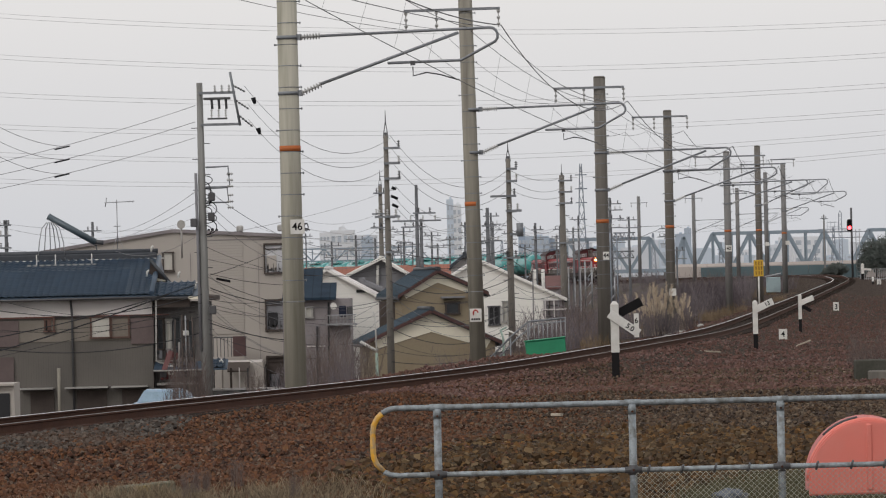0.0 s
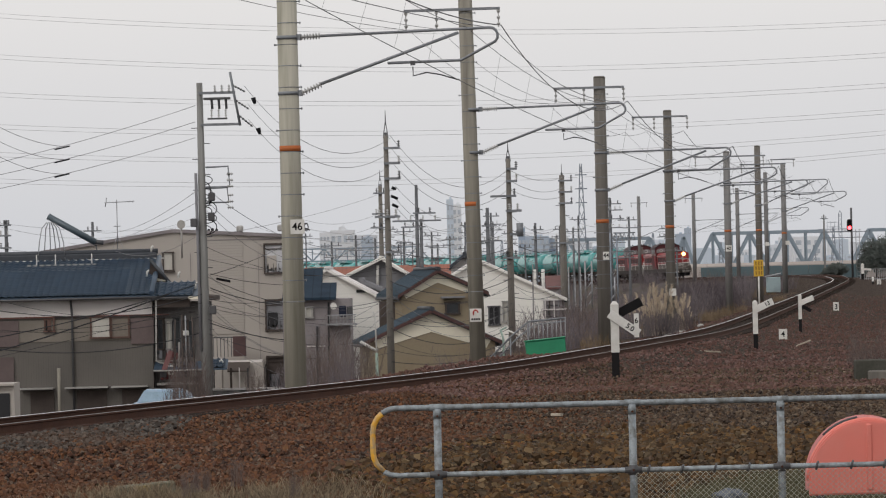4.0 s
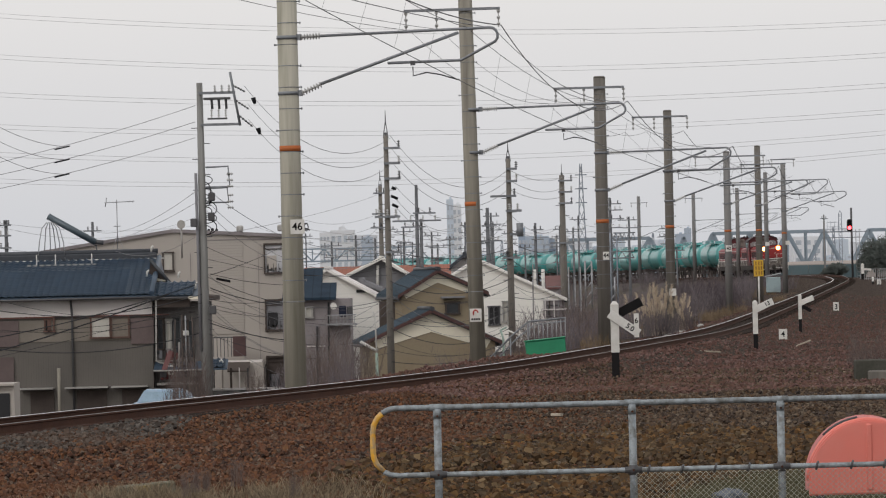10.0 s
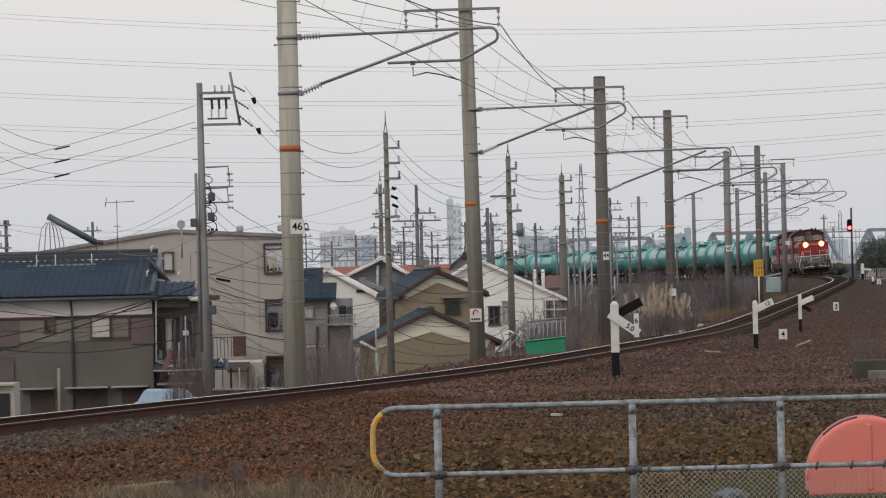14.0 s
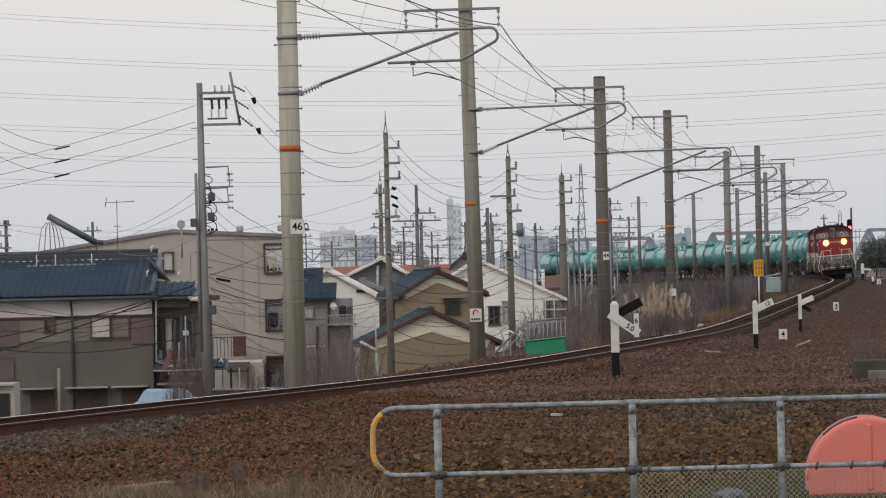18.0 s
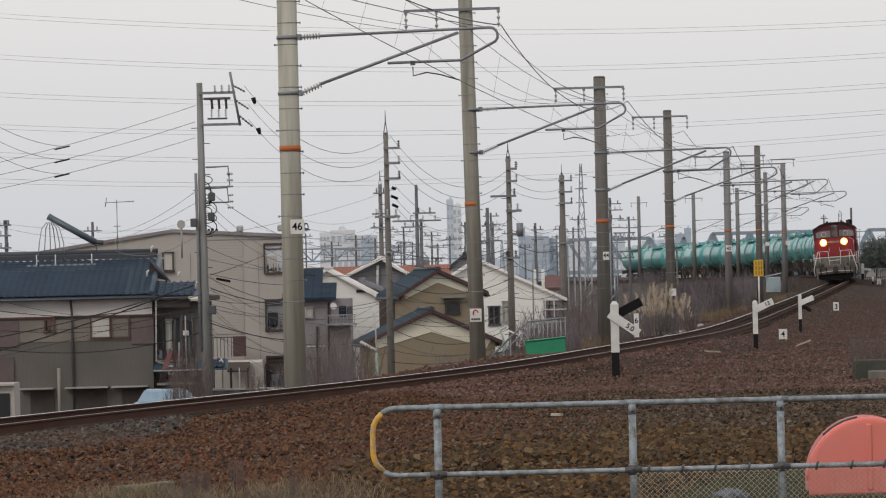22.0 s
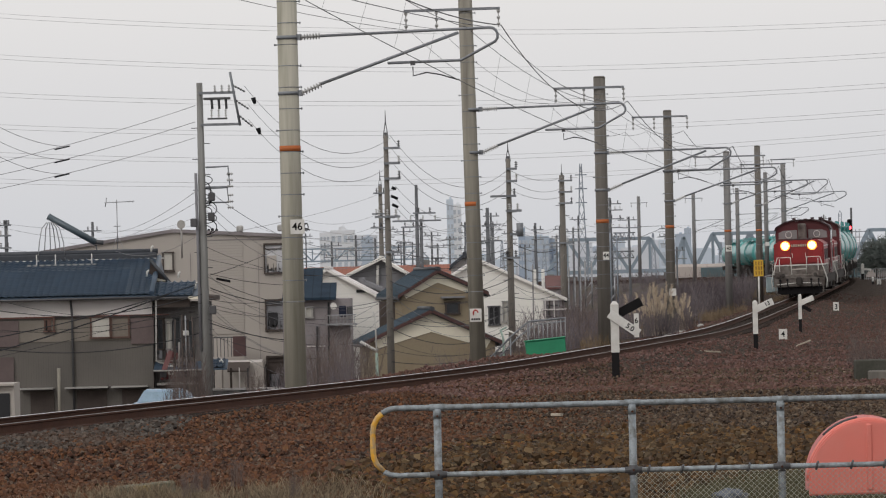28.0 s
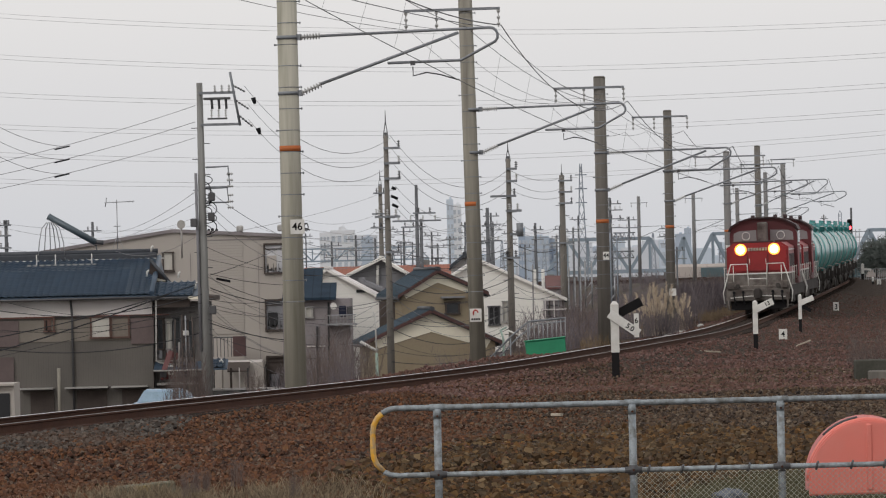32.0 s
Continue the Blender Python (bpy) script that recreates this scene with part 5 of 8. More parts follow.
def red_shed():
    xa, xb = 5.91, 7.06
    root = empty("red_roof_shed", Matrix.Translation((xa, 262.0, -4.9)), "small shed with a dark red-brown metal roof", "shed")
    za, zb = 0.91 + 4.9, 1.53 + 4.9
    bm = bmesh.new()
    box(bm, (xb - xa) / 2, 2.0, 0, xb - xa - 0.2, 3.6, za)
    part("wall", bm, BROWNBRICK, root)
    bm = bmesh.new()
    slab(bm, [(0, za - 0.08), (2.2, zb), (2.2, zb - 0.1), (0, za - 0.18)], xb - xa, Matrix.Translation((xb - xa, 0.1, 0)) @ Matrix.Rotation(radians(90), 4, "Z"))
    bmesh.ops.recalc_face_normals(bm, faces=bm.faces)
    part("roof", bm, mat("dark_red_roof_sheet", (0.14, 0.06, 0.055), 0.7), root)
    q = empty("pipe_gate", Matrix.Translation((0, 258.0, -4.9)), "grey pipe gate beside the white house", "gate")
    for a, b, zt in ((7.14, 7.79, 1.99), (6.95, 7.47, 1.39)):
        bm = bmesh.new()
        tube(bm, [(a, 0, 0), (a, 0, zt + 4.9), (b, 0, zt + 4.9), (b, 0, 0)], 0.05, seg=6)
        part("frame_pipe", bm, STEEL, q)
    bm = bmesh.new()
    rod(bm, (4.26, -38.0, 0), (4.35, -38.0, 2.17 + 4.9), 0.03, seg=8)
    tagged(part("flag_pole", bm, POLE_GREY), "thin grey pipe pole standing before the white house", "pole").matrix_world = Matrix.Translation((0, 258.0, -4.9))


red_shed()


def low_shed():
    root = empty("garden_shed", Matrix.Translation((-14.84, 150.00, -3.00)), "small beige framed shed with a dark doorway", "shed")
    bm = bmesh.new()
    x1 = -14.33 - -14.83
    box(bm, x1 - 2.0, 1, -2.5, 4.0, 2, 4.0)
    part("wall", bm, BEIGE, root)
    # dark sheet on the wall paints the unlit doorway
    bm = bmesh.new()
    box(bm, x1 - 0.95, -0.02, -2.5, 1.6, 0.06, 3.75)
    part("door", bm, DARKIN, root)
    bm = bmesh.new()
    box(bm, x1 - 2.1, 0.9, 1.5, 4.2, 2.2, 0.07)
    part("roof", bm, BEIGE, root)


low_shed()

tan = gable_house("tan_house", "two-storey tan stucco house with dark tile roof", (-0.24, 2.00), (-1.99, 0.94), (1.92, 0.99), 6, -4.9, TAN, SLATE, MAROON, gable=(0.4, CREAM), y=192.0, turn=9, over=0.22, thick=0.13)
window(tan, 0.37 - -0.24, 0.21, 0.16 + 4.9, 0.56, 0.42, PANE, DARKWOOD, 1, False)
bm = bmesh.new()
box(bm, 0.38 - -0.24, 0.08, 0.79 + 4.9, 1.0, 0.4, 0.08)
part("window_hood", bm, GREYWALL, tan)
# side wall: dark timber, with the wall's shadow put into the tone
bm = bmesh.new()
box(bm, -2.40, 194.4, -0.47, -1.99 - -2.79, 1.2, 0.70 - -0.47)
part("side_bay", bm, DARKWOOD, tan, "side wall in dark timber, its shade painted in").matrix_basis = tan.matrix_basis.inverted()
gable_house("tan_house_wing", "single-storey tan wing with cream gable and maroon fascia", (-0.53, 0.36), (-3.39, -0.92), (2.42, -1.04), 3.0, -4.9, TAN, SLATE, MAROON, gable=(0.78, CREAM), y=186.0, turn=9, over=0.22, thick=0.13)

w1 = gable_house("white_house", "white sided house with a pale sloping roof edge", (-5.56, 2.17), (-6.05, 1.86), (-2.59, 0.53), 9, -4.9, OFFWHITE, PLASTER, OFFWHITE, y=215.0, over=0.2, thick=0.1)
bm = bmesh.new()
box(bm, -3.92 - -5.56, 0.18, 1.02 + 4.9, 0.5, 0.08, 0.14)
part("vent_slot", bm, DARKIN, w1)
g1 = gable_house("grey_gable_house", "grey walled house with white roof edges", (-3.38, 2.74), (-5.30, 1.83), (-1.24, 1.43), 8, -4.9, GREYWALL, OFFWHITE, OFFWHITE, y=245.0, thick=0.12)
bm = bmesh.new()
tube(bm, [(-3.57 - -3.38, 0.3, 2.34 + 4.9), (-3.60 - -3.38, 0.3, 0.97 + 4.9)], 0.09, seg=6)
part("downpipe", bm, WHITE, g1)
gable_house("pale_roof_house", "low house with a pale roof behind the white house", (-4.14, 1.57), (-6.45, 0.54), (-1.89, 0.57), 6, -4.9, GREYWALL, GREYWALL, GREYWALL, y=228.0)
w2 = gable_house("white_gable_house", "white two-storey house with long sloping roof edge", (1.70, 2.50), (-0.15, 1.39), (6.12, 0.39), 10, -4.9, OFFWHITE, PLASTER, OFFWHITE, y=225.0, over=0.2, thick=0.1)
ox, oz = (1.70, 2.50)
window(w2, 2.47 - ox, 0.2, -0.76 + 4.9, 0.52, 0.85, DARKIN, DARKSTEEL, 2, False)
window(w2, 3.03 - ox, 0.2, -0.63 + 4.9, 0.22, 0.95, CURTAIN, ALU, 1, False)
window(w2, 5.43 - ox, 0.2, -0.43 + 4.9, 0.5, 0.5, PANE, DARKSTEEL, 2, False)
# porch under the end of the long roof: its shade is a flat darker panel
bm = bmesh.new()
box(bm, 5.46 - ox, 0.16, -0.48 + 4.9, 1.04, 0.06, 0.88)
porch_end = part("porch_opening", bm, BROWNBRICK, w2, "flat panel painted as the porch's shade")
for k in range(5):
    bm = bmesh.new()
    box(bm, 5.02 + 0.220 * k - ox, 0.08, -0.48 + 4.9, 0.06, 0.06, 0.88, bevel=0.01)
    part("porch_post", bm, (PLASTER, DARKWOOD, PLASTER, GREYWALL, DARKWOOD)[k], porch_end)
for zz in (-0.13, 0.35):
    bm = bmesh.new()
    box(bm, 5.46 - ox, 0.06, zz + 4.9, 1.24, 0.08, 0.07, bevel=0.01)
    part("porch_rail", bm, PLASTER, porch_end)
for px_ in (0, 1):
    bm = bmesh.new()
    cx = (4.54, 4.96)[px_] - ox
    rod(bm, (cx, 0.6, 0.71 + 4.9), (cx, 0.6, 1.92 + 4.9), 0.085, seg=8)
    part("flue", bm, WHITE, w2, "white vent flue")
gable_house("small_gable_house", "small pale house with dark rounded roof edge", (1.24, 2.90), (0.37, 2.20), (2.79, 2.08), 7, -4.9, PLASTER, TILE, TILE_EDGE, y=262.0)


def blue_roof_house():
    base, y = -4.9, 205.0
    root = empty("blue_roof_house", Matrix.Translation((0, 0, base)), "grey-brown clad house with two slate-blue lean-to roofs", "house")
    xl, xr = -7.35, -4.28
    bm = bmesh.new()
    box(bm, (xl + xr) / 2, y + 3, 0, xr - xl, 6, 0.80 - base)
    part("wall", bm, BROWNBRICK, root)
    for a, b, zl, zh, yy in ((-7.33, -4.90, 0.89, 1.55, y - 0.4), (-7.38, -5.57, 1.52, 2.22, y + 2)):
        bm = bmesh.new()
        slab(bm, [(0, zl - base), (2.2, zh - base), (2.2, zh - base - 0.12), (0, zl - base - 0.12)], b - a, Matrix.Translation((b, yy, 0)) @ Matrix.Rotation(radians(90), 4, "Z"))
        bmesh.ops.recalc_face_normals(bm, faces=bm.faces)
        part("lean_to_roof", bm, METALROOF, root)
        bm = bmesh.new()
        box(bm, (a + b) / 2, yy + 4.0, zl - base - 1.2, b - a - 0.3, 3.5, zh - zl + 1.0)
        part("upper_wall", bm, BROWNBRICK, root)
    # balcony with dish and air conditioner
    bal = new("balcony")
    bal.parent = root
    bz = -0.31 - base
    bx = -4.66
    for k in range(8):
        bm = bmesh.new()
        box(bm, bx - 0.55 + 0.16 * k, y - 0.6, bz, 0.03, 0.03, 0.36)
        part("baluster", bm, STEEL, bal)
    bm = bmesh.new()
    box(bm, bx, y - 0.6, bz + 0.36, 1.3, 0.05, 0.05)
    box(bm, bx, y - 0.3, bz - 0.08, 1.4, 0.9, 0.08)
    part("balcony_frame", bm, STEEL, bal)
    bm = bmesh.new()
    rod(bm, (bx - 0.35, y - 0.7, bz + 0.8), (bx - 0.32, y - 0.62, bz + 0.8), 0.16, 0.13, seg=16)
    part("satellite_dish", bm, WHITE, root, "white satellite dish")
    bm = bmesh.new()
    box(bm, bx + 0.05, y - 0.5, bz + 0.3, 0.34, 0.1, 0.5, bevel=0.04)
    part("laundry", bm, mat("navy_cloth", (0.03, 0.035, 0.06), 0.9), bal, "dark navy washing")
    bm = bmesh.new()
    box(bm, bx + 0.38, y - 0.48, bz + 0.34, 0.26, 0.1, 0.42, bevel=0.04)
    part("laundry", bm, DARKSTEEL, bal, "dark grey washing")
    window(root, -6.15, y, 0.02 - base, 0.3, 0.4, CURTAIN, ALU, 1, False)
    bm = bmesh.new()
    box(bm, -5.85, y - 0.03, -1.34 - base, -5.44 - -6.28, 0.06, 0.05)
    part("ledge", bm, PLASTER, root, "pale ledge")
    bm = bmesh.new()
    tube(bm, [(-5.79, y - 0.1, -0.42 - base), (-5.84, y - 0.1, 0.5)], 0.05, seg=6)
    part("downpipe", bm, DARKIN, root)
    bm = bmesh.new()
    tube(bm, [(-5.25, y - 0.1, 0.67 - base), (-5.33, y - 0.1, 0.5)], 0.05, seg=6)
    part("downpipe", bm, DARKIN, root)


blue_roof_house()


def orange_hall():
    base, y = -4.9, 330.0
    root = empty("long_hall", Matrix.Translation((0, 0, base)), "long low hall with an orange-brown tile roof", "building")
    a, b = -10.30, 2.20
    bm = bmesh.new()
    box(bm, (a + b) / 2, y + 5, 0, b - a - 0.6, 9, 6.2)
    part("wall", bm, CREAM, root)
    bm = bmesh.new()
    slab(bm, [(0, 6.0), (5.5, 7.35), (11, 6.0)], b - a, Matrix.Translation((b, y - 0.5, 0)) @ Matrix.Rotation(radians(90), 4, "Z"))
    bmesh.ops.recalc_face_normals(bm, faces=bm.faces)
    part("roof", bm, ORANGEROOF, root)
    bm = bmesh.new()
    box(bm, -9.23, y + 0.2, 6.6, 1.4, 1.2, 0.7)
    part("roof_tank", bm, TANK_G2, root, "green tank on the roof")


TANK_G2 = mat("sea_green_paint", (0.05, 0.22, 0.18), 0.5)
orange_hall()


def parked_car(x, y, z):
    root = empty("parked_car", Matrix.Translation((x, y, z)), "pale blue small car parked below the embankment", "car")
    blue = mat("pale_blue_car_paint", (0.40, 0.55, 0.70), 0.3, vary=0.08, stain=2, second=(0.45, 0.52, 0.6))
    bm = bmesh.new()
    slab(bm, [(-1.7, 0.25), (1.7, 0.25), (1.72, 0.75), (1.4, 0.95), (0.9, 1.0), (-1.5, 1.0), (-1.72, 0.7)], 1.5, Matrix.Translation((0, -0.75, 0)))
    bmesh.ops.recalc_face_normals(bm, faces=bm.faces)
    bmesh.ops.bevel(bm, geom=list(bm.edges), offset=0.06, segments=2, affect="EDGES")
    part("body", bm, blue, root)
    bm = bmesh.new()
    slab(bm, [(-1.35, 0.98), (1.05, 0.98), (0.55, 1.5), (-1.0, 1.52)], 1.3, Matrix.Translation((0, -0.65, 0)))
    bmesh.ops.recalc_face_normals(bm, faces=bm.faces)
    bmesh.ops.bevel(bm, geom=list(bm.edges), offset=0.05, segments=2, affect="EDGES")
    cabin = part("cabin", bm, blue, root)
    # side glass is coloured pale blue to paint the sky's reflection
    for a in ([(-1.15, 1.05), (-0.25, 1.05), (-0.25, 1.42), (-0.95, 1.42)], [(-0.15, 1.05), (0.85, 1.05), (0.48, 1.42), (-0.15, 1.42)]):
        bm = bmesh.new()
        slab(bm, a, 0.02, Matrix.Translation((0, -0.675, 0)))
        bmesh.ops.recalc_face_normals(bm, faces=bm.faces)
        part("side_window", bm, bpy.data.materials.get("sky_reflection_glass") or mat("sky_reflection_glass", (0.40, 0.55, 0.68), 0.1), cabin)
    for sx in (-1.1, 1.1):
        for sy in (-0.68, 0.68):
            bm = bmesh.new()
            rod(bm, (sx, sy - 0.09, 0.28), (sx, sy + 0.09, 0.28), 0.28, seg=18)
            wh = part("wheel", bm, BLACK, root)
            bm = bmesh.new()
            rod(bm, (sx, sy - 0.1, 0.28), (sx, sy + 0.1, 0.28), 0.16, seg=12)
            part("rim", bm, STEEL, wh)


parked_car(-10.84, 178.0, -2.44 - 1.5)


# ---- line-side fittings on the embankment edge ----
def green_box():
    x, y, z = (2.84, 124.00, -0.51)
    root = empty("equipment_case", Matrix.Translation((x - 0.04, y, z)) @ Matrix.Rotation(radians(-5), 4, "Y"), "bright green covered line-side equipment case", "cabinet")
    g = mat("bright_green_sheet", (0.02, 0.25, 0.125), 0.55, vary=0.08, stain=2.5)
    bm = bmesh.new()
    box(bm, -0.02, 0.25, -0.05, 1.1, 0.5, 0.56, bevel=0.02)
    part("case", bm, g, root)
    bm = bmesh.new()
    box(bm, -0.02, 0.25, 0.51, 1.15, 0.56, 0.03, bevel=0.008)
    part("lid", bm, g, root)


green_box()


def stair_rail():
    x, y, z = (2.33, 127.00, -0.25)
    root = empty("stair_railing", Matrix.Translation((x, y, z)), "galvanised pipe railing of a stair down the embankment", "railing")
    bm = bmesh.new()
    tube(bm, [(-1.15, 0, -0.35), (-0.5, 0, 0.3), (0.02, 0, 0.72), (1.05, 0, 0.8)], 0.028, seg=7)
    part("hand_rail", bm, ARMSTEEL, root)
    bm = bmesh.new()
    tube(bm, [(-1.0, 0.6, -0.45), (-0.3, 0.6, 0.25), (0.2, 0.6, 0.62), (1.05, 0.6, 0.7)], 0.022, seg=7)
    part("hand_rail", bm, ARMSTEEL, root)
    for k in range(9):
        bm = bmesh.new()
        xx = 0.05 + k * 0.125
        rod(bm, (xx, 0, 0.05), (xx, 0, 0.74 + 0.01 * k), 0.016, seg=5)
        part("baluster", bm, STEEL, root)
    for xx, a, b in ((-0.95, -0.9, -0.15), (-0.5, -0.7, 0.28), (0.0, -0.3, 0.7)):
        bm = bmesh.new()
        rod(bm, (xx, 0, a), (xx, 0, b), 0.022, seg=6)
        part("post", bm, ARMSTEEL, root)
    p = empty("lamp_post", Matrix.Translation((1.63, 128.00, -0.73)), "short pale green lamp post with a slanted arm", "lamp post")
    pg = mat("pale_green_paint", (0.32, 0.42, 0.36), 0.6, stain=3)
    bm = bmesh.new()
    tube(bm, [(0, 0, -0.5), (0.02, 0, 0.7), (-0.06, 0, 0.98)], 0.035, seg=6)
    part("post", bm, pg, p)
    bm = bmesh.new()
    tube(bm, [(-0.06, 0, 0.96), (0.12, 0, 1.05)], 0.03, seg=6)
    part("arm", bm, pg, p)
    bm = bmesh.new()
    tube(bm, [(0.15, 0, 0.95), (0.55, 0, 0.78)], 0.028, seg=6)
    part("brace", bm, WHITE, p)
    q = empty("street_lamp", Matrix.Translation((-2.13, 140.00, -1.29)), "thin pale street lamp with a slanted white tube", "lamp post")
    bm = bmesh.new()
    rod(bm, (0, 0, -1.5), (0, 0, 0.75), 0.055, 0.045, seg=8)
    part("lower_post", bm, pg, q)
    bm = bmesh.new()
    tube(bm, [(0, 0, 0.7), (-0.03, 0, 1.95), (-0.08, 0, 2.03)], 0.028, seg=6)
    part("upper_post", bm, WHITE, q)
    bm = bmesh.new()
    rod(bm, (-0.02, 0, 0.83), (-0.5, 0, 1.12), 0.045, seg=8)
    part("lamp_tube", bm, WHITE, q, "white lamp tube")


stair_rail()


# ---- utility poles and wires ----
def wire(name, spans, radius, material, label, category="cable", group=""):
    """Sagging wires, each from a to b with its dip at the middle."""
    root = None
    for a, b, sag in spans:
        a, b = Vector(a), Vector(b)
        n = 14
        pts = []
        for k in range(n + 1):
            t = k / n
            p = a.lerp(b, t)
            p.z -= 4 * sag * t * (1 - t)
            pts.append(p)
        bm = bmesh.new()
        tube(bm, pts, radius, seg=4)
        if len(spans) == 1:
            ob = part(name, bm, material)
            return tagged(ob, label, category, group)
        if root is None:
            root = empty(name, Matrix(), label, category, group)
        part("strand", bm, material, root)
    return root


def utility_pole(foot, top_z, r, surface=POLE_TOWN, arms=(), transformer=None, spike=0.0, steps=True, label="grey concrete utility pole with cross arms and insulators"):
    """arms: (height below the top, left reach, right reach, insulators)."""
    x, y, z = foot
    root = empty("utility_pole", Matrix.Translation(foot), label, "utility pole", "utility poles of the town")
    h = top_z - z
    bm = bmesh.new()
    rod(bm, (0, 0, 0), (0, 0, h), r * 1.25, r * 0.66, seg=12)
    part("shaft", bm, surface, root)
    if spike:
        bm = bmesh.new()
        rod(bm, (0, 0, h - 0.1 if spike < 0.65 else h + spike * 0.4), (0, 0, h + spike), 0.026, 0.012, seg=5)
        for s in (-1, 1) if spike > 0.65 else ():
            rod(bm, (s * r * 0.7, 0, h - 0.1), (0, 0, h + spike * 0.6), 0.018, seg=5)
        rod(bm, (0, 0, h - 0.12), (0, 0, h + 0.12), 0.06, seg=6)
        part("spike", bm, DARKSTEEL, root)
    for k, (down, left, right, count) in enumerate(arms):
        bm = bmesh.new()
        box(bm, (right - left) / 2, -r, h - down - 0.045, left + right, 0.09, 0.09)
        arm = part("cross_arm", bm, ARMSTEEL, root)
        for i in range(count):
            xx = -left + (left + right) * ((i + 0.5) / count if count > 1 else 0.92)
            bm = bmesh.new()
            insulator(bm, (xx, -r, h - down + 0.04), (xx, -r, h - down + 0.3), 0.07, 3)
            part("insulator", bm, PORCELAIN if k % 2 else DARKSTEEL, arm)
    if transformer:
        down, side = transformer
        bm = bmesh.new()
        rod(bm, (side * 0.75, -0.1, h - down - 0.55), (side * 0.75, -0.1, h - down), 0.14, seg=14)
        box(bm, side * 0.5, -0.1, h - down - 0.5, abs(side), 0.1, 0.1)
        part("transformer", bm, ARMSTEEL, root, "grey cylindrical transformer")
    if steps:
        for k in range(int(h / 0.9)):
            bm = bmesh.new()
            s = 1 if k % 2 else -1
            rod(bm, (s * r * 0.7, 0, h - 1.6 - k * 0.55), (s * (r + 0.16), 0, h - 1.6 - k * 0.55), 0.014, seg=4)
            part("step_bolt", bm, DARKSTEEL, root)
    return root


def big_left_pole():
    foot = (-8.48, 160.0, -4.7)
    root = utility_pole(foot, 8.82, 0.16, POLE_PALE, label="tall concrete utility pole crowded with switches and cables")
    top = 8.82 + 4.7
    bm = bmesh.new()
    box(bm, 0.62, -0.2, top - 0.42, 1.3, 0.08, 0.09)
    box(bm, 0.72, -0.2, top - 1.54, 1.4, 0.08, 0.09)
    tube(bm, [(1.1, -0.2, top + 0.35), (1.22, -0.2, top - 0.4), (1.42, -0.2, top - 1.55)], 0.05, seg=6)
    part("switch_frame", bm, ARMSTEEL, root)
    for k in range(3):
        bm = bmesh.new()
        insulator(bm, (1.15 + 0.12 * k, -0.2, top - 0.1 - 0.55 * k), (1.62 + 0.12 * k, -0.2, top - 0.36 - 0.62 * k), 0.05, 5)
        part("strain_insulator", bm, DARKSTEEL, root)
        bm = bmesh.new()
        insulator(bm, (0.55 + 0.25 * k, -0.22, top - 0.35), (0.55 + 0.25 * k, -0.22, top - 0.1), 0.06, 3)
        part("pin_insulator", bm, PORCELAIN, root)
        bm = bmesh.new()
        rod(bm, (0.45 + 0.25 * k, -0.25, top - 0.95), (0.43 + 0.25 * k, -0.25, top - 0.62), 0.045, seg=8)
        part("switch_can", bm, DARKSTEEL, root, "dark switch can")
        bm = bmesh.new()
        insulator(bm, (0.42 + 0.25 * k, -0.25, top - 1.3), (0.42 + 0.25 * k, -0.25, top - 0.95), 0.055, 4)
        part("bushing", bm, PORCELAIN, root)
    bm = bmesh.new()
    box(bm, 0.62, -0.25, top - 0.62, 0.95, 0.25, 0.08)
    box(bm, 0.62, -0.25, top - 1.32, 0.7, 0.08, 0.06)
    part("switch_rack", bm, DARKSTEEL, root)
    for z0, w, hh in ((top - 3.0, 0.8, 0.7), (top - 3.75, 0.75, 0.5)):
        bm = bmesh.new()
        tube(bm, [(0.15, -0.2, z0), (0.15 + w, -0.2, z0 + 0.02), (0.2 + w, -0.2, z0 - hh), (0.15, -0.2, z0 - hh)], 0.035, seg=5)
        part("bracket", bm, ARMSTEEL, root)
        for k in range(3):
            bm = bmesh.new()
            insulator(bm, (0.9, -0.25, z0 - 0.25 - 0.22 * k), (1.12, -0.25, z0 - 0.25 - 0.22 * k), 0.06, 3)
            part("insulator", bm, PORCELAIN, root)
    # loops of cable
    for k in range(9):
        bm = bmesh.new()
        z0 = top - 3.3 - 0.22 * k
        q = 0.3 * random.random() - 0.1
        hh = 0.3 + 0.35 * random.random()
        tube(bm, [(0.12 + (0.25 + q) * math.sin(a), -0.24, z0 - hh * (1 - math.cos(a)) * 0.5) for a in (0.0, 0.4, 0.8, 1.2, 1.6, 2.0, 2.4, 2.8, 3.1)], 0.016, seg=4)
        part("cable_loop", bm, BLACK, root)
    for z0, sx in ((top - 4.2, 0.35), (top - 4.9, 0.32), (top - 5.1, -0.3), (top - 8.2, 0.3)):
        bm = bmesh.new()
        box(bm, sx, -0.25, z0, 0.24, 0.2, 0.3, bevel=0.03)
        part("junction_box", bm, DARKSTEEL, root)
    bm = bmesh.new()
    rod(bm, (-0.16, -0.15, 4.0), (-0.2, -0.12, top - 3.2), 0.055, seg=6)
    part("riser_pipe", bm, GREYWALL, root)
    bm = bmesh.new()
    rod(bm, (-0.75, -0.3, top - 5.0), (-0.72, -0.22, top - 5.0), 0.16, 0.12, seg=16)
    rod(bm, (-0.75, -0.2, top - 6.2), (-0.75, -0.2, top - 5.0), 0.03, seg=5)
    part("dish", bm, ALU, root, "pale dish aerial")


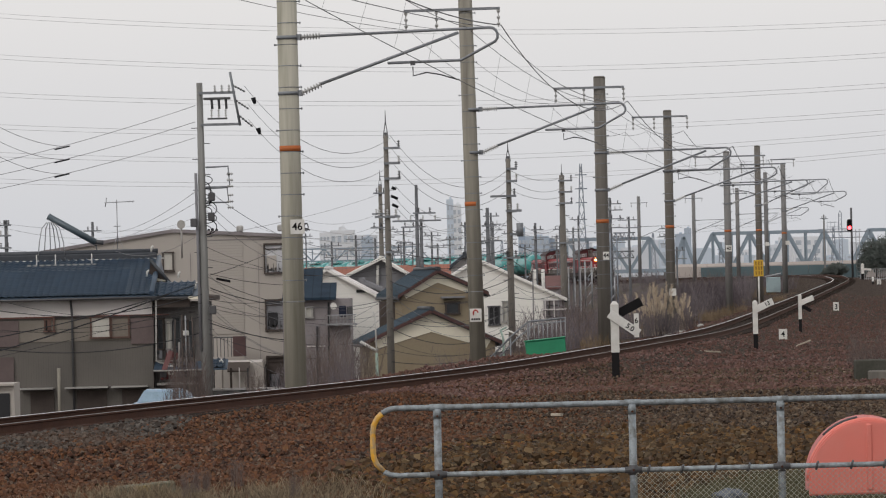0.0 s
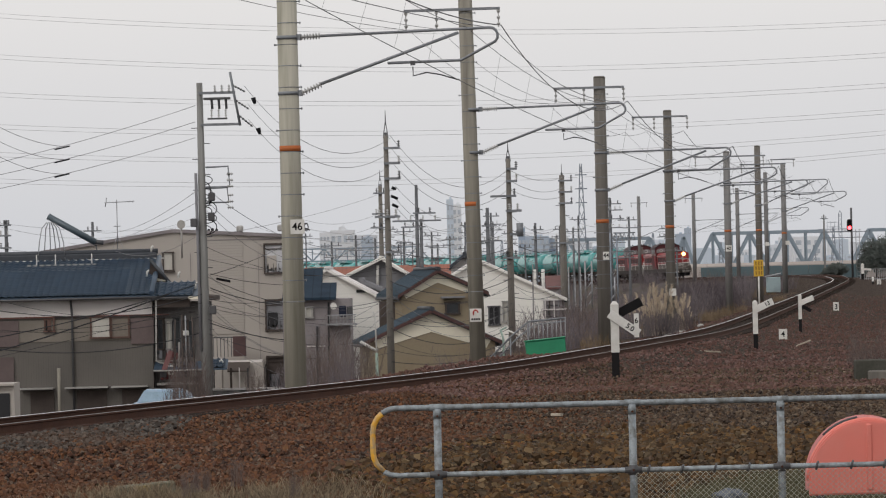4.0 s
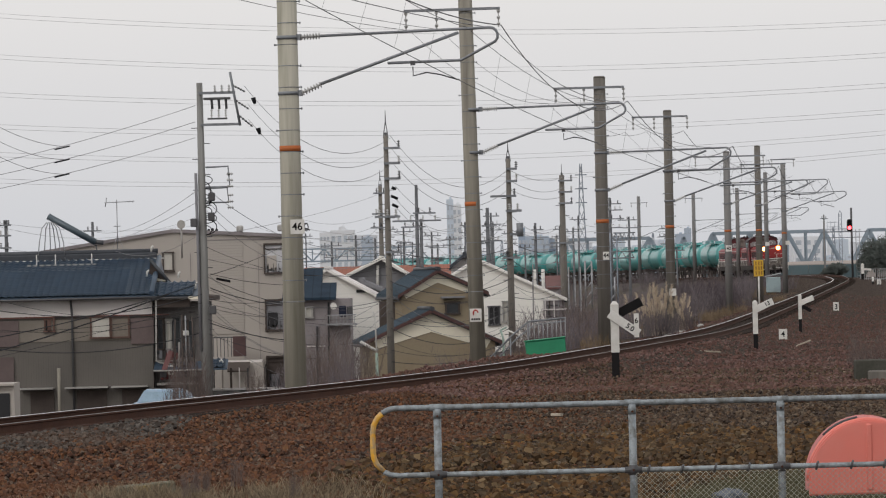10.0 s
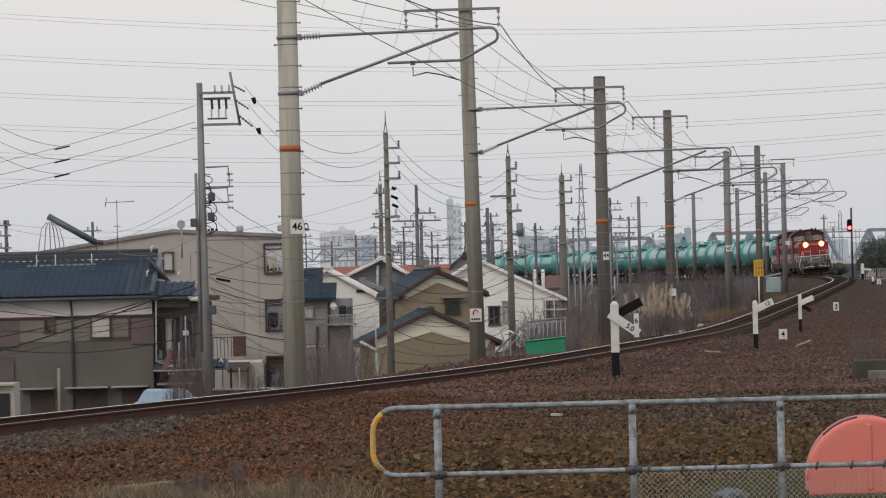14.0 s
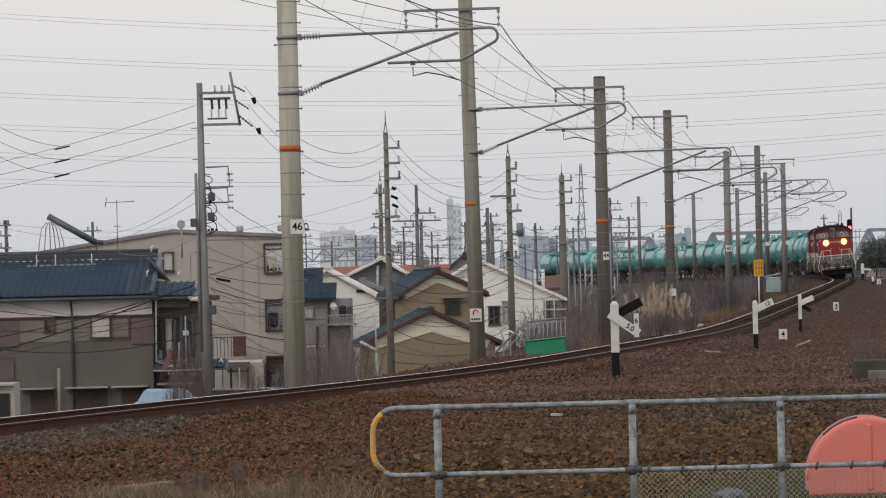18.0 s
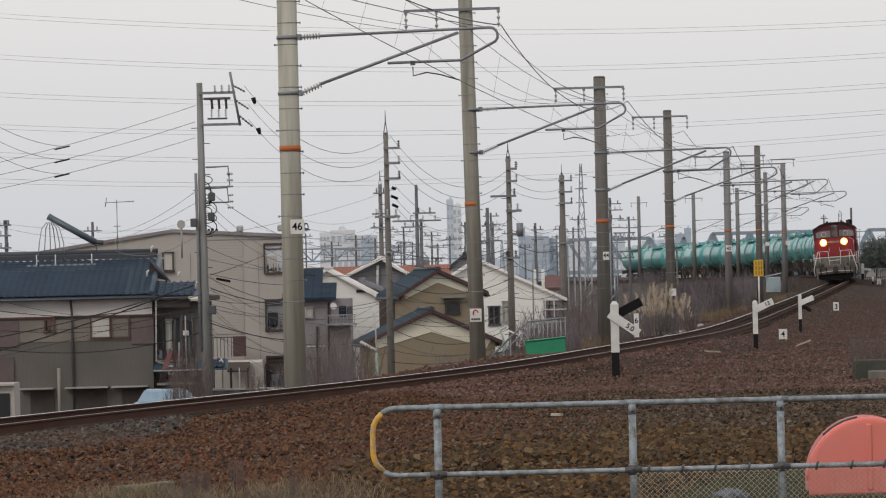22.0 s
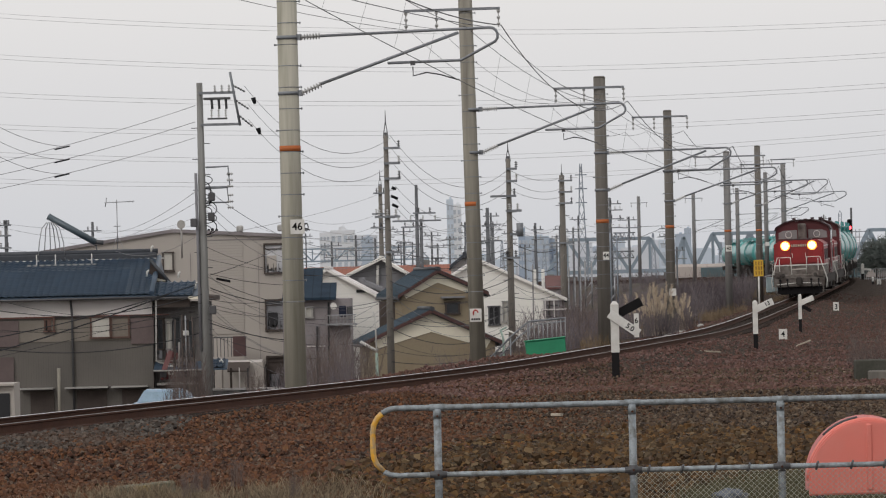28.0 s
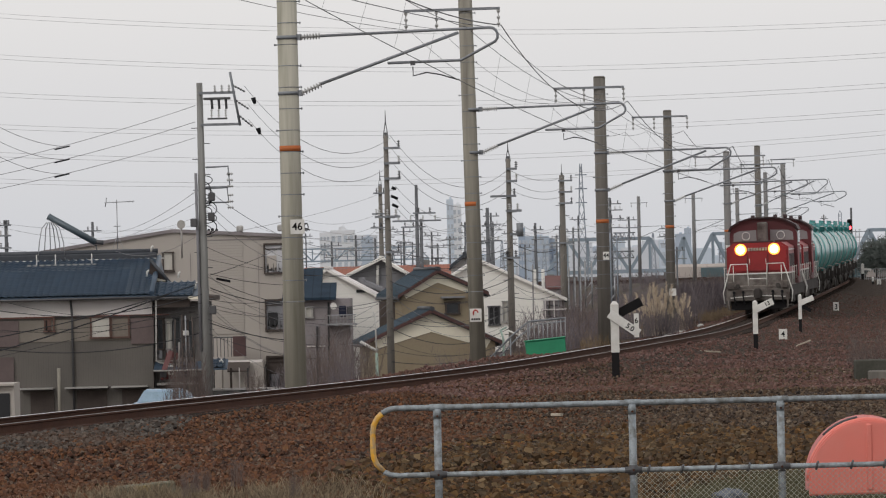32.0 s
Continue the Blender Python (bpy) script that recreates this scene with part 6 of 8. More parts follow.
big_left_pole()
S1 = [(0.5, 0.1, 0.55, 1), (1.1, 0.1, 0.55, 1), (1.7, 0.1, 0.55, 1), (3.2, 0.5, 0.5, 3), (4.6, 0.1, 0.45, 1)]
utility_pole((-2.15, 178.0, -4.9), 7.34, 0.135, POLE_DARK, S1, spike=1.0)
utility_pole((-3.56, 262.0, -4.9), 6.95, 0.16, POLE_DARK, [(0.4, 0.4, 0.4, 2), (1.6, 0.5, 0.5, 2), (2.4, 0.6, 0.6, 3)], spike=0.95)
utility_pole((-1.35, 240.0, -4.9), 6.55, 0.12, POLE_TOWN, [(1.5, 0.2, 1.0, 2), (1.9, 1.3, 1.3, 4)])
utility_pole((-1.37, 290.0, -4.9), 5.32, 0.14, POLE_TOWN, [(0.5, 1.3, 0.3, 3)])
utility_pole((2.72, 183.0, -4.9), 6.42, 0.142, POLE_DARK, [(0.4, 0.1, 0.35, 1), (0.9, 0.1, 0.35, 1), (1.5, 0.75, 0.3, 1), (2.1, 0.15, 0.5, 2), (4.0, 0.3, 0.4, 2)], transformer=(2.6, 0.55), spike=0.7)
utility_pole((6.39, 240.0, -4.9), 6.89, 0.2, POLE_DARK, [(0.3, 0.2, 0.55, 1), (0.9, 0.2, 0.55, 1), (1.5, 0.2, 0.55, 1), (3.6, 0.7, 0.5, 2)], spike=0.6)
utility_pole((3.00, 300.0, -4.9), 6.07, 0.17, POLE_TOWN, [(1.2, 0.4, 0.6, 2), (2.2, 0.9, 0.9, 4)])
utility_pole((6.77, 330.0, -4.9), 5.29, 0.13, POLE_TOWN, [(0.5, 0.3, 0.6, 2), (1.2, 0.3, 0.6, 2)])
utility_pole((13.37, 360.0, -3.0), 7.47, 0.16, POLE_TOWN, [(0.5, 0.2, 0.9, 2), (1.0, 0.2, 1.0, 3), (1.7, 0.2, 1.1, 2), (2.4, 0.8, 1.0, 3)])
utility_pole((-25.10, 260.0, -4.9), 5.49, 0.14, POLE_TOWN, [(0.3, 0.5, 0.3, 3), (0.9, 0.5, 0.3, 2), (1.6, 0.5, 0.3, 2)])
utility_pole((-23.22, 300.0, -4.9), 5.78, 0.13, POLE_TOWN, [(0.6, 0.6, 0.6, 2)])
for i, (px, top) in enumerate(((-9.85, 4.81), (-7.86, 5.40), (-6.23, 5.10), (-3.66, 6.13), (-1.06, 5.74),
                               (-0.52, 4.65), (5.00, 6.29), (6.84, 5.98), (13.40, 6.09), (14.19, 7.38))):
    utility_pole((px, 400.0 + 8 * i, -4.9), top, 0.13, POLE_TOWN, [(0.4, 0.9, 0.9, 3), (1.4, 0.7, 0.7, 3)], steps=False)

rngp = random.Random(13)
for k in range(26):
    yy = 380.0 + 160 * rngp.random()
    xx = (-245 + 660 * rngp.random()) * yy / 8000
    utility_pole((xx, yy, -4.9), 3.0 + 4.2 * rngp.random(), 0.08 + 0.05 * rngp.random(), POLE_TOWN, [(0.3, 0.5 + 0.6 * rngp.random(), 0.7, 3), (1.0, 0.6, 0.4 + 0.7 * rngp.random(), 2)], steps=False, label="thin far grey utility pole above the roofs")
# black cable ends on the town poles
for a, b in (((-1.96, 178.00, 5.29), (-1.79, 178.00, 5.22)), ((-2.00, 178.00, 4.96), (-1.73, 178.00, 4.84)), ((-1.96, 178.00, 4.62), (-1.72, 178.00, 4.51))):
    bm = bmesh.new()
    rod(bm, a, b, 0.06, 0.05, seg=8)
    tagged(part("cable_end", bm, BLACK), "black cable end on a town pole", "cable fitting", "black cable ends")
# service wires of the left pole, running off beyond the view
for (a, b, sag) in (((-15.97, 152.00, 5.74), (-8.65, 160.00, 8.02), 0.12), ((-15.98, 152.00, 5.34), (-8.67, 160.00, 7.44), 0.12), ((-15.99, 152.00, 4.89), (-8.68, 160.00, 6.88), 0.12)):
    wire("service_wire", [(a, b, sag)], 0.009, WIRE, "thin dark service wire on the utility pole")
for a, b in (((-15.91, 152.00, 7.89), (-12.81, 155.00, 6.53)), ((-15.93, 152.00, 7.39), (-12.83, 155.00, 6.08)), ((-15.94, 152.00, 6.86), (-12.84, 155.00, 5.58))):
    wire("tap_wire", [(a, b, 0.3)], 0.009, WIRE, "thin dark tap wire joining the service wire")
    d = Vector(b)
    bm = bmesh.new()
    rod(bm, d + Vector((-0.42, 0, -0.09)), d + Vector((0.1, 0, 0.02)), 0.024, seg=6)
    tagged(part("wire_splice", bm, BLACK), "black splice sleeve on a wire", "cable fitting", "wire splices")
# three conductors from the switch to the town poles
for (a, b, sag) in (((-6.90, 160.00, 8.68), (-1.98, 178.00, 7.23), 1.35), ((-6.79, 160.00, 8.04), (-2.00, 178.00, 6.67), 1.3), ((-6.77, 160.00, 7.48), (-2.01, 178.00, 6.14), 1.3),
                    ((-1.98, 178.00, 7.34), (2.73, 183.00, 6.00), 1.3), ((-1.95, 178.00, 6.85), (2.72, 183.00, 5.59), 1.3), ((-1.92, 178.00, 6.27), (2.71, 183.00, 5.20), 1.2),
                    ((2.73, 183.00, 6.00), (6.57, 240.00, 6.83), 0.35), ((2.72, 183.00, 5.59), (6.56, 240.00, 6.29), 0.4), ((2.71, 183.00, 5.20), (6.55, 240.00, 5.81), 0.3)):
    wire("conductor", [(a, b, sag)], 0.010, WIRE, "sagging dark distribution conductor between poles", group="distribution conductors")
for a, b in (((-6.59, 160.00, 8.15), (-6.49, 160.00, 8.15)), ((-6.44, 160.00, 7.07), (-6.42, 160.00, 6.91))):
    bm = bmesh.new()
    rod(bm, Vector(a) + Vector((0, 0, 0.1)), Vector(a) + Vector((0.06, 0, -0.12)), 0.09, 0.05, seg=8)
    tagged(part("wire_clamp", bm, BLACK), "black clamp hanging on a conductor", "cable fitting")
# black raised a little: haze over dark parts is put into the colour
CABLE = mat("haze_lifted_black_cable", (0.05, 0.05, 0.054), 0.85)
# low service cables over the roofs
for a, b, sag, r in (((-15.53, 150.00, -0.52), (-9.59, 158.00, 1.39), 0.1, 0.020), ((-15.52, 150.00, 0.00), (-8.75, 159.00, 1.67), 0.15, 0.016), ((-15.73, 152.00, -0.19), (-8.55, 160.00, -0.00), 0.45, 0.014), ((-15.70, 152.00, 1.10), (-10.11, 158.00, 0.70), 0.2, 0.012)):
    wire("drop_cable", [(a, b, sag)], r * 1.1, CABLE, "thick black drop cable in front of the tiled house", group="drop cables")
for a, b, sag, r in (((-15.69, 152.00, 1.57), (-8.77, 159.00, 0.81), 0.5, 0.008), ((-15.72, 152.00, 0.43), (-8.50, 160.00, 0.56), 0.35, 0.010), ((-15.54, 150.00, -0.67), (-8.48, 160.00, 1.06), 0.1, 0.009), ((-15.72, 152.00, 0.28), (-8.83, 160.00, 0.73), 0.2, 0.010), ((-13.40, 155.00, 0.69), (-8.48, 160.00, 1.36), 0.2, 0.018),
                     ((-8.27, 160.00, 1.55), (-6.26, 178.00, 0.77), 0.12, 0.018), ((-8.26, 160.00, 2.05), (-5.91, 178.00, 1.54), 0.1, 0.012), ((-8.30, 160.00, 0.31), (-5.96, 178.00, -0.64), 0.12, 0.02), ((-8.29, 160.00, 0.85), (-5.94, 178.00, 0.31), 0.15, 0.010), ((-8.26, 160.00, 2.01), (-6.89, 200.00, 3.32), 0.1, 0.012), ((-8.28, 160.00, 1.15), (-6.14, 178.00, 1.10), 0.2, 0.010)):
    wire("drop_cable", [(a, b, sag)], r * 0.85, CABLE, "black drop cable slung from the utility pole", group="drop cables")
bm = bmesh.new()
rod(bm, (-8.07, 161.00, 1.87), (-7.68, 162.00, 1.77), 0.045, seg=8)
tagged(part("cable_closure", bm, BLACK), "black cable closure on a slung cable", "cable fitting")
LOW = [
       ((-8.42, 160.00, 5.16), (-2.08, 178.00, 3.11), 1.0), ((-8.43, 160.00, 4.76), (-2.10, 178.00, 2.67), 1.4), ((-8.40, 160.00, 4.36), (-2.06, 178.00, 4.23), 2.0), ((-8.46, 160.00, 2.16), (-2.13, 178.00, 1.11), 1.6),
       ((-8.47, 160.00, 1.76), (-2.14, 178.00, 0.78), 1.6), ((-8.48, 160.00, 1.16), (-2.15, 178.00, 0.56), 2.0), ((-8.50, 160.00, 0.36), (-2.18, 178.00, -0.67), 1.8), ((-8.49, 160.00, 0.96), (-3.52, 190.00, -1.05), 1.2),
       ((-2.08, 178.00, 3.11), (2.77, 183.00, 2.80), 1.0), ((-2.10, 178.00, 2.56), (2.75, 183.00, 2.11), 1.2), ((-2.13, 178.00, 1.11), (2.71, 183.00, 0.40), 1.0), ((-2.10, 178.00, 0.67), (2.69, 183.00, -0.18), 0.9),
       ((2.77, 183.00, 2.80), (6.47, 240.00, 2.69), 0.6), ((2.73, 183.00, 1.43), (6.43, 240.00, 1.19), 0.8), ((2.71, 183.00, 0.51), (6.41, 240.00, -0.01), 0.7), ((2.70, 183.00, 0.05), (6.38, 240.00, -0.91), 0.6),
       ((-3.72, 262.00, 6.46), (-8.47, 160.00, 3.36), 0.2), ((-1.17, 240.00, 4.38), (-3.77, 262.00, 4.66), 0.5), ((-1.17, 240.00, 4.38), (2.66, 183.00, 3.26), 1.4), ((-1.16, 240.00, 4.83), (2.80, 183.00, 4.17), 1.6),
       ((-3.75, 262.00, 5.32), (-9.10, 300.00, 5.55), 0.4), ((-3.77, 262.00, 4.66), (-12.48, 300.00, 5.26), 0.8), ((-3.78, 262.00, 4.01), (-16.13, 320.00, 4.74), 1.2), ((-1.81, 178.00, 5.33), (1.37, 230.00, 5.02), 0.8),
       ((-1.82, 178.00, 4.84), (1.35, 230.00, 4.36), 0.8), ((-1.83, 178.00, 4.53), (1.34, 230.00, 3.93), 0.8), ((6.52, 240.00, 4.79), (13.82, 360.00, 5.66), 0.6), ((6.50, 240.00, 3.89), (13.81, 360.00, 5.21), 0.6),
       ((-25.44, 260.00, 5.33), (-16.42, 300.00, 5.35), 0.4), ((-25.44, 260.00, 5.11), (-16.41, 300.00, 5.91), 1.0), ((-25.47, 260.00, 3.87), (-16.44, 300.00, 4.41), 0.6), ((-23.18, 300.00, 5.14), (-9.00, 165.00, 5.06), 0.6), ((-24.88, 300.00, 4.43), (-9.01, 165.00, 4.65), 0.6), ((-14.91, 206.00, 3.22), (-8.77, 160.00, 3.36), 0.4)]
for a, b, sag in LOW:
    wire("service_cable", [(a, b, sag)], 0.007 + 0.004 * random.random(), WIRE, "dark slack service cable over the roofs", group="service cables over the roofs")
SLACK = mat("weathered_dark_cable", (0.085, 0.085, 0.092), 0.85)
rngw = random.Random(21)
for (xa, ya, za, zb0), (xb, yb, zc0, zd), count in (((-8.35, 159.7, -0.1, 2.9), (-2.12, 177.8, -1.3, 2.4), 7), ((-2.12, 177.8, -1.6, 3.6), (2.76, 182.8, -1.4, 3.8), 14), ((2.76, 182.8, -1.0, 4.0), (6.45, 239.8, -0.6, 4.2), 10), ((-2.12, 177.8, -1.0, 2.5), (-8.0, 229.0, -1.0, 3.2), 3)):
    for k in range(count):
        u = k / (count - 1)
        a = (xa, ya, za + (zb0 - za) * u + 0.2 * rngw.random())
        b = (xb, yb, zc0 + (zd - zc0) * u + 0.5 * (rngw.random() - 0.5))
        wire("service_cable", [(a, b, 0.25 + 0.45 * rngw.random())], 0.007 + 0.008 * rngw.random() ** 2, SLACK, "dark slack service cable over the roofs", group="service cables over the roofs")
FARW = [((-12.76, 420.00, 6.20), (3.07, 430.00, 6.44), 0.9), ((-12.78, 420.00, 5.41), (3.04, 430.00, 5.37), 0.9), ((-12.80, 420.00, 4.52), (3.02, 430.00, 4.46), 0.5), ((-11.76, 420.00, 4.13), (10.53, 430.00, 3.84), 0.5),
        ((3.07, 430.00, 6.44), (17.03, 430.00, 5.83), 0.9), ((3.04, 430.00, 5.37), (17.01, 430.00, 4.76), 0.9), ((-4.34, 420.00, 6.78), (10.58, 430.00, 5.72), 1.2)]
for a, b, sag in FARW:
    wire("far_cable", [(a, b, sag)], 0.022, FARPALE, "thin far cable above the town", group="far cables above the town")


# ---- overhead line of the railway ----
def overhead():
    end = [Vector((-1.26, 76.00, 6.92))] + [on_line(p[0], p[1] + p[7] + 0.1, p[5] + 0.1) for p in POLES]
    msg = [Vector((-2.3, 78.00, 8.2))] + [on_line(p[0], p[1] + p[7] * 0.86, p[5] + 0.08) for p in POLES]
    con = [Vector((-2.66, 78.00, 6.91))] + [on_line(p[0], p[1] + p[7] * 0.82, p[6] + 0.15) for p in POLES]
    for k in range(len(msg) - 1):
        if (msg[k + 1] - msg[k]).length > 110:
            continue
        wire("feeder_wire", [(end[k], end[k + 1], 0.8 if k else 0.15)], 0.012, WIRE, "dark feeder wire along the arm ends", group="feeder wires along the poles")
        wire("messenger_wire", [(msg[k], msg[k + 1], 0.3)], 0.008, WIRE, "messenger wire above the contact wire", group="overhead line")
        wire("contact_wire", [(con[k], con[k + 1], 0.03)], 0.009, WIRE, "contact wire over the track", group="overhead line")
        root = empty("dropper_set", Matrix(), "thin droppers between messenger and contact wire", "cable", "overhead line")
        for i in range(1, 5):
            t = i / 5
            a, b = con[k].lerp(con[k + 1], t), msg[k].lerp(msg[k + 1], t)
            b.z -= 1.2 * t * (1 - t)
            bm = bmesh.new()
            rod(bm, a, b, 0.003, seg=4)
            part("dropper", bm, WIRE, root)
    # feeders on the cross arms
    for dx in (-1.6, -0.8, 0.62):
        pts = [on_line(60, -3.4 + dx, 8.8)]
        for y, side, top, *_ in POLES[1:7]:
            pts.append(on_line(y, side + dx, min(top - 0.75, 8.4)))
        for a, b in zip(pts, pts[1:]):
            wire("feeder_wire", [(a, b, 0.5)], 0.007 if dx < 0.6 else 0.011, WIRE, "feeder wire hung from the cross arms", group="feeder wires along the poles")


overhead()


# ---- high-voltage lines across the sky ----
def sky_lines():
    rows = [((-53.71, 420.00, 28.15), (59.12, 420.00, 24.87), 2.2), ((-53.81, 420.00, 24.27), (59.05, 420.00, 22.14), 2.4), ((-53.90, 420.00, 20.60), (58.98, 420.00, 19.41), 2.3),
            ((-53.97, 420.00, 17.55), (58.93, 420.00, 17.05), 2.3), ((-54.03, 420.00, 14.98), (58.89, 420.00, 15.42), 2.6), ((-54.10, 420.00, 12.41), (58.85, 420.00, 13.85), 2.6)]
    for a, b, sag in rows:
        for dz in (0.0, -0.4):
            wire("power_line", [(Vector(a) + Vector((0, 0, dz)), Vector(b) + Vector((0, 0, dz)), sag)], 0.016, FARPALE, "thin high-voltage conductor high across the sky", group="high-voltage conductors")


sky_lines()


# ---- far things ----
# distance haze is mixed into these colours: pale, bluish, little contrast
BRIDGE = mat("hazed_blue_grey_bridge_paint", (0.26, 0.32, 0.375), 0.6, vary=0.08, stain=0.05)
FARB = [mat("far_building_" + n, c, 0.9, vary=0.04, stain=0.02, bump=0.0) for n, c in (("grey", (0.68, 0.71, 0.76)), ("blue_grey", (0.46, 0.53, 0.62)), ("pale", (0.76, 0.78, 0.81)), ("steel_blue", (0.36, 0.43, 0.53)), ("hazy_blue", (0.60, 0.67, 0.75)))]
HAZE_STEEL = mat("hazed_blue_grey_steel", (0.30, 0.335, 0.385), 0.7)
FARWIN = mat("hazed_window_band", (0.50, 0.55, 0.61), 0.5, bump=0.0)


def beam(bm, a, b, t):
    a, b = Vector(a), Vector(b)
    d = b - a
    m = Matrix.Translation((a + b) / 2) @ d.to_track_quat("Z", "Y").to_matrix().to_4x4() @ Matrix.Diagonal((t, t, d.length, 1))
    bmesh.ops.create_cube(bm, size=1, matrix=m)


def truss(x0, x1, y, low, high, panels, t=0.85, slant=True):
    root = empty("truss_bridge", Matrix.Translation((0, 0, 0)), "pale blue-grey steel truss span of the river bridge", "bridge", "spans of the river bridge")
    for plane, dy in (("truss_frame", 0.0), ("truss_frame", 7.0)):
        w = (x1 - x0) / panels
        bm = bmesh.new()
        beam(bm, (x0, y + dy, low), (x1, y + dy, low), t * 1.5)
        part("lower_chord", bm, BRIDGE, root)
        if panels > 2:
            bm = bmesh.new()
            beam(bm, (x0 + w, y + dy, high), (x1 - w, y + dy, high), t * 1.3)
            part("upper_chord", bm, BRIDGE, root)
        for k in range(panels):
            a, b = x0 + k * w, x0 + (k + 1) * w
            bm = bmesh.new()
            if k % 2 == 0:
                beam(bm, (a, y + dy, low), (b, y + dy, high), t)
            else:
                beam(bm, (a, y + dy, high), (b, y + dy, low), t)
            part("diagonal", bm, BRIDGE, root)
            if 0 < k:
                bm = bmesh.new()
                beam(bm, (a, y + dy, low), (a, y + dy, high), t * 0.6)
                part("vertical", bm, BRIDGE, root)
    for k in range(1, panels):
        bm = bmesh.new()
        xx = x0 + (x1 - x0) * k / panels
        beam(bm, (xx, y, high), (xx, y + 7, high), t * 0.6)
        part("cross_beam", bm, BRIDGE, root)
    for xx in (x0 + 1, x1 - 1):
        bm = bmesh.new()
        box(bm, xx, y + 3.5, -6, 2.2, 9, low + 6 - 0.4)
        part("pier", bm, POLE_GREY, root)


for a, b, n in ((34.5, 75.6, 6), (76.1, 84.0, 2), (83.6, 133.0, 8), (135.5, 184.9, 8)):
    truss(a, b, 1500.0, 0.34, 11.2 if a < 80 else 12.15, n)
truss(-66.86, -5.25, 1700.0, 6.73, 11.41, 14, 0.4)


def tower(x, y, z0, z1, wide, label="far steel lattice transmission tower", arms=3, thick=0.2):
    root = empty("lattice_tower", Matrix.Translation((x, y, z0)), label, "tower", "far lattice towers")
    h = z1 - z0
    bm = bmesh.new()
    n = 9
    for k in range(n):
        a, b = k / n, (k + 1) / n
        wa, wb = wide * (1 - 0.85 * a) / 2, wide * (1 - 0.85 * b) / 2
        for sx, sy in ((1, 1), (-1, 1), (-1, -1), (1, -1)):
            beam(bm, (sx * wa, sy * wa, h * a), (sx * wb, sy * wb, h * b), thick)
        for s in (1, -1):
            beam(bm, (-s * wa, -wa, h * a), (s * wb, -wb, h * b), thick * 0.6)
            beam(bm, (-s * wa, wa, h * a), (s * wb, wb, h * b), thick * 0.6)
    part("lattice", bm, HAZE_STEEL, root)
    for k in range(arms):
        bm = bmesh.new()
        zz = h * (0.72 + 0.1 * k)
        beam(bm, (-wide * 0.5, 0, zz), (wide * 0.5, 0, zz), 0.2)
        part("arm", bm, HAZE_STEEL, root)


tower(27.78, 900.0, -5, 22.64, 2.3, thick=0.13)


def line_mast():
    """Slim parallel lattice mast with a maintenance gantry, beyond the bend."""
    root = empty("lattice_mast", Matrix.Translation((52.8, 600.0, -5.0)), "slim grey lattice mast with a short gantry", "mast")
    h, w = 13.7, 0.2
    for sx, sy in ((1, 1), (-1, 1), (-1, -1), (1, -1)):
        bm = bmesh.new()
        beam(bm, (sx * w, sy * w, 0), (sx * w, sy * w, h - 0.4), 0.06)
        beam(bm, (sx * w, sy * w, h - 0.4), (0, 0, h), 0.05)
        part("leg", bm, HAZE_STEEL, root)
    n = 24
    for k in range(n):
        bm = bmesh.new()
        za, zb = (h - 0.4) * k / n, (h - 0.4) * (k + 1) / n
        s = 1 if k % 2 else -1
        beam(bm, (-s * w, -w, za), (s * w, -w, zb), 0.035)
        beam(bm, (s * w, w, za), (-s * w, w, zb), 0.035)
        part("brace", bm, HAZE_STEEL, root)
    bm = bmesh.new()
    for zz in (10.95, 11.25):
        beam(bm, (-2.9, 0, zz), (1.2, 0, zz), 0.1)
    for k in range(9):
        beam(bm, (-2.9 + 0.5 * k, 0, 10.95), (-2.65 + 0.5 * k, 0, 11.25), 0.05)
    part("gantry_beam", bm, HAZE_STEEL, root)
    for zz in (11.55, 12.15):
        bm = bmesh.new()
        beam(bm, (-1.75, 0, zz), (-0.2, 0, zz), 0.05)
        part("gantry_rail", bm, HAZE_STEEL, root)
    for k in range(4):
        bm = bmesh.new()
        beam(bm, (-1.75 + 0.5 * k, 0, 11.2), (-1.75 + 0.5 * k, 0, 12.35), 0.05)
        part("gantry_post", bm, HAZE_STEEL, root)


line_mast()
utility_pole((47.26, 560.0, -5.0), 7.79, 0.14, POLE_GREY, [(0.5, 0.5, 0.5, 2), (2.2, 0.3, 5.4, 3), (2.9, 0.3, 5.4, 0)], steps=False)


def far_building(x0, x1, top, y, m, floors=0, bays=0):
    root = empty("far_building", Matrix.Translation(((x0 + x1) / 2, y, -5)), "far multi-storey city building, haze painted into its colour", "building", "far buildings of the city")
    wd, h = x1 - x0, top + 5
    bm = bmesh.new()
    box(bm, 0, wd / 2, 0, wd, wd, h)
    body = part("wall", bm, m, root)
    for k in range(floors):
        z = h * (0.25 + 0.7 * (k + 0.3) / floors)
        if bays:
            for i in range(bays):
                bm = bmesh.new()
                box(bm, -wd / 2 + wd * (i + 0.5) / bays, -0.1, z, wd / bays * 0.6, 0.25, h * 0.7 / floors * 0.5)
                part("window", bm, FARWIN, root)
    bm = bmesh.new()
    box(bm, wd * 0.1, wd / 2, h, wd * 0.3, wd * 0.3, h * 0.03)
    part("roof_house", bm, m, root)


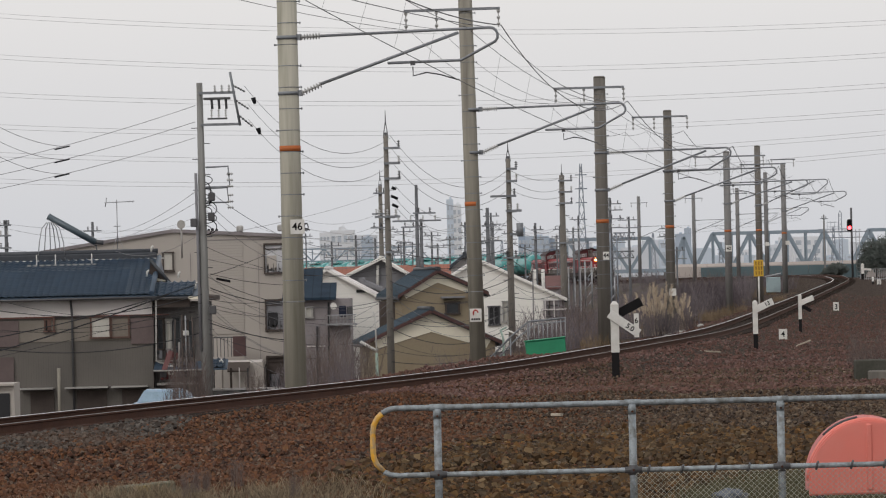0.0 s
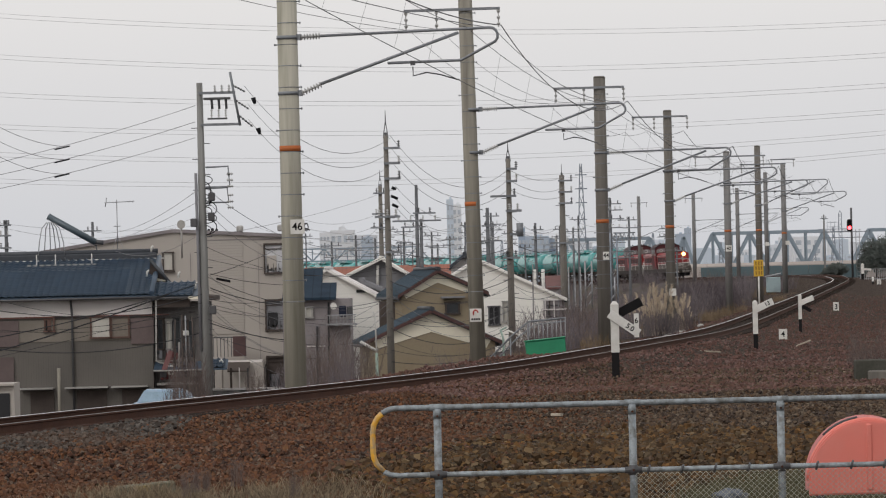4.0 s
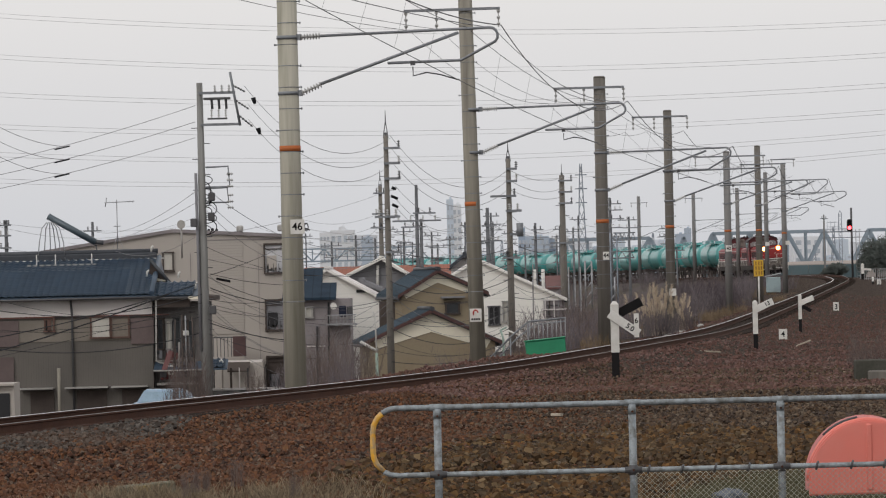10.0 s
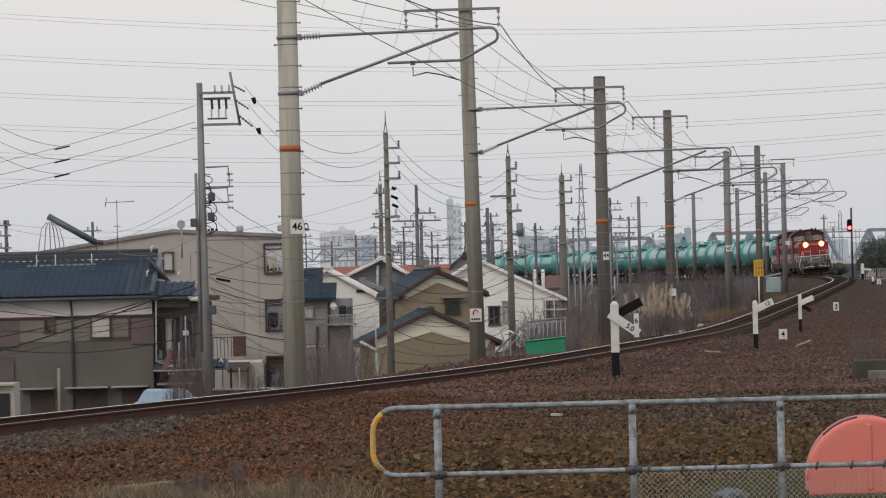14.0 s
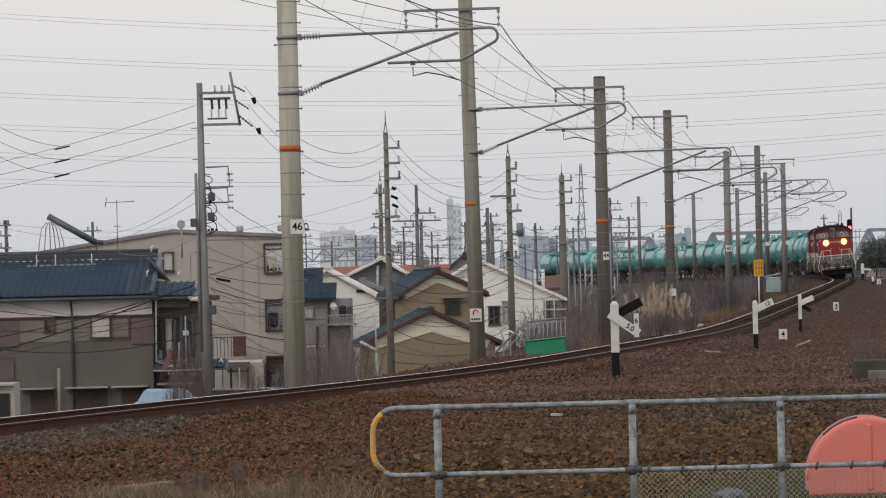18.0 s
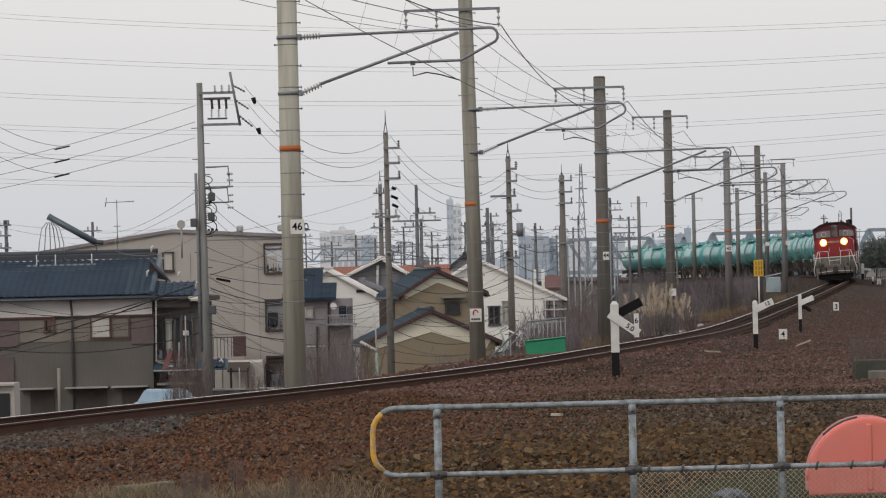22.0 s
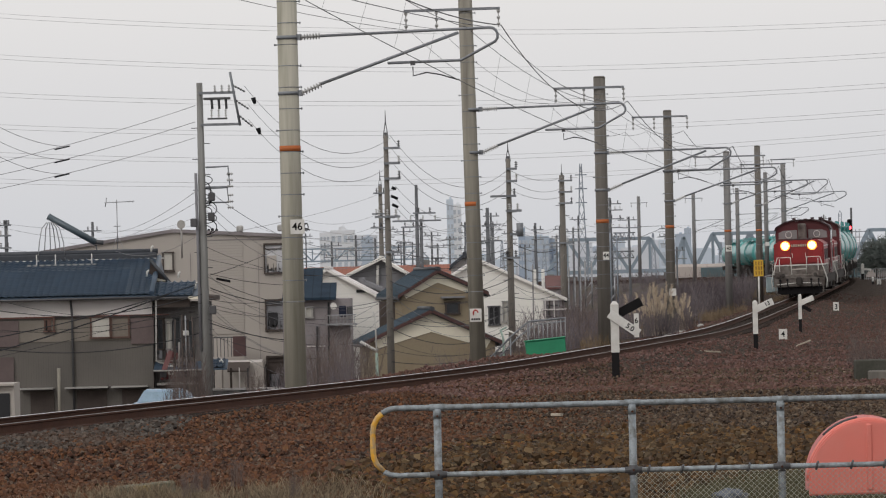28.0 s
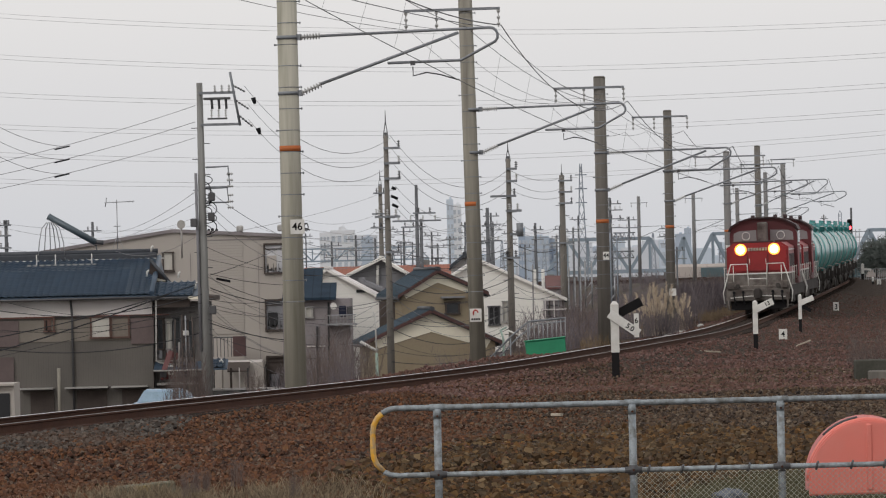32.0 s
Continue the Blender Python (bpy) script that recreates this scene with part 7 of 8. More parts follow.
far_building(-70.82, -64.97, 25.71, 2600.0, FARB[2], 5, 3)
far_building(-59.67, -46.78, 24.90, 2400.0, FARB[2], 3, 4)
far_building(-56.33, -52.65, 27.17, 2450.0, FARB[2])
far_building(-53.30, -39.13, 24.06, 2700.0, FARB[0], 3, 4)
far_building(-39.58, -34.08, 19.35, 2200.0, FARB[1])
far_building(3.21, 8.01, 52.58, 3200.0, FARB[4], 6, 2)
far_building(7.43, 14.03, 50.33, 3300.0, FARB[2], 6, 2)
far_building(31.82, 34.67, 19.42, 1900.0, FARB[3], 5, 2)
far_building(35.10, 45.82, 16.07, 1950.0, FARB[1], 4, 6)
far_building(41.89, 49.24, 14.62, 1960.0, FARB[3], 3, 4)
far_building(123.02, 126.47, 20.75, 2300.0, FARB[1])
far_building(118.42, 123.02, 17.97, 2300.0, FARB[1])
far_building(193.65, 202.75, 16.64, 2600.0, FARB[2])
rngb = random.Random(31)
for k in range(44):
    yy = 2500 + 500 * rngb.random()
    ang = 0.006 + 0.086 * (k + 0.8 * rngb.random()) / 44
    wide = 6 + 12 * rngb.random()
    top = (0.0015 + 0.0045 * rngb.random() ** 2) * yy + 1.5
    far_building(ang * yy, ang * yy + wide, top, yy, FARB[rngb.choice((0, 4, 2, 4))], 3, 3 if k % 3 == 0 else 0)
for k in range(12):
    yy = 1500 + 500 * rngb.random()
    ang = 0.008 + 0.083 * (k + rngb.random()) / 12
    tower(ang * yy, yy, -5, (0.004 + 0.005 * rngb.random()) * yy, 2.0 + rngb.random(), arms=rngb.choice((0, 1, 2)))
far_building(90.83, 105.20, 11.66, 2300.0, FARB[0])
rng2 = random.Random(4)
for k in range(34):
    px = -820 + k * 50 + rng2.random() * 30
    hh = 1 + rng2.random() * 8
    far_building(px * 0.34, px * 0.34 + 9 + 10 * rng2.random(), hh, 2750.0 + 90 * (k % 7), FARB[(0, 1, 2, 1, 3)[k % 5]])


def wall_and_signal():
    w = empty("flood_wall", Matrix.Translation((45.71, 620.0, -1.0)), "grey-teal concrete flood wall behind the far track", "wall")
    w["kind"] = "structure"
    teal = mat("grey_teal_concrete", (0.11, 0.155, 0.17), 0.85, vary=0.12, stain=0.15)
    for k in range(6):
        bm = bmesh.new()
        box(bm, -8.6 + 3.7 * k, 0, 0, 3.66, 0.4, 2.55, bevel=0.03)
        part("panel", bm, teal, w)
    b = empty("river_bank", Matrix.Translation((98.74, 1350.0, -5.0)), "tan sandy river bank under the bridge", "river bank")
    bm = bmesh.new()
    box(bm, 0, 0, 0, 60, 30, 7.2, bevel=0.8)
    part("sand", bm, mat("tan_sand", (0.46, 0.41, 0.38), 0.95, stain=0.05), b)
    b["kind"] = "structure"
    # signal
    x, y = 36.19, 400.0
    s = empty("railway_signal", Matrix.Translation((x, y, verge(400.0) - 0.1)), "railway colour-light signal on a mast showing red", "signal")
    z0 = verge(400.0) - 0.1
    top = 6.67 - z0
    bm = bmesh.new()
    rod(bm, (0, 0, 0), (0, 0, top), 0.09, seg=8)
    part("mast", bm, DARKSTEEL, s)
    hz = 5.27 - z0
    bm = bmesh.new()
    box(bm, -0.2, -0.15, hz - 0.7, 0.46, 0.2, 1.08, bevel=0.12)
    head = part("head", bm, BLACKPAINT, s, "black signal head")
    bm = bmesh.new()
    rod(bm, (-0.2, -0.29, hz - 0.38), (-0.2, -0.26, hz - 0.38), 0.17, seg=16)
    part("red_light", bm, mat("red_signal_light", (1.0, 0.05, 0.06), 0.3, glow=9.0), head, "glowing red light")
    for zz in (hz - 0.38, hz):
        bm = bmesh.new()
        rod(bm, (-0.2, -0.45, zz + 0.12), (-0.2, -0.22, zz + 0.14), 0.2, 0.2, seg=10)
        bmesh.ops.delete(bm, geom=[v for v in bm.verts if v.co.z < zz + 0.1], context="VERTS")
        part("visor", bm, BLACKPAINT, head)
    bm = bmesh.new()
    for sx in (0.42, 0.74):
        rod(bm, (sx, 0.3, 0), (sx - 0.04, 0.3, 4.4), 0.035, seg=6)
    ladder = part("ladder", bm, STEEL, s, "galvanised ladder beside the mast")
    for k in range(12):
        bm = bmesh.new()
        rod(bm, (0.4, 0.3, 0.3 + 0.35 * k), (0.74, 0.3, 0.3 + 0.35 * k), 0.018, seg=4)
        part("rung", bm, STEEL, ladder)
    # pale blue cabinet inside the curve
    c = empty("pale_cabinet", Matrix.Translation((19.24, 264.00, 0.23)), "weathered pale blue-grey equipment cabinet", "cabinet")
    bm = bmesh.new()
    box(bm, 0, 0, 0, 0.8, 0.6, 0.9, bevel=0.03)
    part("case", bm, mat("pale_blue_grey_metal", (0.30, 0.38, 0.40), 0.6, stain=2.0), c)
    bm = bmesh.new()
    slab(bm, [(-0.46, 0.9), (0.46, 1.09), (0.46, 1.14), (-0.46, 0.95)], 0.7, Matrix.Translation((0, -0.05, 0)))
    bmesh.ops.recalc_face_normals(bm, faces=bm.faces)
    part("sloped_lid", bm, STEEL, c)
    # light steel masts inside the curve
    for foot, tz in (((8.01, 250.00, -0.28), 2.3), ((9.27, 250.00, 0.00), 1.4)):
        m = empty("steel_mast", Matrix.Translation(foot), "pale galvanised lattice mast with braces", "mast", "galvanised masts inside the curve")
        hh = tz - foot[2]
        for dx in (-0.18, 0.18):
            bm = bmesh.new()
            rod(bm, (dx, 0, 0), (dx, 0, hh), 0.05, seg=5)
            part("leg", bm, STEEL, m)
        for k in range(int(hh / 0.5)):
            bm = bmesh.new()
            rod(bm, (-0.18, 0, 0.5 * k), (0.18, 0, 0.5 * k + 0.45), 0.022, seg=4)
            part("brace", bm, STEEL, m)
    # lattice gantry behind the masts
    g = empty("steel_gantry", Matrix.Translation((0, 310.0, 0)), "grey lattice steel gantry beyond the bank", "gantry")
    lo, hi = -0.87, 4.29
    for px in (11.70,):
        bm = bmesh.new()
        for dx in (-0.22, 0.22):
            rod(bm, (px + dx, 0, lo), (px + dx, 0, hi), 0.05, seg=4)
        leg = part("lattice_leg", bm, HAZE_STEEL, g)
        for k in range(9):
            bm = bmesh.new()
            z0 = lo + (hi - lo) * k / 9
            rod(bm, (px - 0.22, 0, z0), (px + 0.22, 0, z0 + (hi - lo) / 9), 0.025, seg=4)
            part("brace", bm, ARMSTEEL, leg)
    for za, zb, xa, xb in ((hi - 0.02, hi - 0.5, 11.7, 13.2), (3.0, 2.55, 10.3, 13.1)):
        bm = bmesh.new()
        for zz in (za, zb):
            rod(bm, (xa, 0, zz), (xb, 0, zz), 0.045, seg=4)
        bar = part("lattice_beam", bm, ARMSTEEL, g)
        for k in range(10):
            bm = bmesh.new()
            u, v = xa + (xb - xa) * k / 10, xa + (xb - xa) * (k + 1) / 10
            rod(bm, (u, 0, za if k % 2 else zb), (v, 0, zb if k % 2 else za), 0.025, seg=4)
            part("brace", bm, ARMSTEEL, bar)
    # railing on the right-hand crest
    r = empty("crest_railing", Matrix.Translation((33.2, 360.0, 0.33)), "grey picket railing on the embankment crest", "railing")
    for k in range(22):
        bm = bmesh.new()
        box(bm, 0.15 * k, 0, 0, 0.035, 0.035, 0.95)
        part("picket", bm, STEEL, r)
    for zz in (0.15, 0.92):
        bm = bmesh.new()
        box(bm, 1.6, 0, zz, 3.4, 0.05, 0.05)
        part("rail", bm, STEEL, r)


wall_and_signal()


# ---- plants ----
def blades(name, count, wide, deep, low, high, r, spread, material, seed, forks=2, leafy=0.0):
    """A mesh of thin tapering stems rising from a patch, with side twigs."""
    rng = random.Random(seed)
    verts, faces = [], []

    def stick(a, b, ra, rb):
        a, b = Vector(a), Vector(b)
        q = (b - a).to_track_quat("Z", "Y").to_matrix()
        k = len(verts)
        for p, rr in ((a, ra), (b, rb)):
            for i in range(3):
                verts.append(tuple(p + q @ Vector((rr * math.cos(2.094 * i), rr * math.sin(2.094 * i), 0))))
        for i in range(3):
            faces.append((k + i, k + (i + 1) % 3, k + 3 + (i + 1) % 3, k + 3 + i))
    for _ in range(count):
        x, y = wide * (rng.random() - 0.5), deep * (rng.random() - 0.5)
        h = low + (high - low) * rng.random() * (1 - 0.5 * abs(2 * x / wide))
        dx, dy = spread * h * (rng.random() - 0.5), spread * h * (rng.random() - 0.5)
        a, m, b = Vector((x, y, -0.1)), Vector((x + dx * 0.35, y + dy * 0.35, h * 0.55)), Vector((x + dx, y + dy, h))
        stick(a, m, r, r * 0.75)
        stick(m, b, r * 0.75, r * 0.3)
        for _ in range(forks):
            t = 0.3 + 0.6 * rng.random()
            p = m.lerp(b, t) if rng.random() < 0.6 else a.lerp(m, t)
            L = h * (0.15 + 0.25 * rng.random())
            stick(p, p + Vector((L * (rng.random() - 0.5) * 1.2, L * (rng.random() - 0.5), L * (0.5 + 0.5 * rng.random()))), r * 0.55, r * 0.25)
    me = bpy.data.meshes.new(name)
    me.from_pydata(verts, [], faces)
    me.materials.append(material)
    return me


# reddish twigs turned purplish: haze blue is part of the tones
SHRUB = islands("hazed_reddish_twig", [(0.148, 0.128, 0.142), (0.20, 0.172, 0.18), (0.12, 0.108, 0.123), (0.25, 0.208, 0.195), (0.165, 0.144, 0.163)])
REED = islands("dry_tan_reed", [(0.22, 0.165, 0.105), (0.29, 0.22, 0.15), (0.18, 0.135, 0.09), (0.27, 0.19, 0.125)])
STRAW = islands("dry_straw_grass", [(0.25, 0.195, 0.13), (0.33, 0.265, 0.18), (0.17, 0.13, 0.09), (0.1, 0.08, 0.06)])
PLUME = mat("pale_reed_plume", (0.56, 0.47, 0.365), 0.95, vary=0.2)
# leaf tones are paled and greyed to paint the haze before the trees
LEAF = islands("haze_paled_leaf", [(0.115, 0.132, 0.122), (0.13, 0.146, 0.135), (0.145, 0.16, 0.148), (0.12, 0.136, 0.13)], 0.95)
REDTWIG = islands("reddish_bare_twig", [(0.155, 0.122, 0.115), (0.21, 0.165, 0.15), (0.12, 0.098, 0.096), (0.26, 0.21, 0.18)])
SHRUBS = [blades("bare_shrub", 84, 2.4, 1.3, 0.5, 2.0, 0.011, 0.95, SHRUB, 10 + i, 4) for i in range(4)]
TALLS = [blades("tall_shrub", 60, 1.6, 1.0, 1.6, 3.8, 0.013, 0.45, REDTWIG, 30 + i, 7) for i in range(3)]
GRASSES = [blades("grass_tuft", 90, 0.7, 0.5, 0.06, 0.27, 0.0045, 1.3, STRAW, 50 + i, 1) for i in range(4)]
OLIVE = islands("olive_weed", [(0.10, 0.10, 0.058), (0.15, 0.14, 0.085), (0.075, 0.075, 0.045), (0.19, 0.165, 0.11)])
LOWWEEDS = [blades("low_weed", 110, 0.8, 0.5, 0.04, 0.2, 0.005, 1.6, OLIVE, 60 + i, 2) for i in range(3)]
WEEDS = [blades("weed_patch", 220, 2.4, 1.4, 0.3, 0.95, 0.011, 0.8, REED, 70 + i, 1) for i in range(3)]


def plant(meshes, i, x, y, z, s, label, category, group, name):
    ob = new(name, meshes[i % len(meshes)])
    ob.matrix_world = Matrix.Translation((x, y, z)) @ Matrix.Rotation(i * 2.4, 4, "Z") @ Matrix.Diagonal((s, s, s, 1))
    return tagged(ob, label, category, group)


rngv = random.Random(8)
# on the inner bank, along the line
i = 0
for y in np.arange(97, 320, 2.6):
    lo, hi = (-6.5, -4.2) if y < 135 else (-10.5, -3.6)
    for _ in range(2):
        d = lo + (hi - lo) * rngv.random()
        p = on_line(float(y) + 2 * rngv.random(), d)
        z = ground_z(p.x, p.y)
        s = (0.3 + 0.25 * rngv.random()) if y < 135 else (0.5 + 0.4 * rngv.random())
        if not 106 < y < 133:
            plant(SHRUBS, i, p.x, p.y, z, s, "bare reddish-brown shrub on the railway bank", "shrub", "bare shrubs on the bank", "bare_shrub")
        i += 1
for y in np.arange(500, 600, 7.0):
    for _ in range(2):
        p = on_line(float(y) + 4 * rngv.random(), -9 + 6 * rngv.random())
        plant(SHRUBS, i, p.x, p.y, ground_z(p.x, p.y), 0.5 + 0.5 * rngv.random(), "bare reddish-brown shrub on the railway bank", "shrub", "bare shrubs on the bank", "bare_shrub")
        i += 1
for foot, s in (((-8.53, 150.00, -1.87), 0.62), ((-9.08, 152.00, -1.91), 0.5), ((-8.10, 150.00, -1.98), 0.45), ((-3.74, 130.00, -1.37), 0.6), ((-3.14, 132.00, -1.44), 0.7), ((-2.43, 130.00, -1.24), 0.6), ((-3.28, 128.00, -1.33), 0.55), ((-5.95, 140.00, -1.58), 0.35),
                ((2.55, 150.00, -1.11), 0.6), ((2.98, 150.00, -1.12), 0.5), ((3.59, 150.00, -0.95), 0.45), ((15.45, 260.00, -0.54), 0.8), ((14.45, 255.00, -0.57), 0.75), ((16.15, 262.00, -0.67), 0.7), ((13.69, 250.00, -0.64), 0.6), ((7.93, 175.00, -0.32), 0.35), ((8.98, 172.00, -0.42), 0.4), ((4.54, 160.00, -0.56), 0.55), ((5.10, 165.00, -0.44), 0.55)):
    i += 1
    plant(TALLS, i, foot[0], foot[1], foot[2] - 0.6, s, "tall bare twiggy shrub below the embankment", "shrub", "tall bare shrubs", "tall_shrub")
# dark thicket inside the bend
THICKET = islands("dark_purplish_twig", [(0.10, 0.083, 0.093), (0.14, 0.117, 0.125), (0.08, 0.069, 0.08), (0.17, 0.14, 0.14)])
THICKETS = [blades("thicket", 190, 2.6, 1.6, 0.7, 2.3, 0.011, 0.8, THICKET, 120 + k, 6) for k in range(3)]
for x, y, s in ((11.6, 226.0, 0.62), (12.3, 229.0, 0.78), (13.0, 232.0, 0.86), (13.7, 228.0, 0.84), (14.3, 233.0, 0.7), (12.7, 236.0, 0.8), (13.4, 224.0, 0.6), (10.9, 222.0, 0.5), (14.9, 238.0, 0.6), (7.0, 176.0, 0.45), (9.4, 180.0, 0.4)):
    i += 1
    plant(THICKETS, i, x, y, ground_z(x, y), s, "dark leafless thicket inside the bend", "shrub", "thickets inside the bend", "thicket")
# weeds along the bank edge
for y in np.arange(140, 300, 11.0):
    i += 1
    p = on_line(float(y), -3.9 - 1.5 * rngv.random())
    plant(WEEDS, i, p.x, p.y, ground_z(p.x, p.y), 0.35 + 0.5 * rngv.random(), "dry tan weeds on the bank edge", "weeds", "dry weeds on the bank", "weed_patch")


def plume_mesh(seed, height):
    """One feathery plume: a thin stalk with many fine hairs that lean out and up."""
    rng = random.Random(seed)
    verts, faces = [], []
    lean = 0.5 * (rng.random() - 0.4)

    def hair(a, b, r):
        k = len(verts)
        side = (b - a).cross(Vector((0.3, 1, 0.2))).normalized() * r
        deep = (b - a).cross(side).normalized() * r
        verts.extend(tuple(q) for q in (a - side, a + side, a + deep, b))
        faces.extend([(k, k + 1, k + 3), (k + 1, k + 2, k + 3), (k + 2, k, k + 3)])
    pts = [Vector((lean * (t * height) ** 2 * 0.6, 0, t * height)) for t in (0, 0.5, 0.75, 1.0)]
    for a, b in zip(pts, pts[1:]):
        hair(a, b, 0.004)
    for _ in range(64):
        t = 0.78 + 0.2 * rng.random()
        p = Vector((lean * (t * height) ** 2 * 0.6, 0, t * height))
        L = 0.12 * (1.15 - t) / 0.4 + 0.03
        u = 6.28 * rng.random()
        hair(p, p + Vector((L * 0.75 * math.cos(u) + 0.03, L * 0.6 * math.sin(u), L * (0.7 + 0.5 * rng.random()))), 0.006)
    me = bpy.data.meshes.new("plume")
    me.from_pydata(verts, [], faces)
    me.materials.append(PLUME)
    return me


def pampas(x, y, z, s):
    root = empty("pampas_grass", Matrix.Translation((x, y, z)), "clump of dry pampas grass with pale plumes", "grass clump")
    ob = new("stems", blades("stems", 260, 1.7 * s, 1.2, 0.5 * s, 1.5 * s, 0.008, 0.8, SHRUB, 91, 1))
    ob.parent = root
    rng = random.Random(3)
    kinds = [plume_mesh(200 + k, s * (1.5 + 0.18 * k)) for k in range(6)]
    for k in range(100):
        x0 = 1.5 * s * (rng.random() + rng.random() - 1)
        ob = new("plume", kinds[k % 6])
        ob.parent = root
        f = (0.75 + 0.45 * rng.random()) * (1 - 0.2 * abs(x0 / s))
        ob.matrix_basis = Matrix.Translation((x0, rng.random() - 0.5, -0.1)) @ Matrix.Rotation(0.16 * x0 + 0.2 * (rng.random() - 0.5), 4, "Y") @ Matrix.Rotation(6.28 * rng.random(), 4, "Z") @ Matrix.Diagonal((f, f, f, 1))


pampas(*(7.89, 165.00, -0.51), 0.74)
for foot in ((11.62, 200.00, -0.48), (11.99, 202.00, -0.52), (14.11, 220.00, -0.38), (13.25, 215.00, -0.52), (17.81, 240.00, -0.14), (20.88, 270.00, -0.25), (4.75, 140.00, -0.53)):
    i += 1
    plant(WEEDS, i, *foot, 0.5, "dry tan weeds on the bank edge", "weeds", "dry weeds on the bank", "weed_patch")
# straw by the block in front
for k in range(30):
    i += 1
    y = 37.5 + 3.5 * rngv.random()
    x = -2.41 + (-0.75 - -2.41) * rngv.random() ** 1.4
    plant(GRASSES, i, x, y, ground_z(x, y), 0.45 + 0.55 * rngv.random(), "dry straw grass among the ballast", "grass", "straw grass tufts", "grass_tuft")
for k in range(14):
    i += 1
    y = 37.2 + 4 * rngv.random()
    x = -0.098 * y + (0.035 * y) * rngv.random()
    plant(GRASSES, i, x, y, ground_z(x, y), 0.4 + 0.5 * rngv.random(), "dry straw grass among the ballast", "grass", "straw grass tufts", "grass_tuft")
for k in range(24):
    i += 1
    y = 36.5 + 6 * rngv.random()
    x = (0.055 + 0.048 * rngv.random()) * y
    plant(LOWWEEDS, i, x, y, ground_z(x, y), 0.5 + 0.6 * rngv.random(), "low olive weeds among the ballast", "weeds", "low weeds behind the fence", "low_weed")


for foot, s in (((-2.16, 38.50, 0.12), 0.06), ((-2.07, 38.60, 0.13), 0.055), ((-2.23, 38.40, 0.09), 0.06), ((-1.85, 39.50, 0.12), 0.07), ((-1.32, 38.60, 0.06), 0.06), ((8.84, 95.00, -0.76), 0.3), ((9.00, 94.00, -0.62), 0.3), ((9.43, 104.00, -0.56), 0.25)):
    i += 1
    plant(TALLS, i, *foot, s, "small bare twiggy weed in the ballast", "weed", "twiggy weeds in the ballast", "twiggy_weed")


def kerb_block():
    x, y, z = (-2.65, 39.50, 0.078)
    root = empty("kerb_block", Matrix.Translation((x, y, z)) @ Matrix.Rotation(radians(-4), 4, "Y") @ Matrix.Rotation(radians(12), 4, "Z"), "half-buried concrete kerb block with a worn yellow patch", "kerb")
    concrete = mat("mossy_kerb_concrete", (0.185, 0.175, 0.135), 0.95, vary=0.25, stain=9, second=(0.1, 0.09, 0.06), amount=0.9)
    bm = bmesh.new()
    box(bm, 0, 0, -0.12, 0.52, 0.15, 0.2, bevel=0.015)
    part("block", bm, concrete, root)
    bm = bmesh.new()
    box(bm, -0.03, -0.0765, -0.10, 0.13, 0.006, 0.165, bevel=0.002)
    part("paint_patch", bm, mat("worn_yellow_paint", (0.34, 0.25, 0.09), 0.9, stain=14, second=(0.2, 0.17, 0.1), amount=1.0), root, "worn yellow paint patch")


kerb_block()
for x, y in ((-2.9, 39.2), (-2.82, 39.1), (-2.72, 39.15), (-2.63, 39.05), (-2.55, 39.2), (-2.46, 39.1), (-2.38, 39.2), (-2.68, 38.95), (-2.86, 38.9), (-2.77, 38.8), (-2.58, 38.85), (-2.49, 38.95)):
    i += 1
    plant(GRASSES, i, x, y, ground_z(x, y) + 0.02, 0.95, "dry straw grass among the ballast", "grass", "straw grass tufts", "grass_tuft")


def evergreen(x, y, z, wide, high, seed, name="evergreen_tree", label="dark dense evergreen tree on the embankment"):
    rng = random.Random(seed)
    root = empty(name, Matrix.Translation((x, y, z)), label, "tree")
    bm = bmesh.new()
    tube(bm, [(0, 0, 0), (0.05, 0, high * 0.4), (0, 0.05, high * 0.8)], 0.12, seg=6)
    for k in range(6):
        a = k * 1.05
        tube(bm, [(0, 0, high * (0.2 + 0.08 * k)), (wide * 0.3 * math.cos(a), wide * 0.3 * math.sin(a), high * (0.4 + 0.08 * k))], 0.05, seg=5)
    part("trunk", bm, DARKWOOD, root)
    verts, faces = [], []
    for _ in range(9000):
        u, v, t = rng.random() * 6.283, rng.random() * 2 - 1, rng.random() ** 0.4
        q = math.sqrt(1 - v * v) * t
        bump = 0.8 + 0.35 * noise.noise((math.cos(u) * 2 + seed, math.sin(u) * 2, v * 2))
        p = Vector((q * math.cos(u) * wide / 2 * bump, q * math.sin(u) * wide / 2 * bump, high * (0.52 + 0.47 * v * t * bump)))
        s = 0.045 + 0.045 * rng.random()
        d1 = Vector((rng.random() - 0.5, rng.random() - 0.5, rng.random() - 0.5)).normalized()
        d2 = d1.orthogonal().normalized()
        k = len(verts)
        verts += [tuple(p - d1 * s), tuple(p + d2 * s * 0.6), tuple(p + d1 * s), tuple(p - d2 * s * 0.6)]
        faces.append((k, k + 1, k + 2, k + 3))
    crown = raw("crown", verts, faces, LEAF, root)
    tagged(crown, kind="stuff")


evergreen(*(38.33, 400.00, 0.41), 3.8, 3.9, 5)
evergreen(*(38.98, 395.00, 0.40), 3.2, 4.1, 6)
evergreen(*(38.16, 410.00, 0.40), 1.6, 2.3, 7)
evergreen(*(40.05, 460.00, 0.22), 2.6, 1.7, 8, "evergreen_bush", "low dark evergreen bush beside the far track")
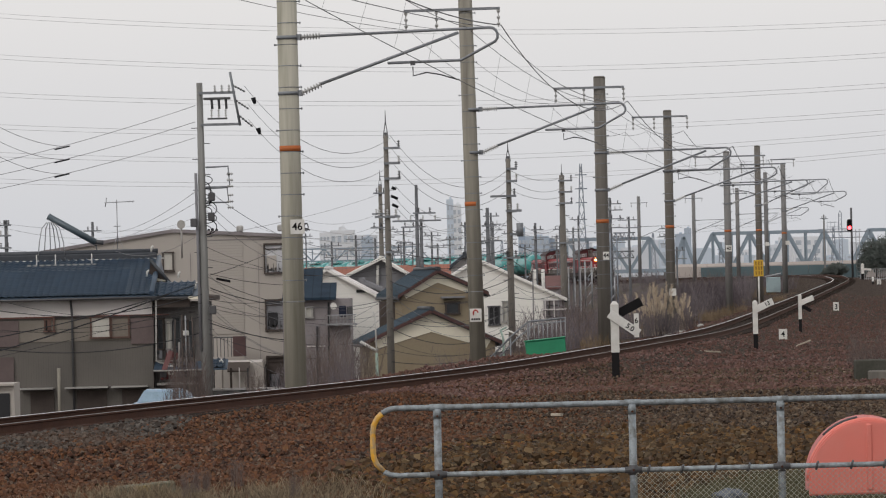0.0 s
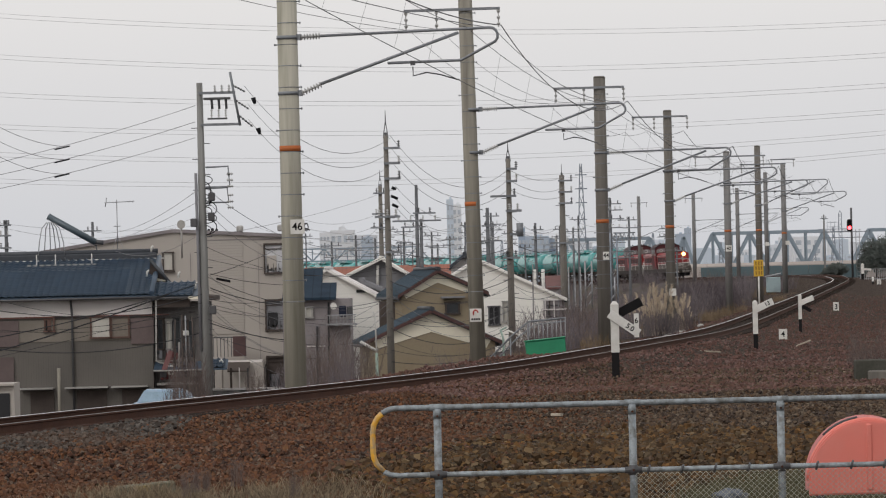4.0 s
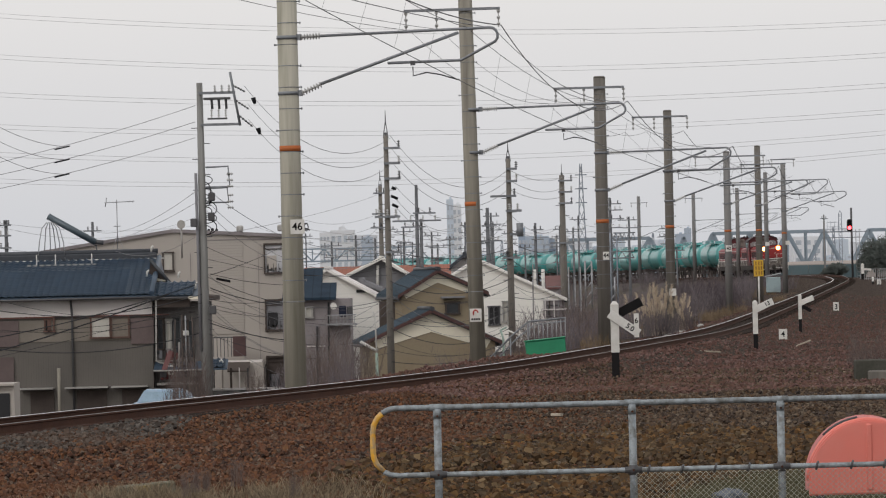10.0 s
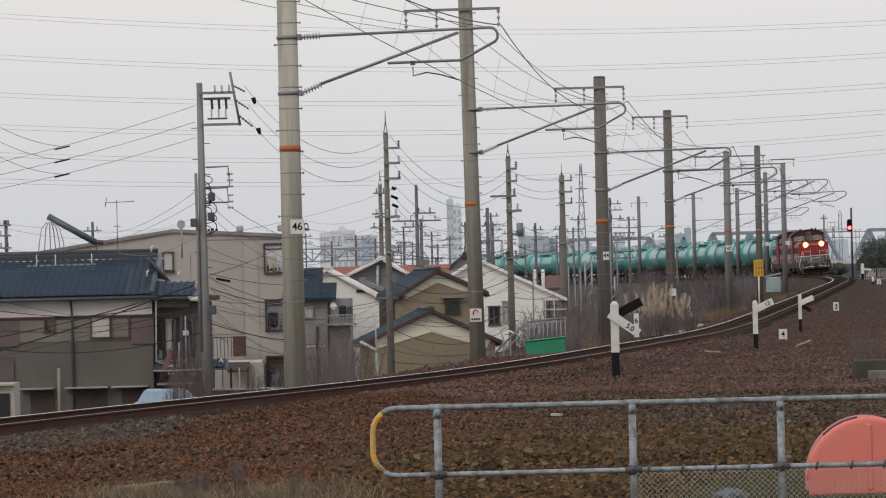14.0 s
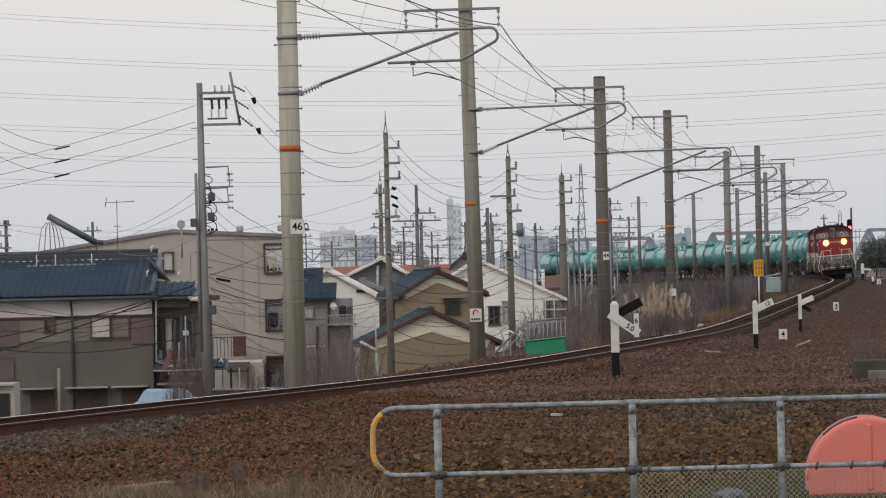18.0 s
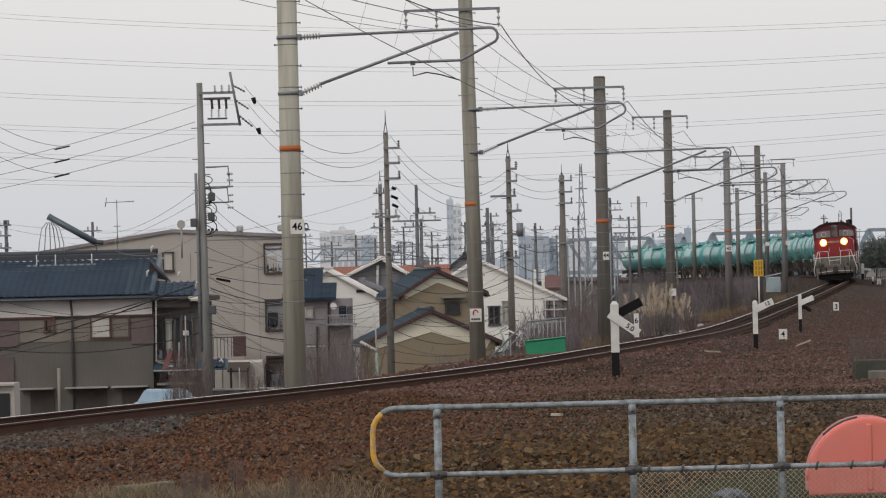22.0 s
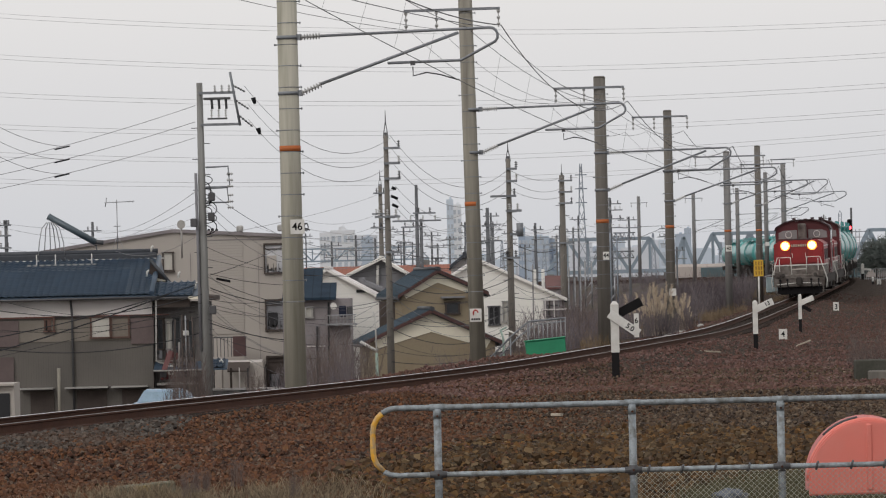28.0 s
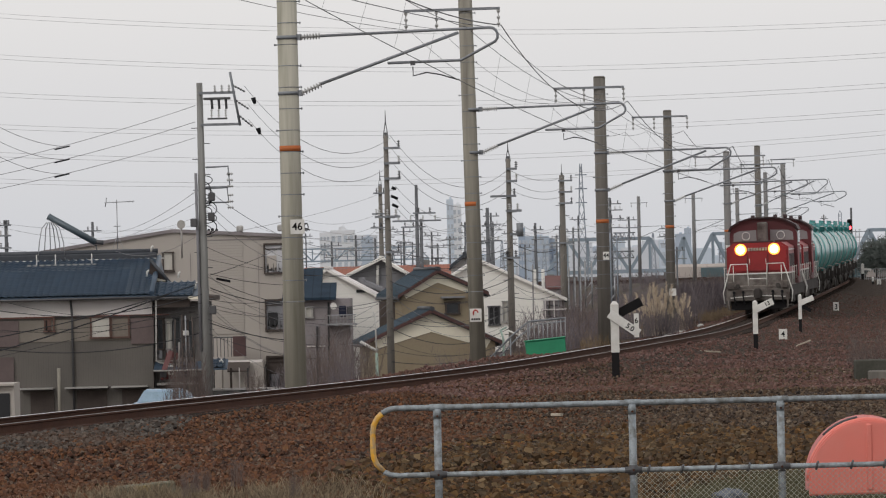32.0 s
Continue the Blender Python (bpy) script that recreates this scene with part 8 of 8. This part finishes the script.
evergreen(*(39.98, 470.00, 0.21), 1.8, 1.2, 9, "evergreen_bush", "low dark evergreen bush beside the far track")


# ---- the crow ----
def crow():
    dark = mat("black_feather", (0.02, 0.02, 0.024), 0.6)
    root = empty("crow", Matrix.Translation((-50, 110, 6)), "black crow flying with spread wings", "bird")
    bm = bmesh.new()
    bmesh.ops.create_icosphere(bm, subdivisions=2, radius=1, matrix=Matrix.Diagonal((0.24, 0.085, 0.08, 1)))
    bmesh.ops.create_icosphere(bm, subdivisions=1, radius=0.055, matrix=Matrix.Translation((0.25, 0, 0.03)))
    rod(bm, (0.28, 0, 0.03), (0.36, 0, 0.02), 0.02, 0.004, seg=5)
    slab(bm, [(-0.2, 0.0), (-0.42, 0.02), (-0.42, -0.01), (-0.2, -0.03)], 0.14, Matrix.Translation((0, -0.07, 0)))
    bmesh.ops.recalc_face_normals(bm, faces=bm.faces)
    bmesh.ops.scale(bm, vec=(0.7, 0.8, 0.8), verts=bm.verts)
    part("body", bm, dark, root)
    wings = []
    for s in (-1, 1):
        bm = bmesh.new()
        poly = [(0.12, 0.0), (0.14, 0.28), (0.06, 0.52), (-0.08, 0.5), (-0.14, 0.25), (-0.13, 0.0)]
        a = [bm.verts.new((x, s * y, 0.0)) for x, y in poly]
        b = [bm.verts.new((x, s * y, 0.018)) for x, y in poly]
        bm.faces.new(a)
        bm.faces.new(b[::-1])
        for k in range(6):
            bm.faces.new((a[k], b[k], b[(k + 1) % 6], a[(k + 1) % 6]))
        bmesh.ops.recalc_face_normals(bm, faces=bm.faces)
        bmesh.ops.scale(bm, vec=(0.8, 0.85, 1), verts=bm.verts)
        wings.append((part("wing", bm, dark, root), s))
    return root, wings


CROW, WINGS = crow()


# ---- the train: local y points to its rear, origin on the rails ----
LOCO_RED = mat("red_loco_paint", (0.26, 0.015, 0.018), 0.42, vary=0.14, grain=5, stain=0.8, second=(0.16, 0.013, 0.015))
# the cab gets a darker maroon than the hoods
CAB_RED = mat("dark_maroon_cab_paint", (0.1, 0.011, 0.015), 0.5, vary=0.15, grain=5, stain=0.9, second=(0.06, 0.012, 0.014))
LOCO_GREY = mat("grey_loco_frame", (0.155, 0.138, 0.125), 0.75, vary=0.4, stain=2.6, second=(0.055, 0.042, 0.036), amount=1.0)
LOCO_ROOF = mat("sooty_dark_roof", (0.04, 0.018, 0.02), 0.65)
# one teal paint: sky sheen and some dust are put into TANK_PALE
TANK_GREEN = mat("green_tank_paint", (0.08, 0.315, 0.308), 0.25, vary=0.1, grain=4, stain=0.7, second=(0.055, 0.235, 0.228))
TANK_PALE = mat("sheen_aqua_tank_paint", (0.17, 0.395, 0.385), 0.25, vary=0.1, grain=4, stain=0.8, second=(0.13, 0.325, 0.315), amount=0.8)
# grime colour, raised to paint the haze over the running gear
UNDER = mat("grimy_underframe", (0.07, 0.062, 0.058), 0.8, vary=0.3)
LAMP = mat("lit_headlamp", (1.0, 0.56, 0.18), 0.3, glow=11.0)
# added glow: stands in for the orange bloom around the headlamps
LAMPBLOOM = mat("lit_reflector", (1.0, 0.33, 0.07), 0.3, glow=1.9)
# sky seen in and through the cab glass is painted in as pale grey
GLASS = mat("grey_cab_glass", (0.26, 0.245, 0.245), 0.1, vary=0.05)
SIDEGLASS = mat("pale_cab_side_glass", (0.42, 0.44, 0.45), 0.08, vary=0.05)


def bogie(parent, y, wheelbase=1.9):
    bm = bmesh.new()
    for sx in (-0.86, 0.86):
        box(bm, sx, y, 0.4, 0.12, wheelbase + 0.7, 0.22, bevel=0.03)
        box(bm, sx * 1.05, y, 0.45, 0.14, 0.6, 0.32, bevel=0.03)
    box(bm, 0, y, 0.4, 1.7, 0.5, 0.3)
    b = part("bogie", bm, UNDER, parent)
    for dy in (-wheelbase / 2, wheelbase / 2):
        bm = bmesh.new()
        for sx in (-0.56, 0.56):
            rod(bm, (sx - 0.07, y + dy, 0.43), (sx + 0.07, y + dy, 0.43), 0.43, seg=20)
        rod(bm, (-0.6, y + dy, 0.43), (0.6, y + dy, 0.43), 0.08, seg=8)
        part("wheelset", bm, UNDER, b)


def locomotive():
    root = empty("diesel_locomotive", Matrix(), "red diesel locomotive with a grey frame, white rails and lit headlamps", "locomotive")
    bm = bmesh.new()
    box(bm, 0, 0, 1.0, 2.7, 17.0, 0.22, bevel=0.03)
    for e in (-1, 1):
        box(bm, 0, e * 8.45, 0.58, 2.66, 0.22, 0.5, bevel=0.04)
    part("frame", bm, LOCO_GREY, root)
    for sx in (-1, 1):
        bm = bmesh.new()
        box(bm, sx * 1.36, 0, 0.72, 0.03, 15.6, 0.46, bevel=0.01)
        part("side_sill", bm, UNDER, root, "grimy dark side sill")
    for e in (-1, 1):
        bm = bmesh.new()
        box(bm, 0, e * 8.3, 0.2, 2.3, 0.1, 0.5, bevel=0.02)
        part("pilot", bm, BLACKPAINT, root)
        bm = bmesh.new()
        box(bm, 0, e * 8.75, 0.7, 0.34, 0.5, 0.36, bevel=0.06)
        box(bm, 0, e * 8.98, 0.66, 0.26, 0.14, 0.44, bevel=0.05)
        part("coupler", bm, UNDER, root)
        # gear on the buffer beam
        for sx in (-1.0, -0.62, 0.62, 1.0):
            bm = bmesh.new()
            tube(bm, [(sx, e * 8.58, 0.95), (sx, e * 8.72, 0.8), (sx + 0.05, e * 8.74, 0.5), (sx + 0.1, e * 8.66, 0.42)], 0.03, seg=6)
            rod(bm, (sx, e * 8.5, 0.95), (sx, e * 8.66, 0.95), 0.06, seg=8)
            part("brake_hose", bm, BLACK, root)
        for sx in (-1.12, 1.12):
            bm = bmesh.new()
            box(bm, sx, e * 8.55, 1.08, 0.3, 0.2, 0.32, bevel=0.03)
            part("jumper_box", bm, LOCO_GREY, root)
            bm = bmesh.new()
            rod(bm, (sx * 0.75, e * 8.5, 1.2), (sx * 0.75, e * 8.64, 1.2), 0.1, seg=10)
            part("marker_lamp", bm, UNDER, root)
            bm = bmesh.new()
            tube(bm, [(sx * 1.1, e * 8.62, 0.6), (sx * 1.1, e * 8.64, 0.25), (sx * 0.9, e * 8.64, 0.2)], 0.035, seg=5)
            part("guard_iron", bm, LOCO_GREY, root)
        bm = bmesh.new()
        tube(bm, [(-1.15, e * 8.62, 0.72), (-0.3, e * 8.66, 0.78), (0.3, e * 8.66, 0.78), (1.15, e * 8.62, 0.72)], 0.022, seg=5)
        part("uncoupling_bar", bm, WHITE, root, "pale uncoupling bar")
        bm = bmesh.new()
        tube(bm, [(-0.38, e * 8.55, 1.5), (0.38, e * 8.55, 1.5)], 0.02, seg=5)
        part("chain_rail", bm, WHITE, root)
        # hood
        bm = bmesh.new()
        w, t = 1.3, 3.0
        sec = [(-w, 1.72), (w, 1.72), (w, t - 0.2), (w - 0.3, t), (-w + 0.3, t), (-w, t - 0.2)]
        sec2 = [(-w, 1.22), (w, 1.22), (w, 1.72), (-w, 1.72)]
        ms = [Matrix.Translation((0, e * 7.75, 0)), Matrix.Translation((0, e * 1.3, 0))]
        sweep(bm, sec, ms)
        bmesh.ops.recalc_face_normals(bm, faces=bm.faces)
        bmesh.ops.bevel(bm, geom=[x for x in bm.edges if abs(x.verts[0].co.y) > 7 and abs(x.verts[1].co.y) > 7], offset=0.1, segments=2, affect="EDGES")
        hood = part("hood", bm, LOCO_RED, root)
        bm = bmesh.new()
        sweep(bm, sec2, ms)
        bmesh.ops.recalc_face_normals(bm, faces=bm.faces)
        part("hood_base", bm, LOCO_GREY, root)
        bm = bmesh.new()
        box(bm, 0, e * 7.765, 1.68, 2.64, 0.05, 0.06)
        for sx in (-1, 1):
            box(bm, sx * 1.31, e * 4.6, 1.68, 0.04, 6.3, 0.06)
        part("stripe", bm, WHITE, hood, "white stripe round the hood")
        bm = bmesh.new()
        for sx in (-1, 1):
            box(bm, sx * 1.307, e * 4.5, 2.66, 0.02, 6.2, 0.045)
        part("upper_stripe", bm, WHITE, hood, "thin white line along the hood")
        for k in range(5):
            for sx in (-1, 1):
                bm = bmesh.new()
                box(bm, sx * 1.303, e * (2.3 + k * 1.05), 1.95, 0.03, 0.8, 0.55)
                part("louvre", bm, LOCO_ROOF, hood, "sooty dark louvre")
        bm = bmesh.new()
        for k in range(7):
            box(bm, -0.36 + 0.12 * k, e * 7.78, 2.66, 0.085, 0.03, 0.13, bevel=0.01)
        part("name_plate", bm, ALU, hood, "pale number plate of plain bars")
        # radiator and exhaust on the hood
        bm = bmesh.new()
        box(bm, 0, e * 6.2, 2.98, 1.3, 2.2, 0.1, bevel=0.03)
        part("fan_cover", bm, LOCO_ROOF, hood)
        bm = bmesh.new()
        box(bm, 0, e * 2.0, 2.9, 0.44, 0.7, 0.98, bevel=0.06)
        part("exhaust_stack", bm, LOCO_GREY, hood, "grey soot-marked exhaust stack")
        for sx in (-0.43, 0.43):
            bm = bmesh.new()
            box(bm, sx, e * 7.765, 1.78, 0.022, 0.03, 0.78)
            part("door_seam", bm, LOCO_ROOF, hood)
            bm = bmesh.new()
            tube(bm, [(sx * 0.8, e * 7.77, 2.1), (sx * 0.8, e * 7.84, 2.12), (sx * 0.8, e * 7.84, 2.3), (sx * 0.8, e * 7.77, 2.32)], 0.014, seg=5)
            part("door_grip", bm, WHITE, hood)
        # lamps
        for sx in (-0.7, 0.7):
            bm = bmesh.new()
            rod(bm, (sx, e * 7.5, 2.72), (sx, e * 7.8, 2.72), 0.23, seg=20)
            lamp = part("headlamp", bm, LOCO_RED, root, "round headlamp in a red housing")
            bm = bmesh.new()
            rod(bm, (sx, e * 7.85, 2.72), (sx, e * 7.9, 2.72), 0.18, 0.15, seg=20)
            rod(bm, (sx, e * 7.9, 2.72), (sx, e * 7.94, 2.72), 0.15, 0.06, seg=20)
            # lit end only: a glowing disc wider than the housing imitates bloom
            if e < 0:
                ring = bmesh.new()
                rod(ring, (sx, e * 7.795, 2.72), (sx, e * 7.815, 2.72), 0.25, seg=20)
                part("reflector", ring, LAMPBLOOM, lamp, "glowing orange reflector rim")
            part("lens", bm, LAMP if e < 0 else GLASS, lamp, "glowing warm lens" if e < 0 else "")
        # hand rails on the end platforms
        for sx in (-1, 1):
            bm = bmesh.new()
            tube(bm, [(sx * 1.4, e * 8.5, 0.5), (sx * 1.45, e * 8.5, 0.95), (sx * 1.1, e * 8.55, 2.12), (sx * 0.42, e * 8.55, 2.12), (sx * 0.38, e * 8.55, 1.22)], 0.028, seg=6)
            tube(bm, [(sx * 1.0, e * 8.5, 1.2), (sx * 1.0, e * 8.5, 2.05)], 0.02, seg=6)
            part("end_rail", bm, WHITE, root, "white tubular hand rail")
            bm = bmesh.new()
            for k in range(3):
                box(bm, sx * 1.3, e * 8.1, 0.35 + 0.28 * k, 0.3, 0.5, 0.03)
            part("steps", bm, LOCO_GREY, root)
            for k in range(3):
                bm = bmesh.new()
                yy = e * (2.6 + k * 2.4)
                tube(bm, [(sx * 1.43, yy, 1.2), (sx * 1.43, yy, 2.0)], 0.014, seg=5)
                part("rail_post", bm, WHITE, root, "white rail post")
            bm = bmesh.new()
            tube(bm, [(sx * 1.43, e * 2.1, 1.95), (sx * 1.43, e * 7.8, 1.95)], 0.012, seg=5)
            part("side_rail", bm, WHITE, root, "white side rail")
    # cab
    bm = bmesh.new()
    sec = [(-1.44, 1.2), (1.44, 1.2), (1.46, 3.38), (1.36, 3.68), (0.95, 3.92), (0.5, 4.03), (-0.5, 4.03), (-0.95, 3.92), (-1.36, 3.68), (-1.46, 3.38)]
    sweep(bm, sec, [Matrix.Translation((0, y, 0)) for y in (-1.35, 1.35)])
    bmesh.ops.recalc_face_normals(bm, faces=bm.faces)
    cab = part("cab", bm, CAB_RED, root, "dark maroon cab")
    bm = bmesh.new()
    up = [(-1.53, 3.52), (-1.42, 3.74), (-0.98, 3.98), (-0.5, 4.1), (0.5, 4.1), (0.98, 3.98), (1.42, 3.74), (1.53, 3.52), (1.49, 3.52), (1.36, 3.68), (0.95, 3.92), (0.5, 4.04), (-0.5, 4.04), (-0.95, 3.92), (-1.36, 3.68), (-1.49, 3.52)]
    sweep(bm, up, [Matrix.Translation((0, y, 0)) for y in (-1.55, 1.55)])
    bmesh.ops.recalc_face_normals(bm, faces=bm.faces)
    part("cab_roof", bm, LOCO_ROOF, cab)
    for e in (-1, 1):
        for sx in (-1, 1):
            bm = bmesh.new()
            slab(bm, [(0.3, 3.08), (1.3, 3.08), (1.28, 3.42), (1.05, 3.52), (0.3, 3.55)], 0.02, Matrix.Translation((0, e * 1.365, 0)) @ Matrix.Diagonal((sx, 1, 1, 1)))
            bmesh.ops.recalc_face_normals(bm, faces=bm.faces)
            win = part("cab_window", bm, GLASS, cab, "cab window with a round spinning wiper disc")
            bm = bmesh.new()
            tube(bm, [(sx * 0.75 + 0.17 * math.cos(a * 0.5236), e * 1.4, 3.3 + 0.17 * math.sin(a * 0.5236)) for a in range(13)], 0.018, seg=5)
            part("wiper_disc", bm, WHITE, win)
    for sx in (-1, 1):
        bm = bmesh.new()
        box(bm, sx * 1.46, 0.5, 2.98, 0.04, 1.3, 0.5)
        part("side_window", bm, SIDEGLASS, cab, "pale cab side window")
        bm = bmesh.new()
        box(bm, sx * 1.468, 0, 2.84, 0.025, 2.7, 0.05)
        part("stripe", bm, WHITE, cab, "thin white line along the cab")
        bm = bmesh.new()
        box(bm, sx * 1.455, -0.75, 1.5, 0.03, 0.7, 1.25)
        door = part("cab_door", bm, LOCO_RED, cab)
        bm = bmesh.new()
        box(bm, sx * 1.462, -0.75, 2.98, 0.04, 0.55, 0.46)
        part("door_window", bm, SIDEGLASS, door)
    for sx, y in ((-0.5, 0.3), (0.5, -0.2), (0.9, 0.6)):
        bm = bmesh.new()
        rod(bm, (sx, y, 4.0), (sx, y, 4.2), 0.09, seg=8)
        part("roof_vent", bm, LOCO_ROOF, cab)
    for y in (-5.9, 0.0, 5.9):
        bogie(root, y, 2.2 if y else 1.8)
    bm = bmesh.new()
    for sx in (-1, 1):
        for y in (-2.9, 2.9):
            box(bm, sx * 1.0, y, 0.4, 0.6, 2.2, 0.6, bevel=0.05)
    part("fuel_tank", bm, UNDER, root)
    return root


def tank_wagon():
    root = empty("tank_wagon", Matrix(), "teal oil tank wagon with painted pale sheen, on black bogies", "tank wagon", "tank wagons of the freight train")
    r, zc, seg = 1.32, 2.36, 32
    ring = [(r * math.cos(6.2832 * (k + 0.5) / seg), zc + r * math.sin(6.2832 * (k + 0.5) / seg)) for k in range(seg)]

    bm = bmesh.new()
    sweep(bm, ring, [Matrix.Translation((0, y, 0)) for y in (-5.5, -0.3, 5.5)], caps=False)
    # paler faces carry the painted sheen, the inner front part stays green
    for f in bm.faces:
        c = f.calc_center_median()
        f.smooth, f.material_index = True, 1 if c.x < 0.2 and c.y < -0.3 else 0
    part("barrel", bm, [TANK_PALE, TANK_GREEN], root, "teal tank barrel, sky sheen painted as paler aqua")
    for e in (-1, 1):
        bm = bmesh.new()
        prof = [(5.5, 1.0), (5.6, 0.995), (5.75, 0.96), (5.92, 0.85), (6.02, 0.6), (6.06, 0.3), (6.07, 0.02)]
        rings = []
        for y, q in prof:
            rings.append([bm.verts.new((q * x, e * y, zc + q * (z - zc))) for x, z in ring])
        for a, b in zip(rings, rings[1:]):
            for k in range(seg):
                bm.faces.new((a[k], a[(k + 1) % seg], b[(k + 1) % seg], b[k]))
        bm.faces.new(rings[-1])
        bmesh.ops.recalc_face_normals(bm, faces=bm.faces)
        for f in bm.faces:
            f.smooth = True
        part("end_cap", bm, TANK_GREEN if e < 0 else TANK_PALE, root, "domed green tank end" if e < 0 else "domed tank end in the paler sheen aqua")
    bm = bmesh.new()
    rod(bm, (0, 0, zc + r - 0.1), (0, 0, zc + r + 0.22), 0.35, seg=16)
    part("dome", bm, TANK_GREEN, root)
    bm = bmesh.new()
    rod(bm, (0, -1.5, zc + r - 0.1), (0, -1.5, zc + r + 0.16), 0.16, seg=10)
    part("valve_cap", bm, TANK_GREEN, root)
    bm = bmesh.new()
    for sx in (-0.68, 0.68):
        box(bm, sx, 0, zc + r - 0.02, 0.55, 7.4, 0.06)
    for y in (-3.5, 3.5):
        box(bm, 0, y, zc + r - 0.02, 1.0, 0.4, 0.06)
    walk_way = part("walkway", bm, TANK_GREEN, root, "green steel walkway with rails")
    for sx in (-0.94, 0.94):
        bm = bmesh.new()
        tube(bm, [(sx, -3.7, zc + r - 0.35), (sx, -3.7, zc + r + 0.3), (sx, 3.7, zc + r + 0.3), (sx, 3.7, zc + r - 0.35)], 0.024, seg=5)
        tube(bm, [(sx, -3.7, zc + r + 0.14), (sx, 3.7, zc + r + 0.14)], 0.016, seg=5)
        for y in (-2.7, -1.8, -0.9, 0, 0.9, 1.8, 2.7):
            rod(bm, (sx, y, zc + r - 0.3), (sx, y, zc + r + 0.3), 0.018, seg=5)
        part("guard_rail", bm, TANK_GREEN, walk_way)
    bm = bmesh.new()
    box(bm, 0, 0, 0.92, 0.6, 12.6, 0.24)
    for e in (-1, 1):
        box(bm, 0, e * 6.2, 0.8, 2.5, 0.2, 0.4)
        box(bm, 0, e * 4.6, 0.95, 2.2, 0.9, 0.3)
        box(bm, 0, e * 6.5, 0.75, 0.3, 0.5, 0.3)
    part("underframe", bm, UNDER, root)
    for sx in (-1, 1):
        bm = bmesh.new()
        arc = [(sx * (r + 0.06) * math.cos(a), zc + (r + 0.06) * math.sin(a)) for a in (-0.9, -0.5, -0.15, 0.2, 0.55, 0.9, 1.1)]
        for y in (-0.25, 0.2):
            tube(bm, [(x, y, z) for x, z in arc], 0.03, seg=5)
        for x, z in arc[1:-1]:
            rod(bm, (x, -0.25, z), (x, 0.2, z), 0.016, seg=4)
        part("ladder", bm, TANK_GREEN, root, "dark green ladder up the tank side")
        for e in (-1, 1):
            bm = bmesh.new()
            tube(bm, [(sx * 1.22, e * 6.15, 0.4), (sx * 1.22, e * 6.15, 1.45), (sx * 0.9, e * 6.2, 1.5)], 0.025, seg=5)
            part("end_rail", bm, ALU, root, "grey hand rail")
    for y in (-4.6, 4.6):
        bogie(root, y)
    return root


def ride(run, base):
    """Pose of a vehicle whose middle stands at that run of the line, on bogies base apart."""
    a, b = on_line(north_of(run - base / 2)), on_line(north_of(run + base / 2))
    d = b - a
    lean = cant((a.y + b.y) / 2)
    turn = Matrix.Rotation(-math.atan2(d.x, d.y), 4, "Z") @ Matrix.Rotation(math.atan2(d.z, d.y), 4, "X") @ Matrix.Rotation(-lean / 1.067, 4, "Y")
    return Matrix.Translation((a + b) / 2 + Vector((0, 0, lean / 2 + 0.006))) @ turn


def front_run(t):
    """How far along the line the train's front stands at t seconds."""
    left = 32.0 - t
    return run_of(188.36) + 11.59 * left + 0.0073 * left * left


TRAIN = []
first_loco = locomotive()
first_tank = tank_wagon()
TRAIN.append((first_loco, 9.0, 11.8))
second = copy_thing(first_loco, Matrix())
for o in second.children_recursive:
    if o.name.startswith("lens") or o.name.startswith("reflector"):
        o.data = o.data.copy()
        o.data.materials[0] = GLASS
        o["label"] = "unlit lamp lens"
tagged(second, "red diesel locomotive coupled second, lamps unlit")
TRAIN.append((second, 27.0, 11.8))
for i in range(15):
    TRAIN.append((first_tank if i == 0 else copy_thing(first_tank, Matrix()), 36.0 + 14.0 * (i + 0.5), 9.2))


def motions():
    steps = [2.0 * k for k in range(17)]
    for vehicle, back, base in TRAIN:
        walk(vehicle, [(t, ride(front_run(t) + back, base)) for t in steps])
    # the crow flies by to the west just before 6 s and comes back to the east at 18.5 to 20.6 s
    d = 110.0
    out = [(0.0, 60.0, 8.0, 180), (3.0, 23.0, 3.0, 180), (5.5, -4.07, 2.15, 180), (5.8, -7.66, 2.47, 180), (6.0, -9.92, 2.84, 180),
           (6.4, -14.47, 3.47, 180), (9.0, -38.0, 6.0, 120), (11.0, -44.0, 6.5, 60), (13.0, -42.0, 6.0, 0), (17.6, -23.0, 4.6, 0)]
    back = [(18.6, -9.85, 4.21, 0), (18.8, -7.79, 3.89, 0), (19.0, -5.50, 3.69, 0), (19.2, -3.26, 3.60, 0), (19.5, 0.08, 3.60, 0),
            (20.0, 5.60, 3.56, 0), (20.1, 6.69, 3.74, 0), (20.3, 8.81, 3.92, 0), (20.5, 10.66, 4.10, 0), (21.2, 18.0, 5.6, 0), (32.0, 60.0, 12.0, 0)]
    walk(CROW, [(t, pose(x, d, z, 0, 0, turn)) for t, x, z, turn in out + back])
    for wing, s in WINGS:
        beat = [(0.0, 10)]
        for a, b in ((3.6, 6.6), (18.2, 20.8)):
            beat += [(a - 0.1, 10)] + [(a + 0.1 * k, (38, 20, -14, -28, -4, 24)[(k + 5) % 6]) for k in range(int((b - a) * 10))]
        walk(wing, [(t, pose(0, 0, 0.02, s * a, 0, 0)) for t, a in beat + [(32.0, 10)]])


motions()
